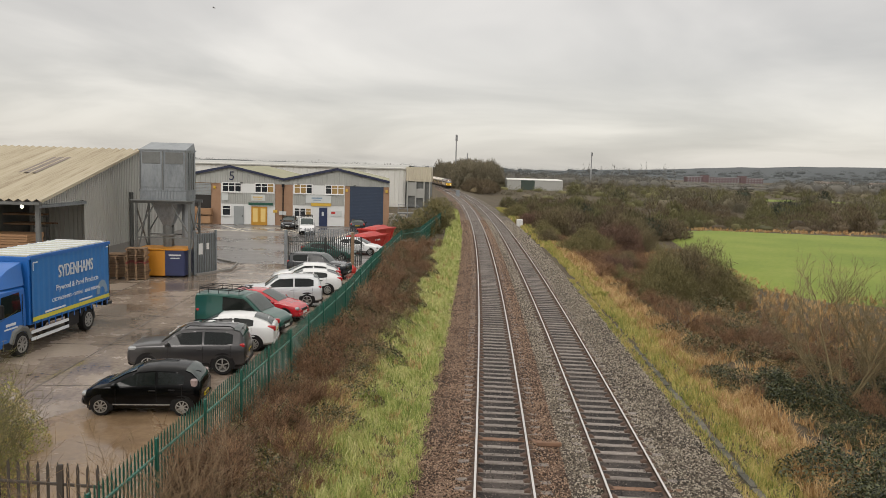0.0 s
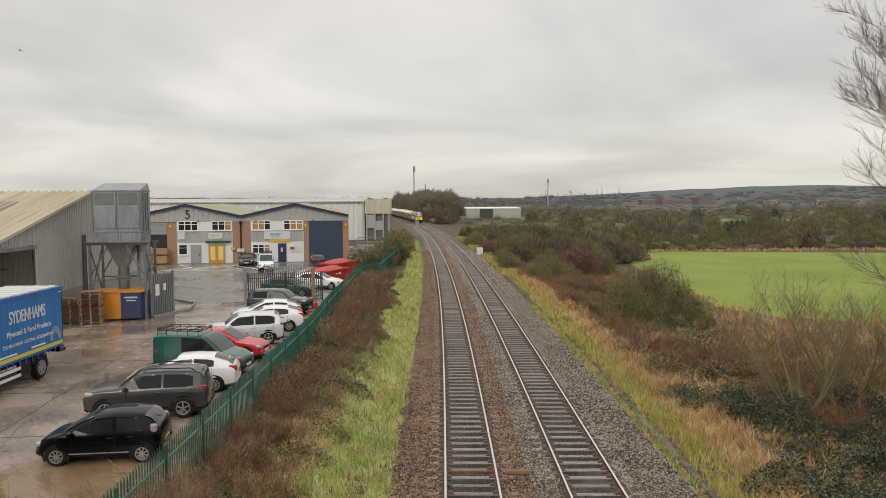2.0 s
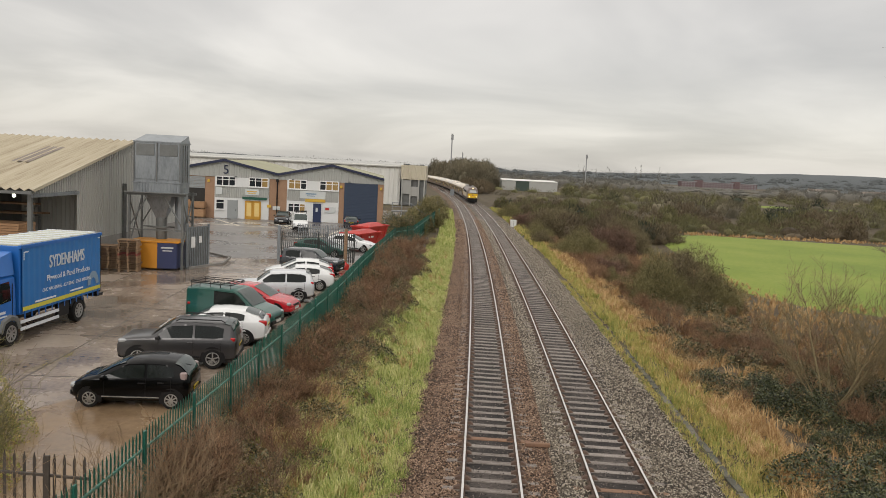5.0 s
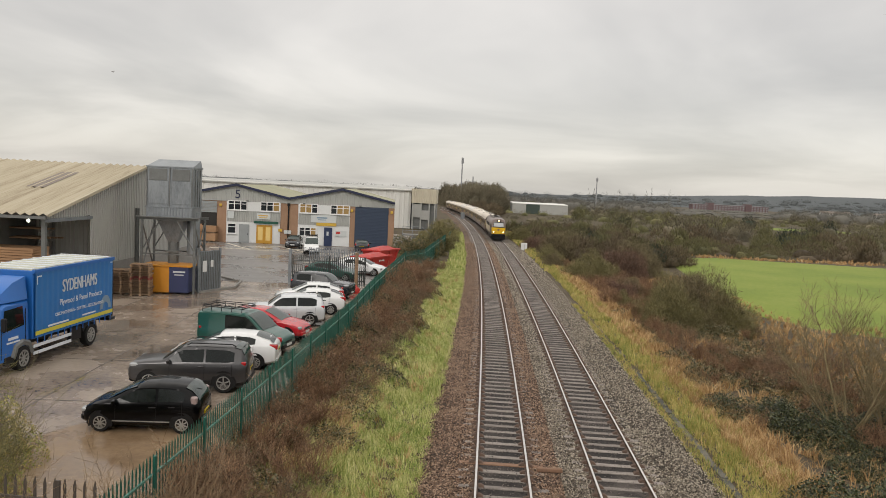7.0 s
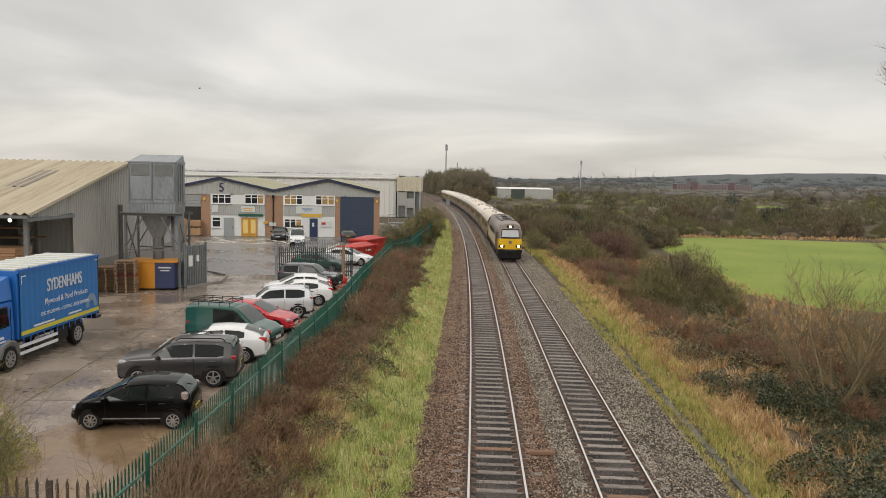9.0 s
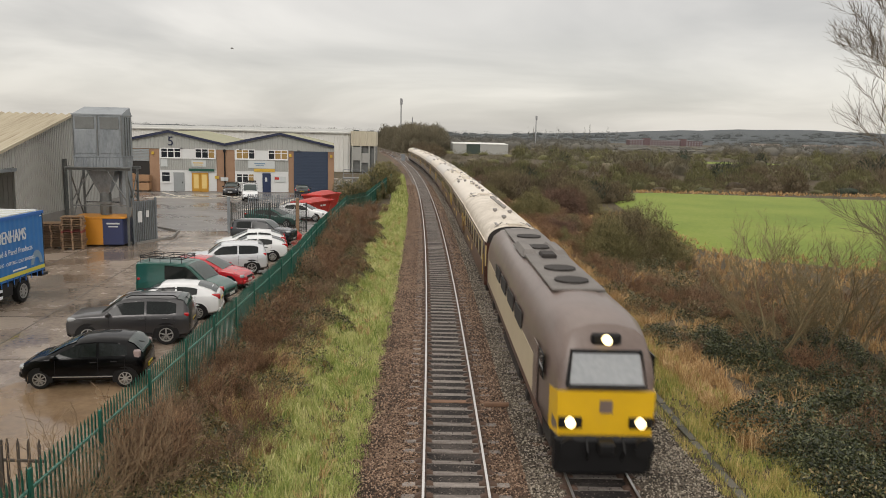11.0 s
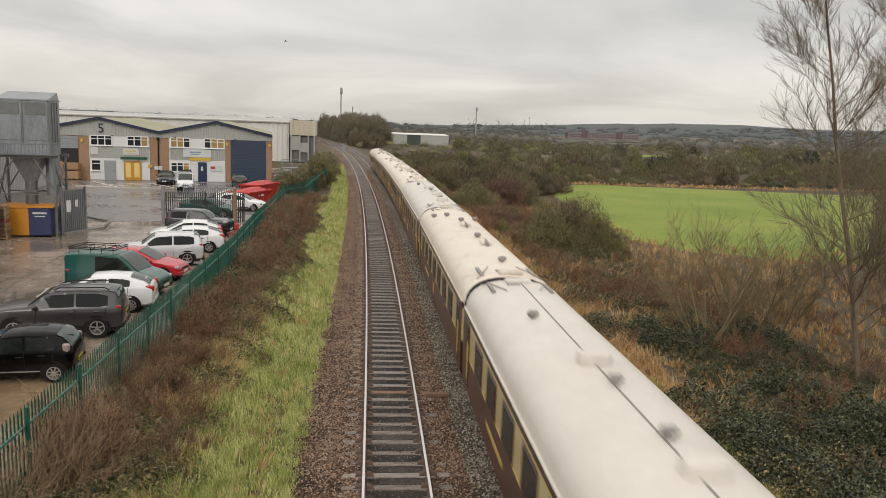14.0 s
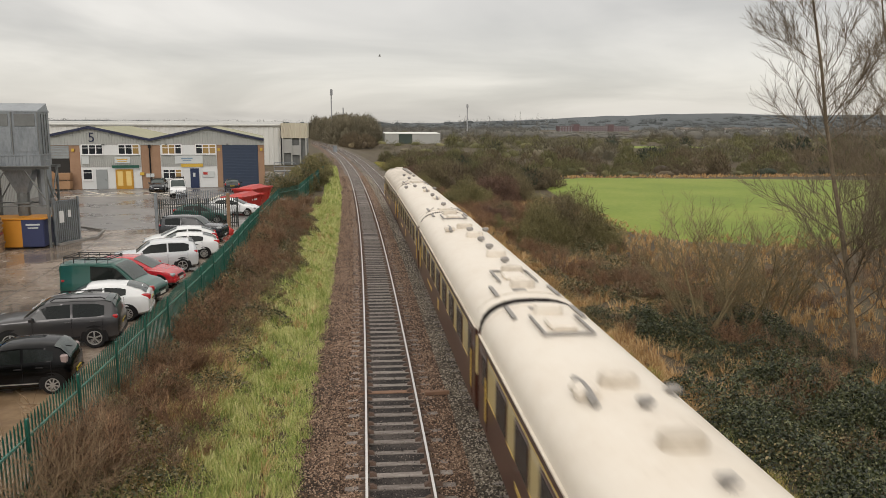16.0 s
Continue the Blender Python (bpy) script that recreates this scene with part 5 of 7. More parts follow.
        q.f = [(i * 7 + j, i * 7 + j + 1, i * 7 + j + 8, i * 7 + j + 7) for i in range(5) for j in range(6)]
        part(nm, q, M["rear_glass"], ob, smooth=True)
    # lamps, plates, bumpers
    xe, xf = xs[0], xs[-1]
    for s in (-1, 1):
        zb, ze, zt, we, wt = at(xs[1] + 0.05)
        part("tail_lamp", Shape().box(xs[1] + (0.16 if kind == "mini" else 0.10), s * (we - (0.09 if kind == "mini" else 0.11)), ze + (0.08 if kind == "mini" else 0.0), 0.2 if kind != "hatch" else 0.36, 0.16, 0.30 if kind == "mini" else 0.22, cut=0.04), M["lamp_dull" if kind == "mini" else "lamp_red"], ob, "smoked tail lamp cluster" if kind == "mini" else "red tail lamp cluster")
        zb, ze, zt, we, wt = at(xs[-2])
        part("headlamp", Shape().box(xs[-2] - 0.10, s * (we - 0.13), ze - 0.04, 0.36, 0.26, 0.16, cut=0.05), M["lamp_clear"], ob, "clear headlamp")
    zb, ze, zt, we, wt = at(xs[1])
    zp = 0.55 if kind == "mini" else 0.78 if kind != "van" else 0.6
    part("number_plate", Shape().box(xe - 0.012 - (0.0 if zp < 0.7 else -0.01), 0, zp, 0.03, 0.5, 0.11), M["plate_yellow"], ob)
    part("plate_bar", Shape().box(xe - 0.03, 0, zp, 0.012, 0.4, 0.05), M["trim_black"], ob)
    part("rear_bumper", Shape().box(xe + 0.09, 0, 0.42, 0.22, W * 0.86, 0.22, cut=0.06), mat if kind in ("mini", "hatch") else M["trim_black"], ob)
    part("front_bumper", Shape().box(xf - 0.09, 0, 0.40, 0.22, W * 0.78, 0.22, cut=0.06), mat if kind in ("mini", "hatch") else M["trim_black"], ob)
    part("grille", Shape().box(xf - 0.05, 0, 0.58, 0.12, W * 0.42, 0.12, cut=0.03), M["trim_black"], ob)
    part("front_plate", Shape().box(xf + 0.025, 0, 0.44, 0.02, 0.5, 0.11), M["plate_white"], ob)
    part("wiper", Shape().tube([(xe + 0.14, 0, at(xe + 0.14)[2] + 0.05), (xe + 0.24, 0.25, at(xe + 0.24)[2] + 0.03)], 0.01, 4), M["trim_black"], ob)
    part("underside", Shape().box(0, 0, 0.26, L * 0.9, W * 0.8, 0.12), M["under"], ob)
    zr = at(-0.4)[2]
    if rails:
        for s in (-1, 1):
            part("roof_rail", Shape().tube([(0.1, s * 0.60, zr - 0.02), (-0.05, s * 0.60, zr + 0.06), (-1.5, s * 0.60, zr + 0.05), (-1.65, s * 0.60, zr - 0.03)], 0.02, 5), M["trim_black"], ob)
    if rack:
        q = Shape()
        for z in (zr + 0.12, zr + 0.2):
            q.tube([(0.1, -0.62, z), (0.1, 0.62, z), (-1.9, 0.62, z), (-1.9, -0.62, z), (0.1, -0.62, z)], 0.018, 5)
        part("roof_rack_rail", q, M["trim_black"], ob, "black tubular roof rack")
        for x in (0.05, -0.45, -0.95, -1.45, -1.88):
            part("roof_rack_bar", Shape().tube([(x, -0.66, zr - 0.1), (x, -0.62, zr + 0.2), (x, -0.62, zr + 0.12), (x, 0.62, zr + 0.12), (x, 0.62, zr + 0.2), (x, 0.66, zr - 0.1)], 0.016, 5), M["trim_black"], ob)
    if kind == "mini":
        part("aerial", Shape().tube([(0.1, 0, zr), (-0.1, 0, zr + 0.3)], 0.006, 4), M["trim_black"], ob)
    return ob


def at_yard(x, y, heading):
    return pose(x, y, YARD, 0, 0, heading)


def build_cars():
    g = "cars parked along the fence"
    car("small_hatchback", "mini", at_yard(-9.02, 23.05, 184), M["car_black"], "shiny black small hatchback parked in wet mud", g, 8)
    car("compact_suv", "suv", at_yard(-9.2, 27.75, 185), M["car_grey"], "dark grey compact sport utility car with roof rails", g, 5, rails=True)
    car("hatchback", "hatch", at_yard(-9.0, 31.3, 186), M["car_white"], "white hatchback with red wraparound tail lamps", g, 10)
    car("panel_van", "van", at_yard(-9.0, 34.4, -12), M["car_green"], "dark green panel van with a black roof rack", g, 6, rack=True, panel=True)
    car("hatchback", "hatch", at_yard(-8.9, 37.6, -9), M["car_red"], "bright red hatchback facing the fence", g, 10)
    car("crossover", "suv", at_yard(-8.7, 41.3, 192), M["car_silver"], "pale silver crossover with red tail lamps", g, 5)
    car("hatchback", "hatch", at_yard(-8.2, 45.4, 190), M["car_white"], "white estate-backed hatchback on the wet yard", g, 10)
    car("hatchback", "hatch", at_yard(-8.7, 48.3, 190), M["car_white"], "white hatchback half hidden behind another", g, 10)
    car("crossover", "suv", at_yard(-8.5, 52.3, -10), M["car_dark"], "black crossover parked by the gate", g, 5)
    g2 = "cars by the units"
    car("small_van", "van", at_yard(-15.3, 85.2, -80), M["car_white"], "white small van facing out of the forecourt", g2, 6, rack=True)
    car("hatchback", "hatch", at_yard(-18.7, 92.2, -84), M["car_dark"], "black hatchback parked at the units", g2, 8)
    car("hatchback", "hatch", at_yard(-10.2, 90.6, 95), M["car_dark"], "dark car beside the navy shutter", g2, 8)
    car("estate_car", "hatch", at_yard(-9.3, 62.0, -14), M["car_green"], "dark green estate car behind the palisade fence", g2, 8)
    car("hatchback", "hatch", at_yard(-7.5, 66.6, -12), M["car_white"], "white car behind the palisade fence", g2, 8)


def build_truck():
    T = thing("curtain_lorry", Matrix.Translation((-17.2, 31.2, YARD)) @ Matrix.Rotation(radians(-93.0), 4, "Z"), "bright blue curtain-sided delivery lorry with white lettering", "lorry")
    # +x is ahead, the body runs from -4.5 to 1.9, the cab from 2.0 to 3.9; +y side faces the railway
    w = 1.25
    box = part("body", Shape().box(-1.35, 0, 2.45, 6.3, 2.44, 2.7, cut=0.03), M["truck_blue"], T)
    for s in (-1, 1):
        c = Shape()
        n = 60
        for z0, z1 in ((1.12, 3.72),):
            for i in range(n + 1):
                x = -4.42 + 6.12 * i / n
                y = s * (w + 0.012 + 0.012 * math.sin(i * 1.7))
                c.v += [(x, y, z0), (x, y - s * 0.004, z1)]
        c.f = [(2 * i, 2 * i + 2, 2 * i + 3, 2 * i + 1) for i in range(n)]
        cur = part("side_curtain", c, M["truck_curtain"], T, "blue side curtain", smooth=True)
        if s > 0:
            def put(body, size, x, z, sq=1.0):
                wall_text(body, size, Matrix(((-1, 0, 0, x), (0, 0, 1, s * (w + 0.035)), (0, 1, 0, z), (0, 0, 0, 1))), M["letters"], cur, squeeze=sq)
            put("SYDENHAMS", 0.74, -1.55, 2.72, 0.66)
            put("SYDENHAMS", 0.74, -1.58, 2.725, 0.66)
            put("Plywood & Panel Products", 0.34, -1.7, 2.2, 0.95)
            wall_text("CNC MACHINING - CUTTING - EDGE BANDING", 0.2, Matrix(((-1, 0, 0, -1.6), (0, 0, 1, s * (w + 0.035)), (0, 1, 0, 1.78), (0, 0, 0, 1))), M["letters"], cur, squeeze=0.9)
            part("lettering_bar", Shape().box(0.1, s * (w + 0.036), 1.47, 1.5, 0.006, 0.07).box(-2.3, s * (w + 0.036), 1.5, 1.1, 0.006, 0.07), M["letters"], cur)
            ell = Shape()
            ell.add([(-3.75 + 0.5 * math.cos(a) * r, s * (w + 0.036), 1.5 + 0.62 * math.sin(a) * r) for r in (1.0, 0.5) for a in np.linspace(0, math.pi, 11)], [(i, i + 1, 12 + i, 11 + i) for i in range(10)])
            part("emblem", ell, M["sign_blue"], cur, "pale half-round emblem")
            part("corner_mark", Shape().box(1.45, s * (w + 0.036), 3.55, 0.3, 0.006, 0.05).box(1.6, s * (w + 0.036), 3.4, 0.05, 0.006, 0.32).box(-4.25, s * (w + 0.036), 3.6, 0.2, 0.006, 0.04), M["letters"], cur)
        part("yellow_stripe", Shape().box(-1.35, s * (w + 0.035), 1.31, 6.1, 0.012, 0.16), M["yellow_band"], T)
        for i in range(13):
            part("strap", Shape().box(-4.2 + i * 0.48, s * (w + 0.03), 1.10, 0.05, 0.02, 0.36), M["truck_blue"], T)
        part("side_rail", Shape().box(-1.35, s * w, 3.76, 6.34, 0.10, 0.13), M["truck_blue"], T)
        part("under_rail", Shape().box(0.35, s * 1.2, 0.80, 2.7, 0.04, 0.12).box(0.35, s * 1.2, 0.52, 2.7, 0.04, 0.12), M["letters"], T, "pale side guard rails")
        wheel(T, -2.6, s * 1.08, 0.48, 0.3, s, 8, M["alloy"])
        wheel(T, 2.35, s * 1.08, 0.48, 0.3, s, 8, M["alloy"])
        part("mudguard", Shape().tube([(-2.0, s * 1.1, 0.75), (-2.25, s * 1.1, 1.0), (-2.6, s * 1.1, 1.08), (-3.0, s * 1.1, 0.98), (-3.2, s * 1.1, 0.45)], 0.12, 6), M["trim_black"], T)
        part("cab_arch", Shape().tube([(1.75, s * 1.12, 0.6), (1.95, s * 1.12, 0.98), (2.35, s * 1.12, 1.1), (2.75, s * 1.12, 0.98), (2.95, s * 1.12, 0.6)], 0.14, 6), M["steel_dark"], T, "dark grey plastic wheel arch")
        part("locker", Shape().box(-1.4, s * 1.12, 0.75, 0.9, 0.16, 0.55, cut=0.03), M["trim_black"], T)
    roof = Shape().box(-1.35, 0, 3.82, 6.2, 2.3, 0.05)
    part("roof", roof, M["truck_roof"], T, "pale translucent roof sheet")
    for i in range(9):
        part("roof_bow", Shape().box(-4.2 + 0.72 * i, 0, 3.855, 0.09, 2.3, 0.04), M["letters"], T)
    part("rear_frame", Shape().box(-4.52, 0, 2.4, 0.06, 2.46, 2.75), M["trim_black"], T)
    part("tail_lift", Shape().box(-4.75, 0.0, 0.85, 0.55, 2.2, 0.12).box(-4.6, 0, 1.0, 0.2, 2.1, 0.35), M["trim_black"], T)
    part("chassis", Shape().box(-1.2, 0, 0.85, 6.4, 0.9, 0.3), M["under"], T)
    sec = lambda x, zt, zf=0.0, ww=1.15: [(x, -ww, 0.55), (x, ww, 0.55), (x, ww, 1.7), (x - zf, ww * 0.96, zt - 0.15), (x - zf, ww * 0.8, zt), (x - zf, -ww * 0.8, zt), (x - zf, -ww * 0.96, zt - 0.15), (x, -ww, 1.7)]
    cab = part("cab", Shape().loft([sec(1.95, 2.75), sec(3.3, 2.75), sec(3.75, 2.65, 0.22), sec(3.85, 2.2, 0.1, 1.1)]), M["truck_blue"], T, "blue lorry cab", smooth=True)
    part("wind_deflector", Shape().loft([[(1.95, -1.1, 2.72), (1.95, 1.1, 2.72), (1.95, 1.0, 3.6), (1.95, -1.0, 3.6)], [(2.7, -1.1, 2.72), (2.7, 1.1, 2.72), (2.7, 0.95, 3.4), (2.7, -0.95, 3.4)], [(3.5, -1.0, 2.72), (3.5, 1.0, 2.72), (3.45, 0.8, 2.85), (3.45, -0.8, 2.85)]]), M["truck_blue"], T, smooth=True)
    for s in (-1, 1):
        part("cab_window", Shape().add([(2.25, s * 1.165, 1.75), (3.55, s * 1.165, 1.65), (3.4, s * 1.13, 2.45), (2.3, s * 1.13, 2.5)], [(0, 1, 2, 3)]), M["car_glass"], cab)
        part("door_gap", Shape().box(2.15, s * 1.155, 1.5, 0.02, 0.02, 1.8).box(3.6, s * 1.15, 1.4, 0.02, 0.02, 1.5), M["trim_black"], cab)
        part("mirror", Shape().box(3.75, s * 1.35, 2.0, 0.12, 0.2, 0.5, cut=0.03), M["trim_black"], cab)
        part("lettering_bar", Shape().box(2.9, s * 1.158, 1.35, 0.6, 0.01, 0.1).box(2.9, s * 1.158, 1.2, 0.8, 0.01, 0.06), M["letters"], cab)
        part("step", Shape().box(3.1, s * 1.12, 0.55, 0.7, 0.1, 0.3, cut=0.03), M["trim_black"], cab)
    part("windscreen", Shape().add([(3.80, -1.0, 1.65), (3.80, 1.0, 1.65), (3.60, 0.9, 2.5), (3.60, -0.9, 2.5)], [(0, 1, 2, 3)]), M["car_glass"], cab)
    part("bumper", Shape().box(3.85, 0, 0.6, 0.2, 2.3, 0.45, cut=0.05), M["shutter_grey"], cab)


build_cars()
build_truck()


# ---- the train: a diesel locomotive and brown and cream saloon coaches ----
PITCH, LOCO = 19.5, 19.7


def coach_section(y, k=1.0, w=1.39, top=3.78):
    """Roof half of the body's section, from gutter to gutter."""
    pts = []
    for a in np.linspace(0, math.pi, 15):
        c, s = math.cos(a), math.sin(a)
        pts.append((w * math.copysign(abs(c) ** 0.78, c) * k, y, 2.92 + (top - 2.92) * (s ** 0.85) * k))
    return pts


def bogie(parent, y):
    b = part("bogie", Shape().box(0, y, 0.55, 2.2, 3.0, 0.25).box(-1.05, y, 0.6, 0.12, 3.4, 0.3).box(1.05, y, 0.6, 0.12, 3.4, 0.3), M["under"], parent)
    for dy in (-1.3, 1.3):
        for x in (-0.75, 0.75):
            part("wheel", Shape().tube([(x - 0.07, y + dy, 0.46), (x + 0.07, y + dy, 0.46)], 0.46, 18), M["under"], b)
        for x in (-1.12, 1.12):
            part("axle_box", Shape().box(x, y + dy, 0.5, 0.16, 0.35, 0.35, cut=0.04), M["under"], b)


def coach(kind):
    ob = thing("railway_coach", pose(0, 0, 0), "umber and cream railway saloon coach with an off-white roof" if kind != "white" else "umber and cream railway saloon coach with a bright white roof", "railway coach", "coaches of the train")
    h = 9.52
    mats = M["coach_roof_white"] if kind == "white" else M["coach_roof"]
    rings = [coach_section(-h, 0.955), coach_section(-h + 0.05, 0.98), coach_section(-h + 0.15, 0.995)] + [coach_section(y) for y in (-h + 0.5, 0, h - 0.5)] + [coach_section(h - 0.15, 0.995), coach_section(h - 0.05, 0.98), coach_section(h, 0.955)]
    roof = Shape().loft(rings, close=False)
    n = len(rings[0])
    roof.f += [tuple(range(n)), tuple(8 * n + i for i in range(n - 1, -1, -1))]
    rf = part("roof", roof, mats, ob, smooth=True)
    if kind == "white":
        for x in (-0.75, 0.1):
            part("roof_seam", Shape().box(x, 0, 3.78 - 0.34 * abs(x) ** 2.2 + 0.0, 0.03, 18.6, 0.03), M["coach_vent"], rf)
    w = w_side = 1.395
    part("lower_side", Shape().box(0, 0, 1.30, 2 * w, 2 * h - 0.1, 0.96, cut=0.02), M["coach_brown"], ob, "umber lower body side")
    part("upper_side", Shape().box(0, 0, 2.27, 2 * w - 0.01, 2 * h - 0.1, 1.0), M["coach_cream"], ob, "cream window band")
    part("cantrail", Shape().box(0, 0, 2.85, 2 * w + 0.004, 2 * h - 0.12, 0.2), M["coach_brown"], ob, "umber cantrail band")
    part("gold_line", Shape().box(0, 0, 1.80, 2 * w + 0.012, 2 * h - 0.3, 0.025).box(0, 0, 2.755, 2 * w + 0.014, 2 * h - 0.3, 0.02), M["coach_gold"], ob)
    for s in (-1, 1):
        part("gutter", Shape().box(s * (w + 0.01), 0, 2.97, 0.05, 2 * h - 0.2, 0.04), mats, ob)
        k = 7
        for i in range(k):
            y = -6.3 + 12.6 * i / (k - 1)
            win = part("window", Shape().box(s * (w + 0.002), y, 2.24, 0.03, 1.25, 0.88, cut=0.01), M["coach_brown"], ob, "umber-framed saloon window")
            part("pane", Shape().box(s * (w + 0.014), y, 2.24, 0.02, 1.1, 0.74), M["coach_glass"], win)
        for y in (-8.55, 8.55):
            d = part("door", Shape().box(s * (w + 0.004), y, 1.9, 0.03, 0.75, 1.85, cut=0.01), M["coach_brown"], ob, "umber end door")
            part("door_window", Shape().box(s * (w + 0.018), y, 2.3, 0.02, 0.5, 0.7), M["coach_glass"], d)
            part("grab_rail", Shape().tube([(s * (w + 0.06), y - 0.5, 1.3), (s * (w + 0.06), y - 0.5, 2.3)], 0.02, 5), M["coach_gold"], d)
        part("crest", Shape().box(s * (w + 0.006), 0, 1.35, 0.012, 0.5, 0.4, cut=0.005).box(s * (w + 0.006), 3.6, 1.35, 0.01, 2.2, 0.12), M["coach_gold"], ob)
    for e in (-1, 1):
        part("end_wall", Shape().box(0, e * (h - 0.02), 1.95, 2.66, 0.08, 2.1), M["coach_brown"], ob, "dark umber coach end")
        cap = Shape().loft([coach_section(e * (h + 0.004), 0.945), coach_section(e * (h + 0.035), 0.945)], close=False)
        m = len(cap.v) // 2
        cap.f += [tuple(range(m)), tuple(range(2 * m - 1, m - 1, -1))]
        part("roof_end", cap, M["under"], ob, "dark roof end above the gangway")
        part("gangway", Shape().box(0, e * (h + 0.12), 1.9, 1.05, 0.2, 2.1, cut=0.06), M["trim_black"], ob, "black rubber gangway")
        part("gangway_hood", Shape().box(0, e * (h + 0.12), 3.08, 1.5, 0.18, 0.62, cut=0.08), M["trim_black"], ob, "black gangway hood")
        for x in (-0.86, 0.86):
            part("buffer", Shape().tube([(x, e * h, 1.05), (x, e * (h + 0.2), 1.05)], [0.09, 0.2], 10), M["under"], ob)
        for x in (-1.0, 1.0):
            part("end_pipe", Shape().tube([(x, e * (h + 0.05), 0.9), (x, e * (h + 0.05), 3.1), (x * 0.6, e * (h - 0.1), 3.62)], 0.03, 5), M["coach_vent"], ob)
    part("underframe", Shape().box(0, 0, 0.72, 2.3, 2 * h - 0.4, 0.22).box(0.7, 0.5, 0.45, 0.7, 3.0, 0.5, cut=0.05).box(-0.7, -1.0, 0.45, 0.7, 2.4, 0.5, cut=0.05), M["under"], ob)
    for y in (-6.9, 6.9):
        bogie(ob, y)

    def on_roof(x):
        return 2.92 + 0.86 * max(0.0, 1 - abs(x / 1.39) ** 2.56) ** 0.425
    def vent(x, y):
        z = on_roof(x)
        v = part("roof_vent", Shape().tube([(x, y, z - 0.05), (x, y, z + 0.08)], [0.07, 0.05], 8), M["coach_vent"], ob, "grey torpedo roof vent")
        part("cowl", Shape().tube([(x - 0.13, y, z + 0.11), (x - 0.09, y, z + 0.11), (x + 0.09, y, z + 0.11), (x + 0.13, y, z + 0.11)], [0.045, 0.08, 0.08, 0.045], 8), M["coach_vent"], v)

    def dome(x, y):
        z = on_roof(x) - 0.03

        def ring(k, up):
            return [(x + k * 0.34 * math.copysign(abs(math.cos(a)) ** 0.6, math.cos(a)), y + k * 0.21 * math.copysign(abs(math.sin(a)) ** 0.8, math.sin(a)), z + up) for a in np.linspace(0, 2 * math.pi, 17)[:-1]]
        part("roof_dome", Shape().loft([ring(1.0, 0.0), ring(0.99, 0.15), ring(0.88, 0.225), ring(0.5, 0.25)]), mats, ob, "oblong raised roof dome", smooth=True)

    def box(x, y):
        z = on_roof(x)
        part("roof_box", Shape().box(x, y, z + 0.07, 0.42, 0.5, 0.2, cut=0.06), mats, ob, "raised roof box")
        part("roof_duct", Shape().tube([(x, y - 0.6, z + 0.06), (x, y - 0.2, z + 0.12), (x, y + 0.2, z + 0.12), (x, y + 0.6, z + 0.06)], 0.07, 6), M["coach_vent"], ob, "grey duct through a roof box")

    furniture = {
        "vents": ((vent, (0.28, 5.97), (0.30, 5.08), (0.30, 4.22), (0.34, 2.88), (0.34, 2.04), (0.36, 1.15), (0.38, -0.04), (0.39, -0.85), (-0.33, -2.76), (0.43, -3.47), (-0.2, -6.4)),),
        "plain": ((box, (0.07, 1.7), (0.18, -3.4)), (vent, (0.12, -1.73), (-0.39, 5.27), (-0.95, 5.9), (0.15, -7.2), (0.9, 4.6), (0.08, 3.3))),
        "domes": ((dome, (0.05, 3.4), (0.10, 0.87), (0.16, -3.57), (0.12, -6.4)), (vent, (0.12, 2.3), (0.16, -0.34), (0.18, -2.07), (0.22, -4.77), (0.9, 3.15)), (box, (-0.62, 3.05))),
        "white": ((dome, (0.10, 1.7), (0.20, -2.97), (0.15, -6.8)), (vent, (-0.37, 5.04), (0.13, 0.47), (0.19, -1.81), (0.2, -5.2))),
    }
    for row in furniture[kind]:
        for x, y in row[1:]:
            row[0](x, y)
    for e in (-1, 1):
        for x in (-0.8, 0.8):
            part("roof_step", Shape().box(x, e * (h - 0.9), on_roof(x) + 0.04, 0.1, 1.1, 0.05), M["coach_vent"], ob)
        q = Shape().tube([(x, e * (h - 0.42), on_roof(x) + 0.0) for x in np.linspace(-1.3, 1.3, 15)], 0.018, 5)
        part("roof_pipe", q, mats, ob)
        part("roof_slot", Shape().box(-0.15, e * (h - 0.75), on_roof(0.15) + 0.005, 0.36, 0.14, 0.05, cut=0.01), M["coach_vent"], ob, "grey slot cover in the roof end")
        if kind == "domes":
            dome(0.02, e * (h - 1.2))
            part("roof_hatch", Shape().box(0.02, e * (h - 2.4), on_roof(0) + 0.05, 0.6, 0.75, 0.12, cut=0.05), mats, ob, "raised roof hatch")
            for x in (-0.5, 0.54):
                part("walkway_rail", Shape().box(x, e * (h - 2.4), on_roof(x) + 0.07, 0.05, 1.5, 0.06), M["coach_vent"], ob)
            part("walkway_end", Shape().box(0.02, e * (h - 3.15), on_roof(0.5) + 0.07, 1.05, 0.05, 0.06), M["coach_vent"], ob)
        else:
            for x in (-0.45, 0.45):
                part("roof_strut", Shape().tube([(x, e * (h - 1.5), on_roof(x) + 0.01), (x * 1.7, e * (h - 0.5), on_roof(x * 1.7) + 0.05), (x * 2.2, e * (h - 0.15), on_roof(x * 2.2) + 0.03)], 0.016, 5), M["coach_vent"], ob)
            part("end_cap", Shape().box(0.05, e * (h - 0.35), on_roof(0) + 0.02, 0.75, 0.35, 0.12, cut=0.05), mats, ob, "raised cap at the roof end")
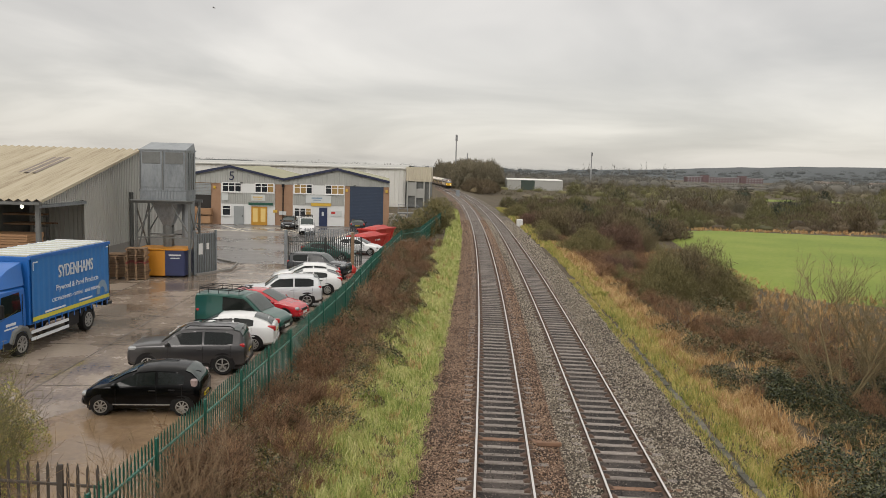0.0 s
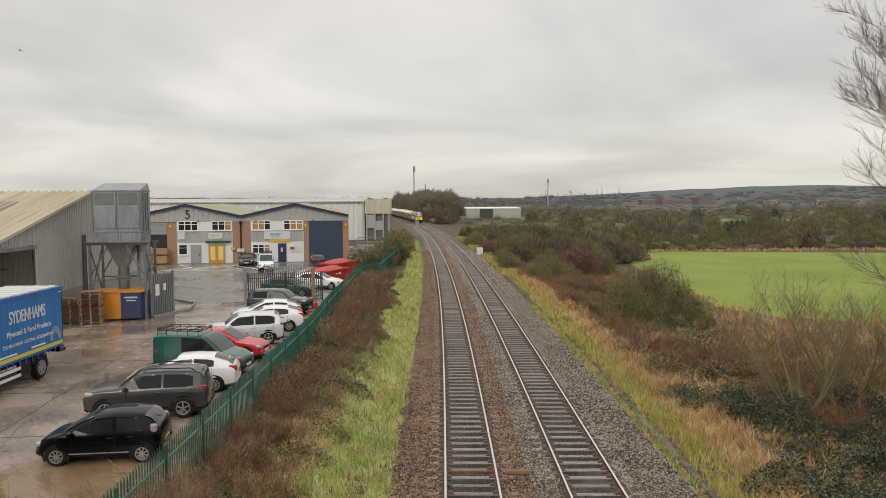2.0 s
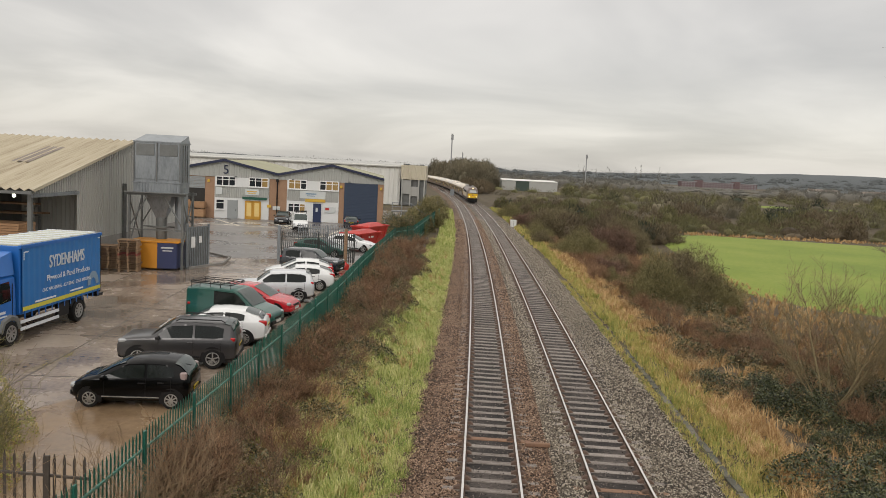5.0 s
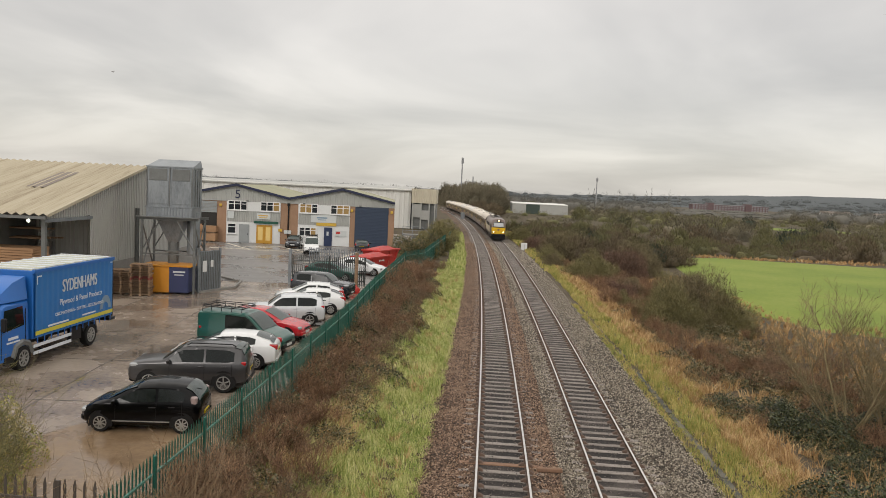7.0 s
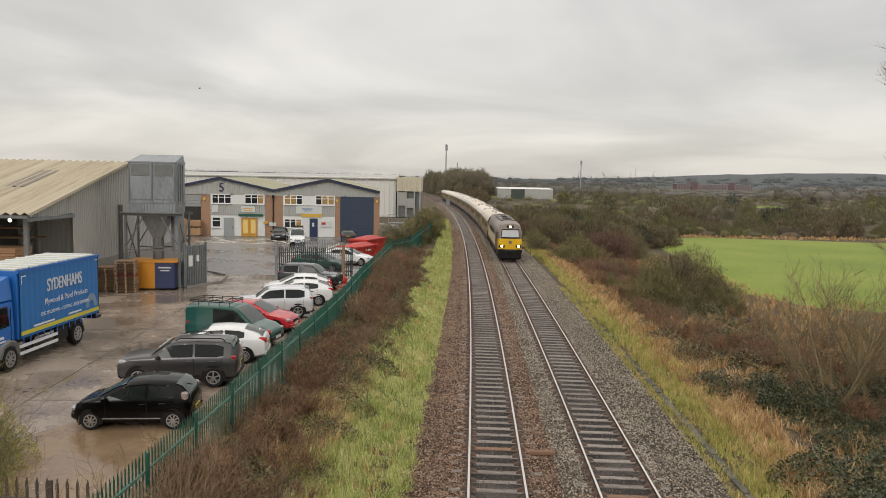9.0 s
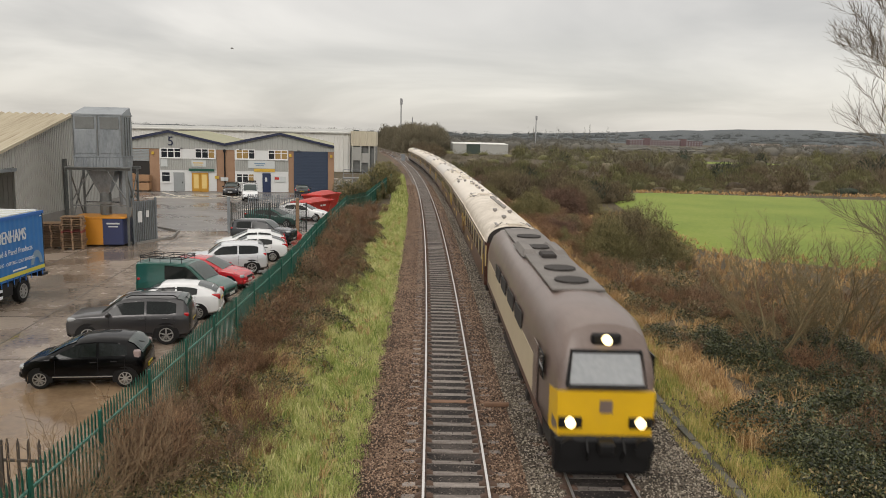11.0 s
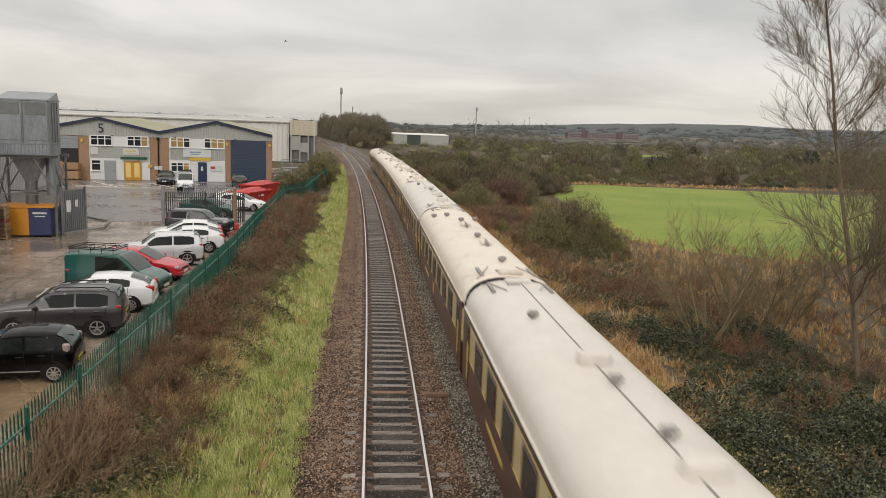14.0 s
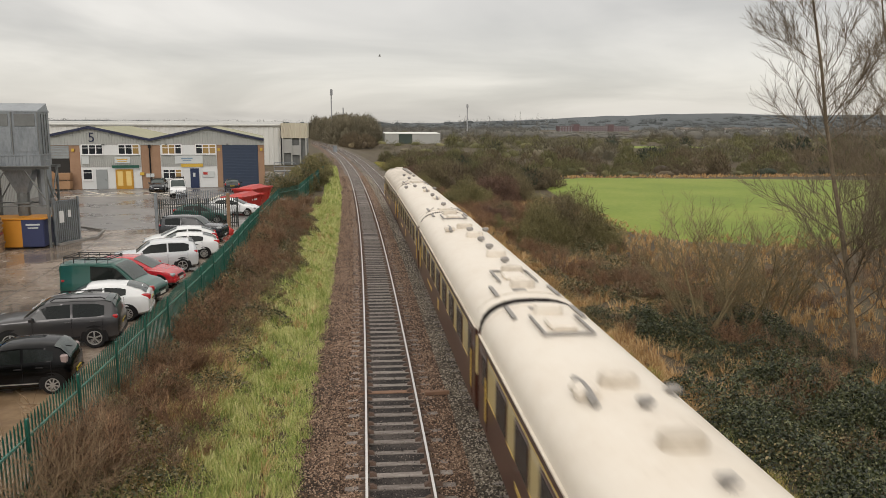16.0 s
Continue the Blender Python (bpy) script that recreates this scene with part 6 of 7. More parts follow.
        for s in (-1, 1):
            part("end_panel", Shape().box(s * (w_side + 0.003), e * (h - 0.55), 2.1, 0.012, 0.9, 1.75), M["coach_brown"], ob, "umber end panel")
    return ob


def locomotive():
    ob = thing("diesel_locomotive", pose(0, 0, 0), "umber and cream diesel locomotive with a yellow lit front", "locomotive")
    h = LOCO / 2 - 0.4   # front is at -y

    def sec(y, w, zt, zb=1.15, tilt=0.0):
        half = [(w * 0.97, zb), (w, zb + 0.25), (w, 2.5), (w * 0.95, 2.9), (w * 0.82, zt - 0.34), (w * 0.62, zt - 0.13), (w * 0.3, zt - 0.02), (0, zt)]
        return [(-x, y + tilt * max(0, z - 2.2), z) for x, z in half] + [(x, y + tilt * max(0, z - 2.2), z) for x, z in half[-2::-1]]
    body = Shape().loft([sec(-h, 1.12, 3.3, 1.15, 0.28), sec(-h + 0.25, 1.19, 3.72, 1.15, 0.22), sec(-h + 1.5, 1.30, 3.88), sec(-h + 2.6, 1.36, 3.88), sec(h - 1.1, 1.36, 3.88), sec(h - 0.25, 1.34, 3.72), sec(h, 1.22, 3.4)])
    part("body", body, M["loco_grey"], ob, "umber locomotive body", smooth=True)
    part("yellow_front", Shape().loft([[(-1.1, -h - 0.03, 1.2), (1.1, -h - 0.03, 1.2), (1.14, -h - 0.05, 2.26), (-1.14, -h - 0.05, 2.26)], [(-1.23, -h + 0.5, 1.2), (1.23, -h + 0.5, 1.2), (1.24, -h + 0.5, 2.22), (-1.24, -h + 0.5, 2.22)]]), M["loco_yellow"], ob, "yellow warning panel")
    # pale grey pane: the sky's reflection is put into its colour
    part("windscreen", Shape().add([(-0.86, -h - 0.01, 2.42), (0.86, -h - 0.01, 2.42), (0.78, -h + 0.21, 3.1), (-0.78, -h + 0.21, 3.1)], [(0, 1, 2, 3)]), M["lamp_clear"], ob, "windscreen coloured pale for the reflected sky")
    part("screen_frame", Shape().tube([(-0.92, -h - 0.03, 2.38), (0.92, -h - 0.03, 2.38), (0.82, -h + 0.21, 3.15), (-0.82, -h + 0.21, 3.15), (-0.92, -h - 0.03, 2.38)], 0.05, 5), M["trim_black"], ob)
    for x in (-0.82, 0.82):
        hl = part("headlight_cluster", Shape().box(x, -h - 0.07, 1.52, 0.55, 0.06, 0.26, cut=0.02), M["trim_black"], ob)
        part("headlight", Shape().tube([(x, -h - 0.09, 1.52), (x, -h - 0.13, 1.52)], [0.13, 0.11], 12), M["headlight"], hl, "lit headlight")
    part("marker_light", Shape().tube([(0, -h + 0.22, 3.42), (0, -h + 0.12, 3.42)], [0.12, 0.1], 10), M["headlight"], ob, "lit top marker light")
    part("marker_hood", Shape().box(0, -h + 0.32, 3.42, 0.7, 0.16, 0.26, cut=0.05), M["trim_black"], ob)
    part("nose_badge", Shape().box(0, -h - 0.06, 1.9, 0.3, 0.02, 0.3), M["loco_grey"], ob)
    part("coupling", Shape().box(0, -h - 0.2, 1.0, 0.4, 0.4, 0.3, cut=0.05).box(0, -h + 0.12, 0.72, 2.3, 0.5, 0.95, cut=0.1), M["trim_black"], ob)
    for x in (-0.86, 0.86):
        part("buffer", Shape().tube([(x, -h, 1.02), (x, -h - 0.4, 1.02)], [0.12, 0.24], 12), M["trim_black"], ob)
        part("air_hose", Shape().tube([(x * 0.5, -h - 0.08, 1.2), (x * 0.5, -h - 0.3, 0.9), (x * 0.45, -h - 0.1, 0.6)], 0.03, 5), M["trim_black"], ob)
    for s in (-1, 1):
        part("side_band", Shape().box(s * 1.362, 0.6, 1.85, 0.02, 2 * h - 3.6, 1.1), M["loco_silver"], ob, "cream side panel")
        part("side_stripe", Shape().box(s * 1.366, 0, 1.28, 0.02, 2 * h - 1.2, 0.2), M["coach_brown"], ob)
        part("cab_window", Shape().box(s * 1.352, -h + 1.2, 2.55, 0.03, 0.6, 0.6), M["car_glass"], ob)
        part("cab_door", Shape().box(s * 1.36, -h + 2.1, 2.0, 0.03, 0.65, 1.7), M["loco_grey"], ob)
        for y in (-3.5, -1.2, 1.2, 3.5):
            part("side_grille", Shape().box(s * 1.375, y, 2.62, 0.03, 1.7, 0.5), M["under"], ob)
    part("roof_panel", Shape().box(0, 1.0, 3.88, 1.5, 13.5, 0.08, cut=0.03), M["loco_roof"], ob, "sooty roof panels")
    for y in (-4.6, -2.6, 2.0, 5.0):
        part("roof_fan", Shape().tube([(0, y, 3.88), (0, y, 3.98)], 0.5, 16), M["under"], ob)
    for x in (-0.55, 0.55):
        part("exhaust_shroud", Shape().loft([[(x - 0.3, 0.2, 3.84), (x + 0.3, 0.2, 3.84), (x + 0.3, 3.2, 3.84), (x - 0.3, 3.2, 3.84)], [(x - 0.16, 0.7, 4.04), (x + 0.16, 0.7, 4.04), (x + 0.16, 2.8, 4.04), (x - 0.16, 2.8, 4.04)]]), M["loco_roof"], ob, "sooty pale roof shroud")
    part("exhaust", Shape().box(0, -0.1, 3.98, 0.5, 0.9, 0.16, cut=0.04), M["under"], ob)
    part("underframe", Shape().box(0, 0, 0.95, 2.4, 2 * h - 0.6, 0.4).box(0, 0, 0.55, 2.3, 5, 0.7, cut=0.08), M["under"], ob)
    for y in (-6.0, 6.0):
        bogie(ob, y)
    return ob


def build_train():
    kinds = ["vents", "plain", "domes", "white", "plain", "white", "domes", "domes", "plain", "vents"]
    protos = {}
    cars = [(locomotive(), 0.0, LOCO)]
    for i, kind in enumerate(kinds):
        if kind in protos:
            ob = copy_thing(protos[kind], pose(0, 0, 0))
        else:
            ob = protos[kind] = coach(kind)
        cars.append((ob, LOCO + i * PITCH, PITCH))
    return cars


TRAIN = build_train()
FRONT = [(0, 318), (1.5, 277), (3, 236), (4, 208.5), (5, 182.5), (6, 157), (6.5, 143), (7, 129.5), (7.5, 116), (8, 102.5), (8.5, 89), (9, 74.8), (9.5, 60.3), (10.5, 31.2), (11.3, 7.5), (11.8, -7.6), (12, -13.9), (12.5, -29.8),
         (13, -45.0), (13.5, -60.0), (14, -76.2), (14.5, -91.3), (15, -106.8), (15.5, -122.0), (16, -138.0)]


def on_line(y):
    """A pose on the far line at y, with the vehicle's +y up the line."""
    yy = max(y, -230)
    dx, dy = line_dir(yy)
    return Matrix.Translation(beside(FAR_LINE, yy, 0.0)) @ Matrix.Rotation(-math.atan2(dx, dy), 4, "Z")


# ---- gulls ----
def gull(name="gull"):
    ob = thing(name, pose(0, 0, 0), "small grey gull gliding under the clouds", "bird", "gulls")
    part("body", Shape().tube([(-0.28, 0, 0), (-0.1, 0, 0.02), (0.12, 0, 0.02), (0.3, 0, 0.0)], [0.02, 0.09, 0.08, 0.015], 7), M["gull"], ob)
    for s in (-1, 1):
        part("wing", Shape().add([(0.12, s * 0.05, 0.03), (-0.1, s * 0.05, 0.03), (-0.05, s * 0.45, 0.16), (0.12, s * 0.42, 0.17), (-0.12, s * 0.95, 0.06)], [(0, 1, 2, 3), (3, 2, 4)]), M["gull"], ob)
    return ob


GULLS = [gull(), gull()]


# ---- plants ----
def blades(name, count, place, height, mat, label, width=0.012, lean=0.5, seed=1, category="grass", tufts=6):
    """Many thin grass blades as one mesh; place(rng, n) gives x, y, z."""
    rng = np.random.default_rng(seed)
    k = count // tufts
    p = place(rng, k)
    p = np.repeat(p, tufts, 0) + np.concatenate([rng.normal(0, 0.06, (k * tufts, 2)), np.zeros((k * tufts, 1))], 1)
    n = len(p)
    a = rng.uniform(0, 2 * np.pi, n)
    clump = np.array([noise.noise((a * 1.1, b * 0.8, seed)) + 0.7 * noise.noise((a * 2.9, b * 2.2, seed + 9)) for a, b in p[::tufts, :2]])
    h = rng.uniform(*height, n) * np.repeat(rng.uniform(0.75, 1.2, k) * np.clip(0.95 + 0.85 * clump, 0.35, 1.9), tufts)
    tilt = rng.uniform(0.05, lean, n)
    ta = np.repeat(rng.uniform(0, 2 * np.pi, k) * 0.7 + 6 * clump, tufts) + rng.normal(0, 0.8, n)
    w = width * (0.6 + p[:, 1] / 40)
    side = np.stack([np.cos(a), np.sin(a), np.zeros(n)], 1) * w[:, None]
    bend = np.stack([np.cos(ta) * tilt, np.sin(ta) * tilt, np.ones(n)], 1) * h[:, None]
    mid = bend * np.array([0.35, 0.35, 0.6])
    v = np.stack([p - side, p + side, p + mid - side * 0.7, p + mid + side * 0.7, p + bend * np.array([1, 1, 0.93])], 1).reshape(-1, 3)
    t = (np.array([(0, 1, 3), (0, 3, 2), (2, 3, 4)])[None] + 5 * np.arange(n)[:, None, None]).reshape(-1, 3)
    return tagged(new(name, np_mesh(name, v, t, mat)), label, category, kind="stuff")


def by_line(u0, u1, y0, y1, power=1.6, keep=None):
    def place(rng, n):
        u = rng.uniform(u0, u1, n)
        y = y0 + (y1 - y0) * rng.uniform(0, 1, n) ** power
        z = np.array([ground_z(a, b) for a, b in zip(u, y)])
        slope = 0.062 - 4.38e-4 * y
        m = np.hypot(1, slope)
        return np.stack([0.65 + 0.062 * y - 2.19e-4 * y * y + u / m, y - u * slope / m, z], 1)
    return place


def unit(v):
    return v / (np.linalg.norm(v, axis=1)[:, None] + 1e-9)


def grow(out, rng, p, d, length, r, depth, spread=0.5, up=0.15, segs=4, kids=(3, 4), shrink=0.62, start=0.25, least=0.003):
    """Branches, all of one order at once; each bends, tapers and bears the next order."""
    n = len(p)
    d = unit(d)
    kp, kd, kl, kr = [], [], [], []
    for i in range(segs):
        d = unit(d + rng.normal(0, 0.10, (n, 3)) + np.array([0, 0, up * 0.25]))
        q = p + d * (length / segs)[:, None]
        r0, r1 = r * (1 - 0.8 * i / segs) + 0.0015, r * (1 - 0.8 * (i + 1) / segs) + 0.0015
        out.append((p, q, r0, r1))
        if depth > 0 and (i + 1) / segs > start:
            for _ in range(int(rng.integers(kids[0], kids[1] + 1))):
                side = rng.normal(0, 1, (n, 3))
                side = unit(side - d * (side * d).sum(1)[:, None])
                kd.append(d * (1 - spread * 0.6) + side * spread + np.array([0, 0, up]))
                kp.append(p + (q - p) * rng.uniform(0, 1, (n, 1)))
                kl.append(length * shrink * rng.uniform(0.7, 1.1, n) * (1 - 0.4 * i / segs))
                kr.append(np.maximum(r1 * 0.7, least))
        p = q
    if kp:
        grow(out, rng, np.concatenate(kp), np.concatenate(kd), np.concatenate(kl), np.concatenate(kr), depth - 1, spread, up, max(2, segs - 1), kids, shrink, 0.2, least)


def stems_mesh(name, out, mat):
    """Three-sided tapered stems."""
    p, q, r0, r1 = (np.concatenate([o[k] for o in out]) for k in range(4))
    d = unit(q - p)
    a = unit(np.cross(d, np.array([0.31, 0.42, 0.85])))
    b = np.cross(d, a)
    rings = [p + (a * c + b * s) * r0[:, None] for c, s in ((1, 0), (-0.5, 0.866), (-0.5, -0.866))] + [q + (a * c + b * s) * r1[:, None] for c, s in ((1, 0), (-0.5, 0.866), (-0.5, -0.866))]
    v = np.stack(rings, 1).reshape(-1, 3)
    t = np.array([(0, 1, 4), (0, 4, 3), (1, 2, 5), (1, 5, 4), (2, 0, 3), (2, 3, 5)])
    return np_mesh(name, v, (t[None] + 6 * np.arange(len(p))[:, None, None]).reshape(-1, 3), mat)


def bush_mesh(name, seed, radius, height, stems, mat, depth=2, thick=0.012, kids=(2, 3), least=0.003):
    rng = np.random.default_rng(seed)
    a, rr = rng.uniform(0, 6.28, stems), radius * 0.45 * np.sqrt(rng.uniform(0, 1, stems))
    base = np.stack([rr * np.cos(a), rr * np.sin(a), np.full(stems, -0.1)], 1)
    w = rng.uniform(0.1, 0.75, stems) * radius / height
    out = []
    grow(out, rng, base, np.stack([np.cos(a) * w, np.sin(a) * w, np.ones(stems)], 1), height * rng.uniform(0.55, 0.95, stems), thick * rng.uniform(0.6, 1.3, stems), depth, 0.55, 0.12, 4, kids, least=least)
    return stems_mesh(name, out, mat)


def leaf_mound(name, seed, rx, ry, h, count, mat, size=0.07):
    """Loose leaves over an uneven mound."""
    rng = np.random.default_rng(seed)
    a, r = rng.uniform(0, 6.28, count), np.sqrt(rng.uniform(0, 1, count))
    x, y = r * np.cos(a) * rx, r * np.sin(a) * ry
    lump = np.array([noise.noise((i * 0.9, j * 0.9, seed)) + 0.6 * noise.noise((i * 2.3, j * 2.3, seed + 5)) for i, j in zip(x, y)])
    top = h * (1 - r ** 2.5) * (0.75 + 0.55 * lump)
    z = np.maximum(top, 0) * (1 - rng.uniform(0, 1, count) ** 2.2 * 0.9) + rng.normal(0, 0.04, count)
    c = np.stack([x, y, z], 1)
    n = rng.normal(0, 1, (count, 3)) + np.array([0, 0, 0.8])
    n /= np.linalg.norm(n, axis=1)[:, None]
    u = np.cross(n, rng.normal(0, 1, (count, 3)))
    u /= np.linalg.norm(u, axis=1)[:, None]
    w = np.cross(n, u)
    s = rng.uniform(0.6, 1.3, count)[:, None] * size
    v = np.stack([c - u * s, c + w * s * 0.55 + n * s * 0.15, c + u * s, c - w * s * 0.55 + n * s * 0.15], 1).reshape(-1, 3)
    t = (np.array([(0, 1, 2), (0, 2, 3)])[None] + 4 * np.arange(count)[:, None, None]).reshape(-1, 3)
    return np_mesh(name, v, t, mat)


def dome_mesh(name, seed, rx, h, count, mat, size=0.16, wide=0.010):
    """A rounded leafless bush: a dome of very many fine twigs, thick on its outside."""
    rng = np.random.default_rng(seed)
    u = rng.normal(0, 1, (count, 3))
    u[:, 2] = np.abs(u[:, 2])
    u = unit(u)
    lump = np.array([0.8 + 0.38 * noise.noise((a * 1.6, b * 1.6, c * 1.6 + seed)) + 0.16 * noise.noise((a * 4, b * 4, c * 4 + seed)) for a, b, c in u])
    rad = lump * rng.uniform(0.12, 1.0, count) ** 0.42
    p = u * rad[:, None] * np.array([rx, rx, h])
    d = unit(u * 0.7 + np.array([0, 0, 0.3]) + rng.normal(0, 0.6, (count, 3)))
    s = unit(np.cross(d, rng.normal(0, 1, (count, 3))))
    ln = rng.uniform(0.5, 1.5, count)[:, None] * size * h
    w = rng.uniform(0.5, 1.4, count)[:, None] * wide
    v = np.stack([p - s * w - d * ln * 0.5, p + s * w - d * ln * 0.5, p + d * ln * 0.5], 1).reshape(-1, 3)
    return np_mesh(name, v, np.arange(count * 3).reshape(-1, 3), mat)


def scatter(meshes, spots, name, label, category, group, seed, scale=(0.8, 1.25)):
    rng = random.Random(seed)
    for x, y, z, k in spots:
        ob = new(name, rng.choice(meshes))
        s = k * rng.uniform(*scale)
        ob.matrix_basis = Matrix.Translation((x, y, z)) @ Matrix.Rotation(rng.uniform(0, 6.28), 4, "Z") @ Matrix.Diagonal((s, s, s * rng.uniform(0.85, 1.1), 1))
        tagged(ob, label, category, group)


def spots_by_line(rng, n, u0, u1, y0, y1, k=(0.8, 1.2), power=1.0):
    out = []
    for _ in range(n):
        u, y = rng.uniform(u0, u1), y0 + (y1 - y0) * rng.random() ** power
        p = beside(u, y)
        out.append((p.x, p.y, ground_z(u, y) - 0.05, rng.uniform(*k)))
    return out


def build_verges():
    blades("straw_tufts", 5000, by_line(-5.6, -2.8, 10, 75, 1.6), (0.18, 0.42), M["grass_straw"], "bleached straw tufts in the verge grass", lean=1.1, seed=12, tufts=16, width=0.007)
    blades("verge_grass", 150000, by_line(-5.0, -2.35, 9, 85, 1.7), (0.10, 0.30), M["grass"], "long green and straw verge grass beside the ballast", lean=0.85, seed=2, width=0.007, tufts=10)
    blades("verge_grass", 12000, by_line(-4.2, -2.4, 80, 150, 1.0), (0.3, 0.6), M["grass"], "green grass strip far along the line", lean=0.6, seed=3, width=0.02)
    blades("dry_grass", 60000, by_line(7.0, 9.3, 12, 90, 1.7), (0.12, 0.36), M["grass_dry"], "yellow-green winter grass beside the far line", lean=0.9, seed=4, width=0.008, tufts=10)
    blades("dry_grass", 9000, by_line(6.3, 6.8, 10, 60, 1.5), (0.08, 0.2), M["grass_dry"], "short grass between ballast and cable trough", lean=0.9, seed=14, width=0.007)
    blades("straw_tufts", 36000, by_line(8.2, 10.4, 20, 95, 1.5), (0.2, 0.55), M["grass_straw"], "orange-brown dead grass tufts on the bank", lean=1.0, seed=24, width=0.008, tufts=14)
    blades("dry_grass", 9000, by_line(6.6, 9.8, 85, 170, 1.0), (0.2, 0.5), M["grass_dry"], "straw grass far along the line", lean=0.6, seed=5, width=0.02)
    blades("verge_grass", 42000, by_line(-7.6, -4.4, 9, 42, 1.4), (0.14, 0.42), M["grass"], "green undergrowth below the scrub", lean=0.9, seed=16, tufts=12)
    blades("dry_grass", 22000, by_line(-7.6, -4.6, 9, 34, 1.2), (0.15, 0.5), M["grass_straw"], "dead tangled grass below the fence", lean=1.0, seed=6, width=0.007, tufts=12)
    blades("dry_grass", 36000, by_line(9.3, 26, 22, 100, 1.2), (0.2, 0.6), M["grass_straw"], "rank straw grass among the scrub", lean=0.9, seed=7, width=0.010, tufts=14)
    blades("dry_grass", 9000, lambda rng, n: np.stack([rng.uniform(44, 190, n), 137 + rng.normal(0, 1.6, n), np.full(n, -1.6)], 1), (0.2, 0.5), M["grass_straw"], "tan reeds along the far edge of the field", lean=0.5, seed=28, width=0.03, tufts=8)
    blades("dry_grass", 16000, by_line(20, 44, 30, 62, 1.0), (0.25, 0.6), M["grass_straw"], "tan rough grass along the edge of the field", lean=0.8, seed=8, width=0.012, tufts=14)


def build_scrub():
    rng = random.Random(31)
    brown = [bush_mesh("scrub_bush", 100 + i, 0.95, 1.2, 17, M["twig_red"], 2, 0.007, (2, 3)) for i in range(3)]
    grey = [bush_mesh("scrub_bush", 110 + i, 0.95, 1.15, 17, M["twig"], 2, 0.007, (2, 2)) for i in range(3)]
    scatter(brown + grey, spots_by_line(rng, 120, -7.3, -4.8, 12, 78, (0.6, 1.0)), "scrub_bush", "leafless red-brown scrub below the green fence", "bush", "scrub along the fence", 1)
    mound = [leaf_mound("bramble", 120 + i, 1.0, 1.0, 0.7, 1500, M["bramble"], 0.035) for i in range(3)]
    scatter(mound, spots_by_line(rng, 105, -7.2, -4.9, 10, 66, (0.7, 1.25)), "bramble", "low dull green and brown bramble patch by the fence", "bramble", "brambles along the fence", 2)
    scatter(brown + grey, spots_by_line(rng, 46, -7.25, -6.5, 13, 70, (1.0, 1.4)), "scrub_bush", "leafless brown scrub grown up against the green fence", "bush", "scrub along the fence", 21)
    tall = [leaf_mound("bramble", 126 + i, 0.8, 0.8, 1.3, 1800, M["bramble"], 0.035) for i in range(2)]
    scatter(tall, spots_by_line(rng, 40, -7.2, -6.4, 12, 62, (0.8, 1.15)), "bramble", "dull green bramble climbing the fence foot", "bramble", "brambles along the fence", 22)
    # right of the line
    scatter(brown, spots_by_line(rng, 140, 9.8, 19, 30, 100, (0.7, 1.15)), "dock_scrub", "red-brown leafless bramble and dock stems", "bush", "scrub beyond the far line", 3)
    scatter(grey, spots_by_line(rng, 44, 12, 21, 40, 110, (0.9, 1.4)) + spots_by_line(rng, 26, 19, 32, 24, 50, (0.8, 1.3)), "dock_scrub", "grey-brown leafless scrub among dead grass", "bush", "scrub beyond the far line", 4)
    ivy = [leaf_mound("ivy_mound", 130 + i, 1.6, 1.6, 1.3, 5200, M["ivy"], 0.045) for i in range(3)]
    scatter(ivy, spots_by_line(rng, 64, 9.4, 21, 8, 35, (0.75, 1.2)), "ivy_mound", "dense dark green ivy and bramble mound", "ivy", "ivy beyond the far line", 5)
    scatter(grey + brown, spots_by_line(rng, 24, 9.4, 22, 12, 36, (0.8, 1.3)), "dock_scrub", "bare brown stems rising through the ivy", "bush", "scrub beyond the far line", 15)
    scatter(mound, spots_by_line(rng, 90, 9.2, 19, 16, 66, (0.9, 1.6)), "bramble", "brown and green bramble tangle on the bank", "bramble", "brambles beyond the far line", 6)
    # larger rounded bushes in the middle distance
    big = [dome_mesh("hawthorn_bush", 140 + i, 3.0, 3.4, 17000, M[k], 0.10, 0.010) for i, k in enumerate(("twig_grey", "twig_olive", "twig_purple"))]
    for x, y, k in ((17.3, 58, 1.35), (19.8, 60, 1.6), (21.8, 58.5, 1.25), (16.8, 74, 0.8), (14.5, 84, 0.85), (17.5, 90, 1.25), (22, 96, 1.5), (13.4, 100, 0.8), (27, 110, 1.55), (16, 112, 1.3), (20, 124, 1.7), (12.8, 92, 0.7), (31, 126, 1.1), (27.5, 84, 0.9), (25.5, 98, 1.2), (15.2, 66, 0.55), (13.6, 120, 1.0), (13.2, 140, 1.2), (19, 78, 0.8)):
        scatter(big, [(x, y, ground_z(x - line_x(y), y) - 0.2, k)], "hawthorn_bush", "large rounded leafless hawthorn bush", "bush", "hawthorns", int(x * 10), (0.9, 1.1))
    dark = [dome_mesh("fence_bush", 145 + i, 2.2, 3.0, 11000, M[("twig_olive", "bramble")[i]], 0.09, 0.02) for i in range(2)]
    scatter(dark, [(-3.9, 84, 0.1, 1.05), (-2.9, 88, 0.1, 1.2), (-4.6, 88, 0.1, 1.15), (-2.0, 94, 0.1, 1.2), (-3.4, 93, 0.1, 1.3), (-1.2, 103, 0.0, 1.2), (-0.6, 118, 0.0, 1.2)], "fence_bush", "dull olive leafless bush beside the far fence", "bush", "bushes by the far fence", 9)
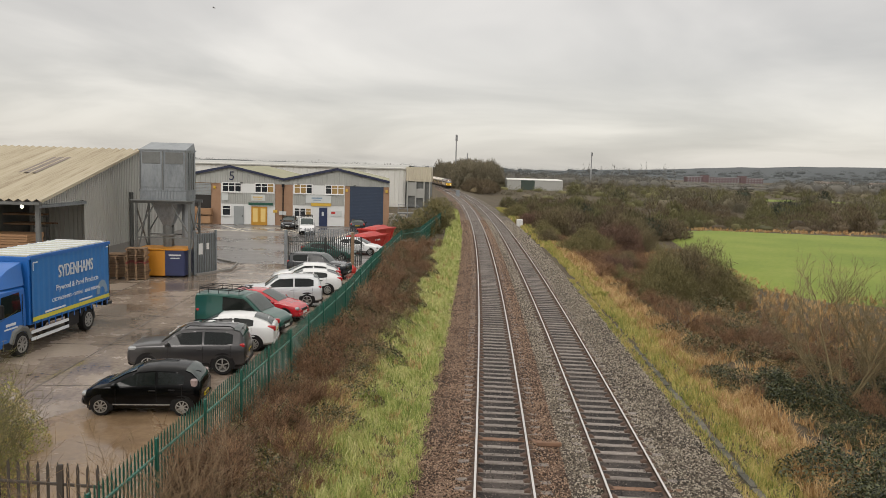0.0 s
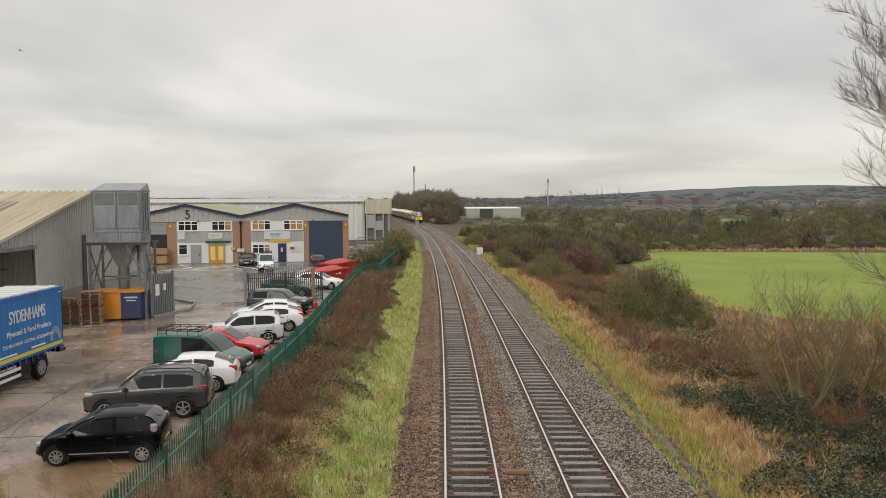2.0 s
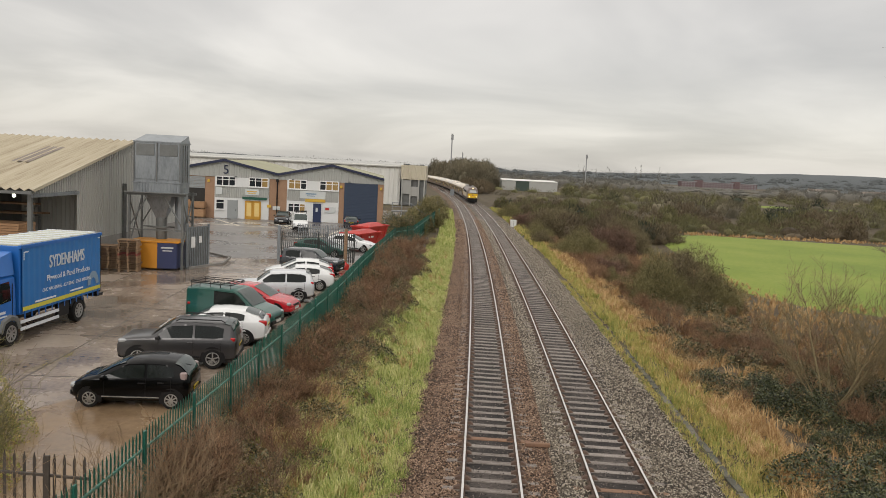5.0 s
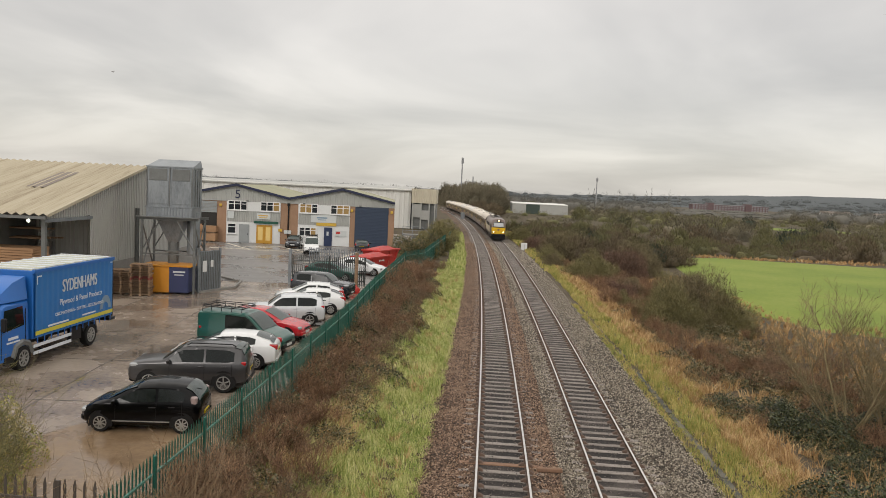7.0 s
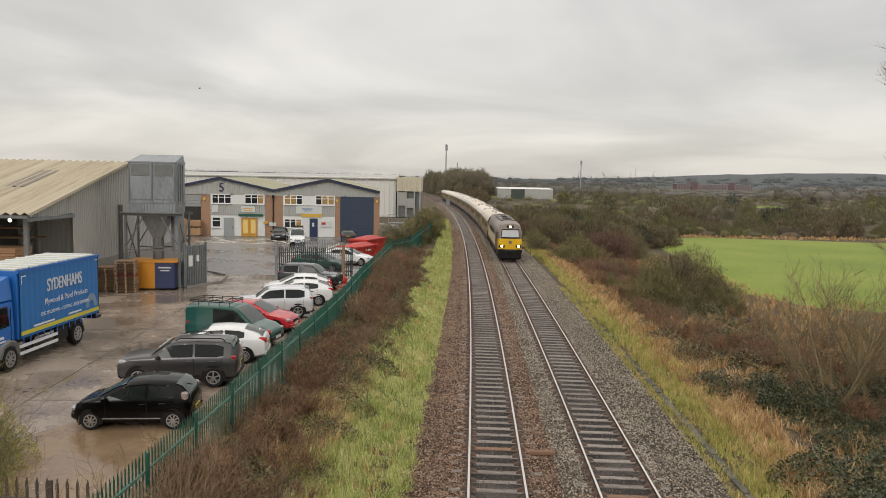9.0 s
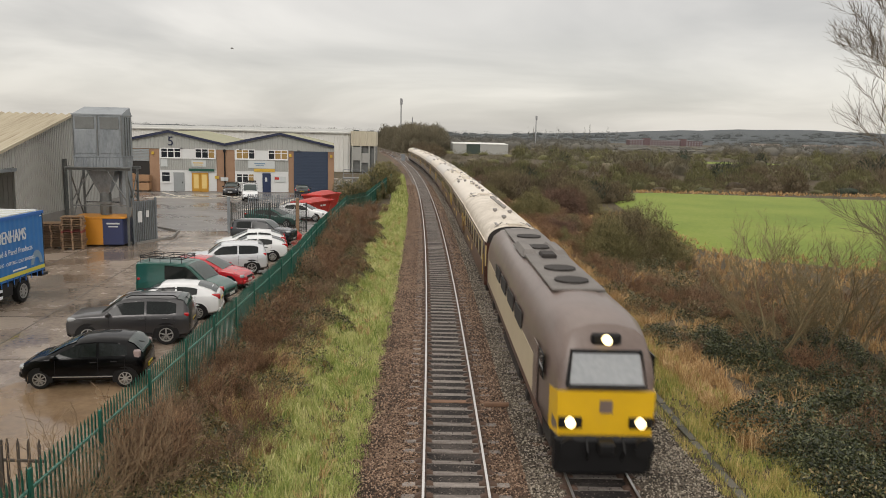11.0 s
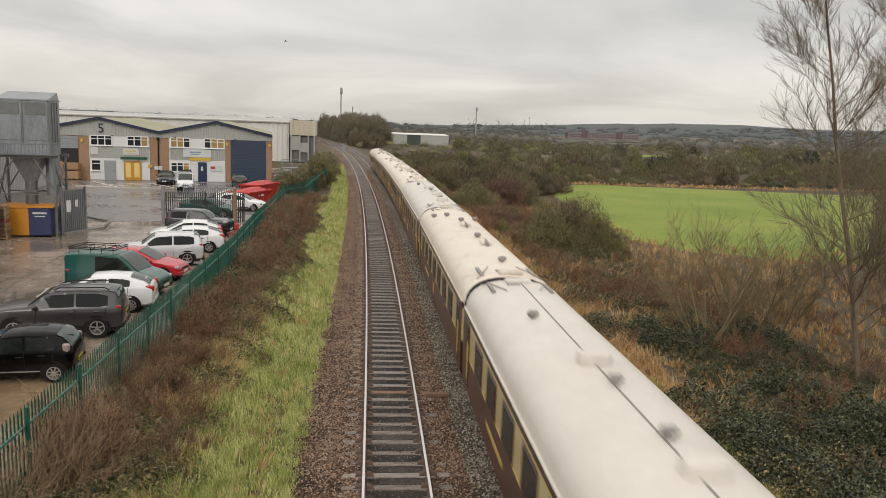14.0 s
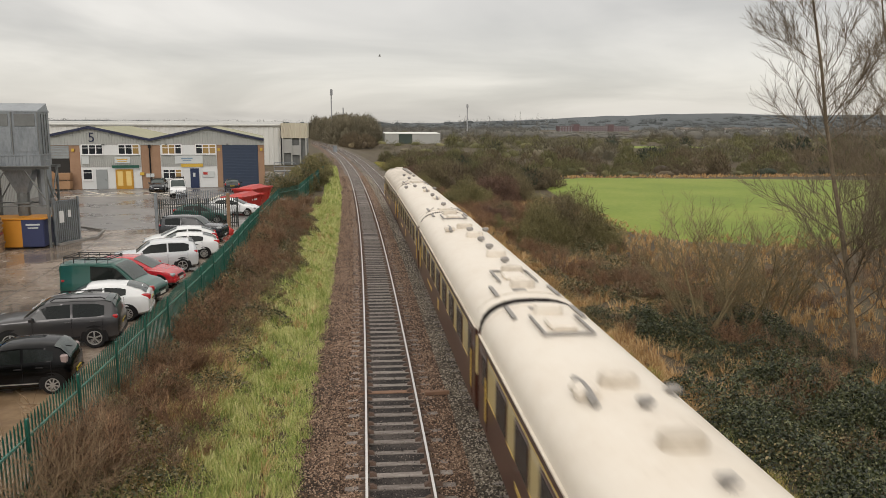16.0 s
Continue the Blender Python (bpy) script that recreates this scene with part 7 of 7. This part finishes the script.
    # near left corner: willow scrub before the camera
    near = [bush_mesh("willow_scrub", 160 + i, 1.3, 2.1, 11, M["twig_tan"], 2, 0.006, (1, 2), 0.0025) for i in range(3)]
    scatter(near, [(-5.6, 15.0, 0.2, 1.15), (-5.2, 16.3, 0.1, 1.0), (-6.4, 14.2, 0.3, 1.1), (-5.3, 14.2, 0.1, 1.2), (-5.0, 17.6, 0.1, 0.8), (-4.7, 15.2, 0.0, 1.0), (-7.2, 13.6, 0.3, 1.0), (-6.0, 13.2, 0.3, 1.0)], "willow_scrub", "bare arching brown stems at the yard corner", "bush", "near scrub", 12)
    scatter([leaf_mound("hedge_bush", 170, 1.2, 1.2, 2.6, 4200, M["grass_dry"], 0.032), bush_mesh("hedge_bush", 171, 1.2, 2.6, 22, M["twig_olive"], 2, 0.009, (2, 2))], [(-9.8, 16.0, 0.3, 0.9), (-10.5, 16.6, 0.3, 1.0), (-11.6, 17.6, 0.3, 1.1), (-11.0, 18.2, 0.3, 1.0), (-12.2, 19.0, 0.3, 1.1), (-10.2, 15.4, 0.3, 0.9), (-11.2, 16.4, 0.3, 1.15), (-12.0, 17.6, 0.3, 1.2), (-11.4, 19.4, 0.3, 1.0)], "hedge_bush", "sparse yellow-green shrub at the yard edge", "bush", "", 13)


def tree(name, seed, base, height, lean, r, label, depth=4, kids=(4, 6), spread=0.45, start=0.3, shrink=0.5, mat="bark"):
    """A tapered trunk with limbs, and a crown of fine bare twigs."""
    rng = np.random.default_rng(seed)
    ob = thing(name, pose(*base), label, "tree", "bare trees")
    p, d = np.zeros(3), np.array([lean[0], lean[1], 1.0])
    pts = [p]
    n = 9
    for i in range(n):
        d = d / np.linalg.norm(d) + rng.normal(0, 0.035, 3)
        pts.append(pts[-1] + d / np.linalg.norm(d) * height / n)
    part("trunk", Shape().tube([tuple(q) for q in pts], [r * (1 - 0.9 * i / n) + 0.008 for i in range(n + 1)], 8), M[mat], ob, smooth=True)
    lp, ld, ll, lr = [], [], [], []
    for i in range(1, n + 1):
        f = i / n
        if f < start:
            continue
        for _ in range(rng.integers(kids[0], kids[1] + 1)):
            a = rng.uniform(0, 6.28)
            lp.append(pts[i] - (pts[i] - pts[i - 1]) * rng.uniform(0, 1))
            ld.append((math.cos(a), math.sin(a), rng.uniform(0.5, 1.1)))
            ll.append(height * 0.25 * (1.15 - f * 0.7))
            lr.append(r * 0.34 * (1.1 - f))
    out = []
    grow(out, rng, np.array(lp), np.array(ld), np.array(ll), np.array(lr), depth - 2, spread, 0.2, 5, (2, 3), 0.58, 0.2, 0.005)
    part("crown", stems_mesh("crown", out, M[mat]), None, ob, "fine bare twigs")
    return ob


def build_trees():
    tree("alder_tree", 7, (21.6, 27.2, -2.2), 19, (-0.15, 0.02), 0.12, "tall slender bare tree with fine rising twigs", start=0.22, kids=(5, 7))
    tree("alder_tree", 8, (22.9, 27.0, -2.2), 16, (-0.09, 0.0), 0.09, "slim bare sapling beside a taller tree", start=0.22, kids=(4, 6))
    tree("alder_tree", 9, (25.6, 28.0, -2.2), 19, (-0.06, 0.02), 0.13, "tall bare tree at the scrub edge", start=0.22, kids=(5, 7))
    tree("alder_tree", 10, (29.0, 34.0, -2.2), 18, (-0.1, 0.02), 0.13, "tall bare tree behind the scrub", start=0.22, kids=(4, 6))
    for i, (x, y, h) in enumerate(((17.0, 31.5, 6.0), (19.6, 32.6, 6.2), (22.6, 34.5, 5.4))):
        sallow(30 + i, (x, y, ground_z(x - line_x(y), y) - 0.1), h)


def sallow(seed, base, h):
    """A low tree of several stems that part at the ground."""
    rng = np.random.default_rng(seed)
    ob = thing("sallow_tree", pose(*base), "spreading many-stemmed bare sallow above the brambles", "tree", "bare trees")
    out = []
    for k in range(7):
        a = k * 0.9 + rng.uniform(-0.3, 0.3)
        d = np.array([math.cos(a) * 0.5, math.sin(a) * 0.5, 1.0])
        pts = [np.array([0.15 * math.cos(a), 0.15 * math.sin(a), 0.0])]
        for _ in range(6):
            d = d / np.linalg.norm(d) + rng.normal(0, 0.08, 3)
            pts.append(pts[-1] + d * h / 7)
        r = rng.uniform(0.035, 0.06)
        part("stem", Shape().tube([tuple(p) for p in pts], [r * (1 - 0.85 * i / 6) + 0.004 for i in range(7)], 6), M["bark_tan"], ob, smooth=True)
        n = 12
        f = rng.uniform(1.2, 6, n)
        p = np.array([pts[int(q)] + (pts[min(int(q) + 1, 6)] - pts[int(q)]) * (q % 1) for q in f])
        aa = rng.uniform(0, 6.28, n)
        dd = np.stack([np.cos(aa), np.sin(aa), rng.uniform(0.5, 1.2, n)], 1) + d * 0.5
        grow(out, rng, p, dd, h * rng.uniform(0.18, 0.36, n), np.full(n, 0.013), 2, 0.5, 0.15, 4, (1, 2), 0.6, 0.2, 0.004)
    part("crown", stems_mesh("crown", out, M["bark_tan"]), None, ob, "fine bare twigs")


def core_of(rng, seed):
    """A lumpy low dome, unit size, as vertices and triangles."""
    rows, cols = 4, 9
    v = [(0, 0, 1.0)]
    for i in range(1, rows + 1):
        f = i / rows * 1.75
        for j in range(cols):
            a = 2 * math.pi * j / cols
            k = 1 + rng.uniform(-0.18, 0.18)
            v.append((math.sin(min(f, 1.57)) * math.cos(a) * k, math.sin(min(f, 1.57)) * math.sin(a) * k, math.cos(f) * k))
    t = [(0, 1 + j, 1 + (j + 1) % cols) for j in range(cols)]
    for i in range(rows - 1):
        for j in range(cols):
            p, q = 1 + i * cols + j, 1 + i * cols + (j + 1) % cols
            t += [(p, p + cols, q + cols), (p, q + cols, q)]
    return np.array(v), np.array(t)


def wood_cloud(name, trees, mat, label, seed, per=70, twig=1.0, category="woods", body=0.8):
    """Far leafless woods: each crown is a lumpy mass with very many fine twigs standing out of it."""
    rng = np.random.default_rng(seed)
    cores = [core_of(rng, i) for i in range(6)]
    vs, ts, k = [], [], 0
    for x, y, z, w, h in trees:
        o = np.array([x, y, z])
        n = int(per * rng.uniform(0.8, 1.3))
        u = rng.normal(0, 1, (n, 3))
        u[:, 2] = np.abs(u[:, 2]) - 0.2
        u /= np.linalg.norm(u, axis=1)[:, None]
        rad = rng.uniform(0.55, 1.0, n) ** 0.7 * rng.uniform(0.9, 1.1)
        c = u * rad[:, None] * np.array([w, w, h * 0.8]) + np.array([0, 0, h * 0.12])
        d = unit(u * 0.8 + np.array([0, 0, 0.7]) + rng.normal(0, 0.45, (n, 3)))
        s = unit(np.cross(d, rng.normal(0, 1, (n, 3))))
        ln = rng.uniform(0.08, 0.24, n)[:, None] * h * twig
        wd = rng.uniform(0.006, 0.02, n)[:, None] * h * twig
        v = np.stack([o + c - s * wd - d * ln * 0.5, o + c + s * wd - d * ln * 0.5, o + c + d * ln * 0.6], 1).reshape(-1, 3)
        vs.append(v)
        ts.append(np.arange(n * 3).reshape(-1, 3) + k)
        k += n * 3
        if body:
            cv, ct = cores[int(rng.integers(6))]
            vs.append(o + cv * np.array([w, w, h * 0.8]) * body * rng.uniform(0.85, 1.0) + np.array([0, 0, h * 0.1]))
            ts.append(ct + k)
            k += len(cv)
    return tagged(new(name, np_mesh(name, np.concatenate(vs), np.concatenate(ts), mat)), label, category, kind="stuff")


# green strips between the valley woods: middle x, y and half sizes
MEADOWS = ((146, 325, 26, 16), (235, 290, 26, 14), (330, 400, 40, 20))


def build_distance():
    for mx, my, mw, md in MEADOWS:
        tagged(part("meadow", Shape().add([(mx - mw, my - md, -1.5), (mx + mw * 0.9, my - md * 0.8, -1.5), (mx + mw, my + md, -1.5), (mx - mw * 0.8, my + md * 0.9, -1.5)], [(0, 1, 2, 3)]), M["field"]), "green meadow strip between bare woods", "meadow", kind="structure")
    rng = random.Random(77)
    U = rng.uniform
    # scrub belt behind the bank and the field
    belt = [(U(15, 36), U(112, 190), -1.6, U(2.0, 4.0), U(2.0, 4.4)) for _ in range(110)]
    belt += [(U(34, 190), U(139, 160), -1.6, U(2.0, 4.5), U(1.8, 3.4) + (2.0 if U(0, 1) > 0.85 else 0)) for _ in range(130)]
    belt += [(U(34, 210), U(160, 200), -1.6, U(2.5, 4.5), U(3.0, 5.5)) for _ in range(70)]
    belt += [(U(190, 240), U(60, 175), -1.6, U(3, 6), U(3, 6)) for _ in range(40)]
    belt += [(U(70, 190), 44 - U(0, 14), -1.8, U(2, 4), U(3, 6)) for _ in range(40)]
    rng.shuffle(belt)
    wood_cloud("scrub_woods", belt[:190], M["wood_far"], "brown leafless scrub woods beyond the field", 1, 1000, 0.9, body=0.45)
    wood_cloud("scrub_woods", belt[190:370], M["wood_olive"], "olive leafless scrub woods beyond the field", 11, 1000, 0.9, body=0.45)
    green = belt[370:] + [(U(60, 300), U(165, 320), -1.6, U(2.5, 4), U(4, 7)) for _ in range(14)]
    wood_cloud("evergreen_bushes", green, M["evergreen"], "dark evergreen bushes among the bare woods", 12, 900, 0.8, body=0.6)
    mid = [(U(-40, 460), U(185, 480), -1.6, U(3, 6), U(2.4, 5.0) + (2.5 if U(0, 1) > 0.75 else 0)) for _ in range(700)]
    mid = [q for q in mid if q[0] > line_x(min(q[1], 300)) + 14]
    mid = [q for q in mid if not (0.05 < q[0] / q[1] < 0.16 and q[1] < 410 and q[4] > 3.2) and not any(abs(q[0] - mx) < mw and abs(q[1] - my) < md for mx, my, mw, md in MEADOWS)]
    mid = [q[:4] + (min(q[4], 3.4) if 0.29 < q[0] / q[1] < 0.43 and q[1] > 280 else q[4],) for q in mid]
    wood_cloud("scrub_woods", mid[::2], M["wood_mid"], "brown leafless woods across the valley", 2, 520, 0.9, body=0.5)
    wood_cloud("scrub_woods", mid[1::2], M["wood_olive"], "olive-brown leafless woods across the valley", 22, 520, 0.9, body=0.5)
    clump = [(U(-14, 36), U(330, 470), -1.0, U(4, 7), U(11.5, 16)) for _ in range(170)]
    clump = [q for q in clump if line_x(q[1]) + 11 < q[0] < 0.066 * q[1]]
    low = [(U(8, 21), U(300, 350), -1.0, U(3, 5), U(4, 7)) for _ in range(22)]
    wood_cloud("scrub_woods", [q for q in low if q[0] > line_x(q[1]) + 9], M["wood_far"], "brown scrub below the trees at the bend", 33, 900, 0.9, body=0.4)
    wood_cloud("tree_clump", clump, M["wood_clump"], "tall bare trees where the railway bends", 3, 1700, 0.5, body=0.5)
    far = [(U(-200, 900), U(500, 1000), -1.6, U(6, 11), U(6.5, 11.5)) for _ in range(900)]
    far = [q[:4] + (min(q[4], 3.2) if 0.29 < q[0] / q[1] < 0.43 else q[4],) for q in far]
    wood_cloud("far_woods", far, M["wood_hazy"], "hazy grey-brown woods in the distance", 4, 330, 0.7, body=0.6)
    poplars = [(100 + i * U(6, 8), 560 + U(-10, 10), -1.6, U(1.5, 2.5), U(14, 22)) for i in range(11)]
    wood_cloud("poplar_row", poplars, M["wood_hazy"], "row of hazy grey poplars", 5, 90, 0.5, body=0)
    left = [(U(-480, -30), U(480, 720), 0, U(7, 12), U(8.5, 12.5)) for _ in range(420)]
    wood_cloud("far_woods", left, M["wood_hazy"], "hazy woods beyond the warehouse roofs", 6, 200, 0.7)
    # hills, distance haze mixed into their colour
    s = Shape()
    xs = np.linspace(-2600, 3000, 90)
    for y, base in ((1500, 0), (1900, 1), (2400, 2)):
        for x in xs:
            up = 12 + 10 * noise.noise((x * 0.002, base * 3.1, 0)) + (28 * max(0, min(1, (x - 250) / 900))) + 4 * noise.noise((x * 0.02, base, 4))
            s.v.append((x, y, -2 if base == 0 else up * (0.8 if base == 1 else 1.15)))
    n = len(xs)
    s.f = [(i * n + j, i * n + j + 1, (i + 1) * n + j + 1, (i + 1) * n + j) for i in range(2) for j in range(n - 1)]
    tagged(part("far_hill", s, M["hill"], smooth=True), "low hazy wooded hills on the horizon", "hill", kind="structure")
    ridge = []
    for _ in range(700):
        x = U(-1400, 2000)
        y = U(1550, 1900)
        k = (y - 1500) / 400
        up = (12 + 10 * noise.noise((x * 0.002, 3.1, 0)) + (28 * max(0, min(1, (x - 250) / 900)))) * 0.8
        ridge.append((x, y, -2 + (up + 2) * k - 1, U(14, 24), U(8, 15)))
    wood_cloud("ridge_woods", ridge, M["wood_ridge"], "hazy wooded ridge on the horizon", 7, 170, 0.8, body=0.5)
    # brick flats, haze mixed into their colour, and sheds across the valley
    flats = thing("brick_flats", pose(432, 1190, -5.5), "long hazy red brick apartment block", "apartment building")
    part("wall", Shape().box(0, 0, 6, 118, 14, 12), M["red_brick_far"], flats)
    part("roof", Shape().box(0, 0, 12.4, 120, 15, 0.9), M["pole"], flats)
    for x in (-30, 28):
        part("stair_tower", Shape().box(x, -1.5, 7.5, 9, 15, 15), M["red_brick_far"], flats)
    for i in range(26):
        for k in range(4):
            part("window", Shape().box(-56 + i * 4.5, -7.1, 1.8 + k * 2.8, 2.2, 0.3, 1.6), M["pole"], flats)
    for x, w, mat, lab in ((36, 7, "clad", "pale gabled shed across the valley"), (43, 7, "shed_green", "dark green-sided shed across the valley"), (50, 14.5, "clad", "pale long shed across the valley")):
        sh = thing("valley_shed", pose(x + w / 2 - 4, 400, -2), lab, "shed", "valley sheds")
        part("wall", Shape().box(0, 0, 2.8, w, 16, 5.6), M[mat], sh)
        part("roof", Shape().add([(-w / 2, -8.2, 5.6), (w / 2, -8.2, 5.6), (w / 2, 8, 6.2), (-w / 2, 8, 6.2), (-w / 2, -8.2, 5.4), (w / 2, -8.2, 5.4)], [(0, 1, 2, 3), (4, 5, 1, 0)]), M["white_shed"], sh)
    for i in range(24):
        x, y = U(380, 640), U(800, 1000)
        hs = thing("house", pose(x, y, -1.6, 0, 0, U(-30, 30)), "small pale house far across the valley", "house", "far houses")
        part("wall", Shape().box(0, 0, 2.4, U(7, 12), 7, 4.8), M["white_shed" if i % 3 else "red_brick_far"], hs)
        part("roof", Shape().add([(-6, -4, 4.8), (6, -4, 4.8), (6, 4, 4.8), (-6, 4, 4.8), (-5.5, 0, 7.4), (5.5, 0, 7.4)], [(0, 1, 5, 4), (2, 3, 4, 5), (1, 2, 5), (3, 0, 4)]), M["rooflight"], hs)
    # masts
    def mast(x, y, h, r, label):
        ob = thing("radio_mast", pose(x, y, -1), label, "mast", "masts")
        part("pole", Shape().tube([(0, 0, 0), (0, 0, h)], [r, r * 0.7], 8), M["pole"], ob)
        part("antenna_head", Shape().tube([(0, 0, h - 3.0), (0, 0, h)], r * 1.25, 8), M["pole"], ob)
        for k in range(3):
            a = k * 2.1
            part("antenna_panel", Shape().box(r * 1.5 * math.cos(a), r * 1.5 * math.sin(a), h - 1.6, 0.25, 0.25, 2.4), M["pole"], ob)
    mast(5.0, 370, 25.5, 0.38, "grey telephone mast rising over the trees")
    mast(114, 600, 25.0, 0.5, "lattice mast far across the valley")
    mast(10.5, 372, 17, 0.14, "thin pole among the trees")
    cab = thing("relay_cabinet", pose(11.6, 116.5, -0.55), "white lineside equipment cabinet", "cabinet")
    part("case", Shape().box(0, 0, 0.65, 0.9, 0.7, 1.2, cut=0.04), M["frame_white"], cab)
    part("door_gap", Shape().box(0, -0.36, 0.65, 0.02, 0.02, 1.1), M["trim_black"], cab)
    sig = thing("lineside_cabinet", pose(4.0, 232, -0.4), "grey lineside cabinet at the bend", "cabinet")
    part("case", Shape().box(0, 0, 1.1, 1.2, 0.9, 2.2, cut=0.05), M["steel"], sig)


build_verges()
build_scrub()
build_trees()
build_distance()


# ---- tracks, with their sleepers ----
build_track(0.0, "railway track with polished rails on weathered sleepers in brown ballast", (23,))
build_track(FAR_LINE, "railway track with polished rails on weathered sleepers in grey ballast", (18,))
build_trough()
build_offcut()


def motions():
    """Everything that moves: the train down the far line, and the gulls."""
    ft, fy = [f[0] for f in FRONT], [f[1] for f in FRONT]
    times = [f[0] for f in FRONT]
    for ob, back, length in TRAIN:
        walk(ob, [(t, on_line(float(np.interp(t, ft, fy)) + back + length / 2)) for t in times])
    flights = ([(0, -27.1, 25.7), (0.4, -30, 26.2), (0.8, -33.7, 25.9), (1.2, -36.9, 25.6), (4, -60, 25), (16, -150, 24)],
               [(0, -88, 22), (4, -60, 21), (6.6, -42.7, 20.4), (8, -33.5, 19), (9.2, -26.4, 17.8), (13.4, -7.9, 16.9), (15.2, 1.6, 16.5), (16, 6.8, 15.8)])
    for ob, flight, ang in zip(GULLS, flights, (180, 0)):
        walk(ob, [(t, pose(x * 1.6, 144, 8.05 + (z - 8.05) * 1.6, 14 * math.sin(t * 5), 0, ang)) for t, x, z in flight])


motions()
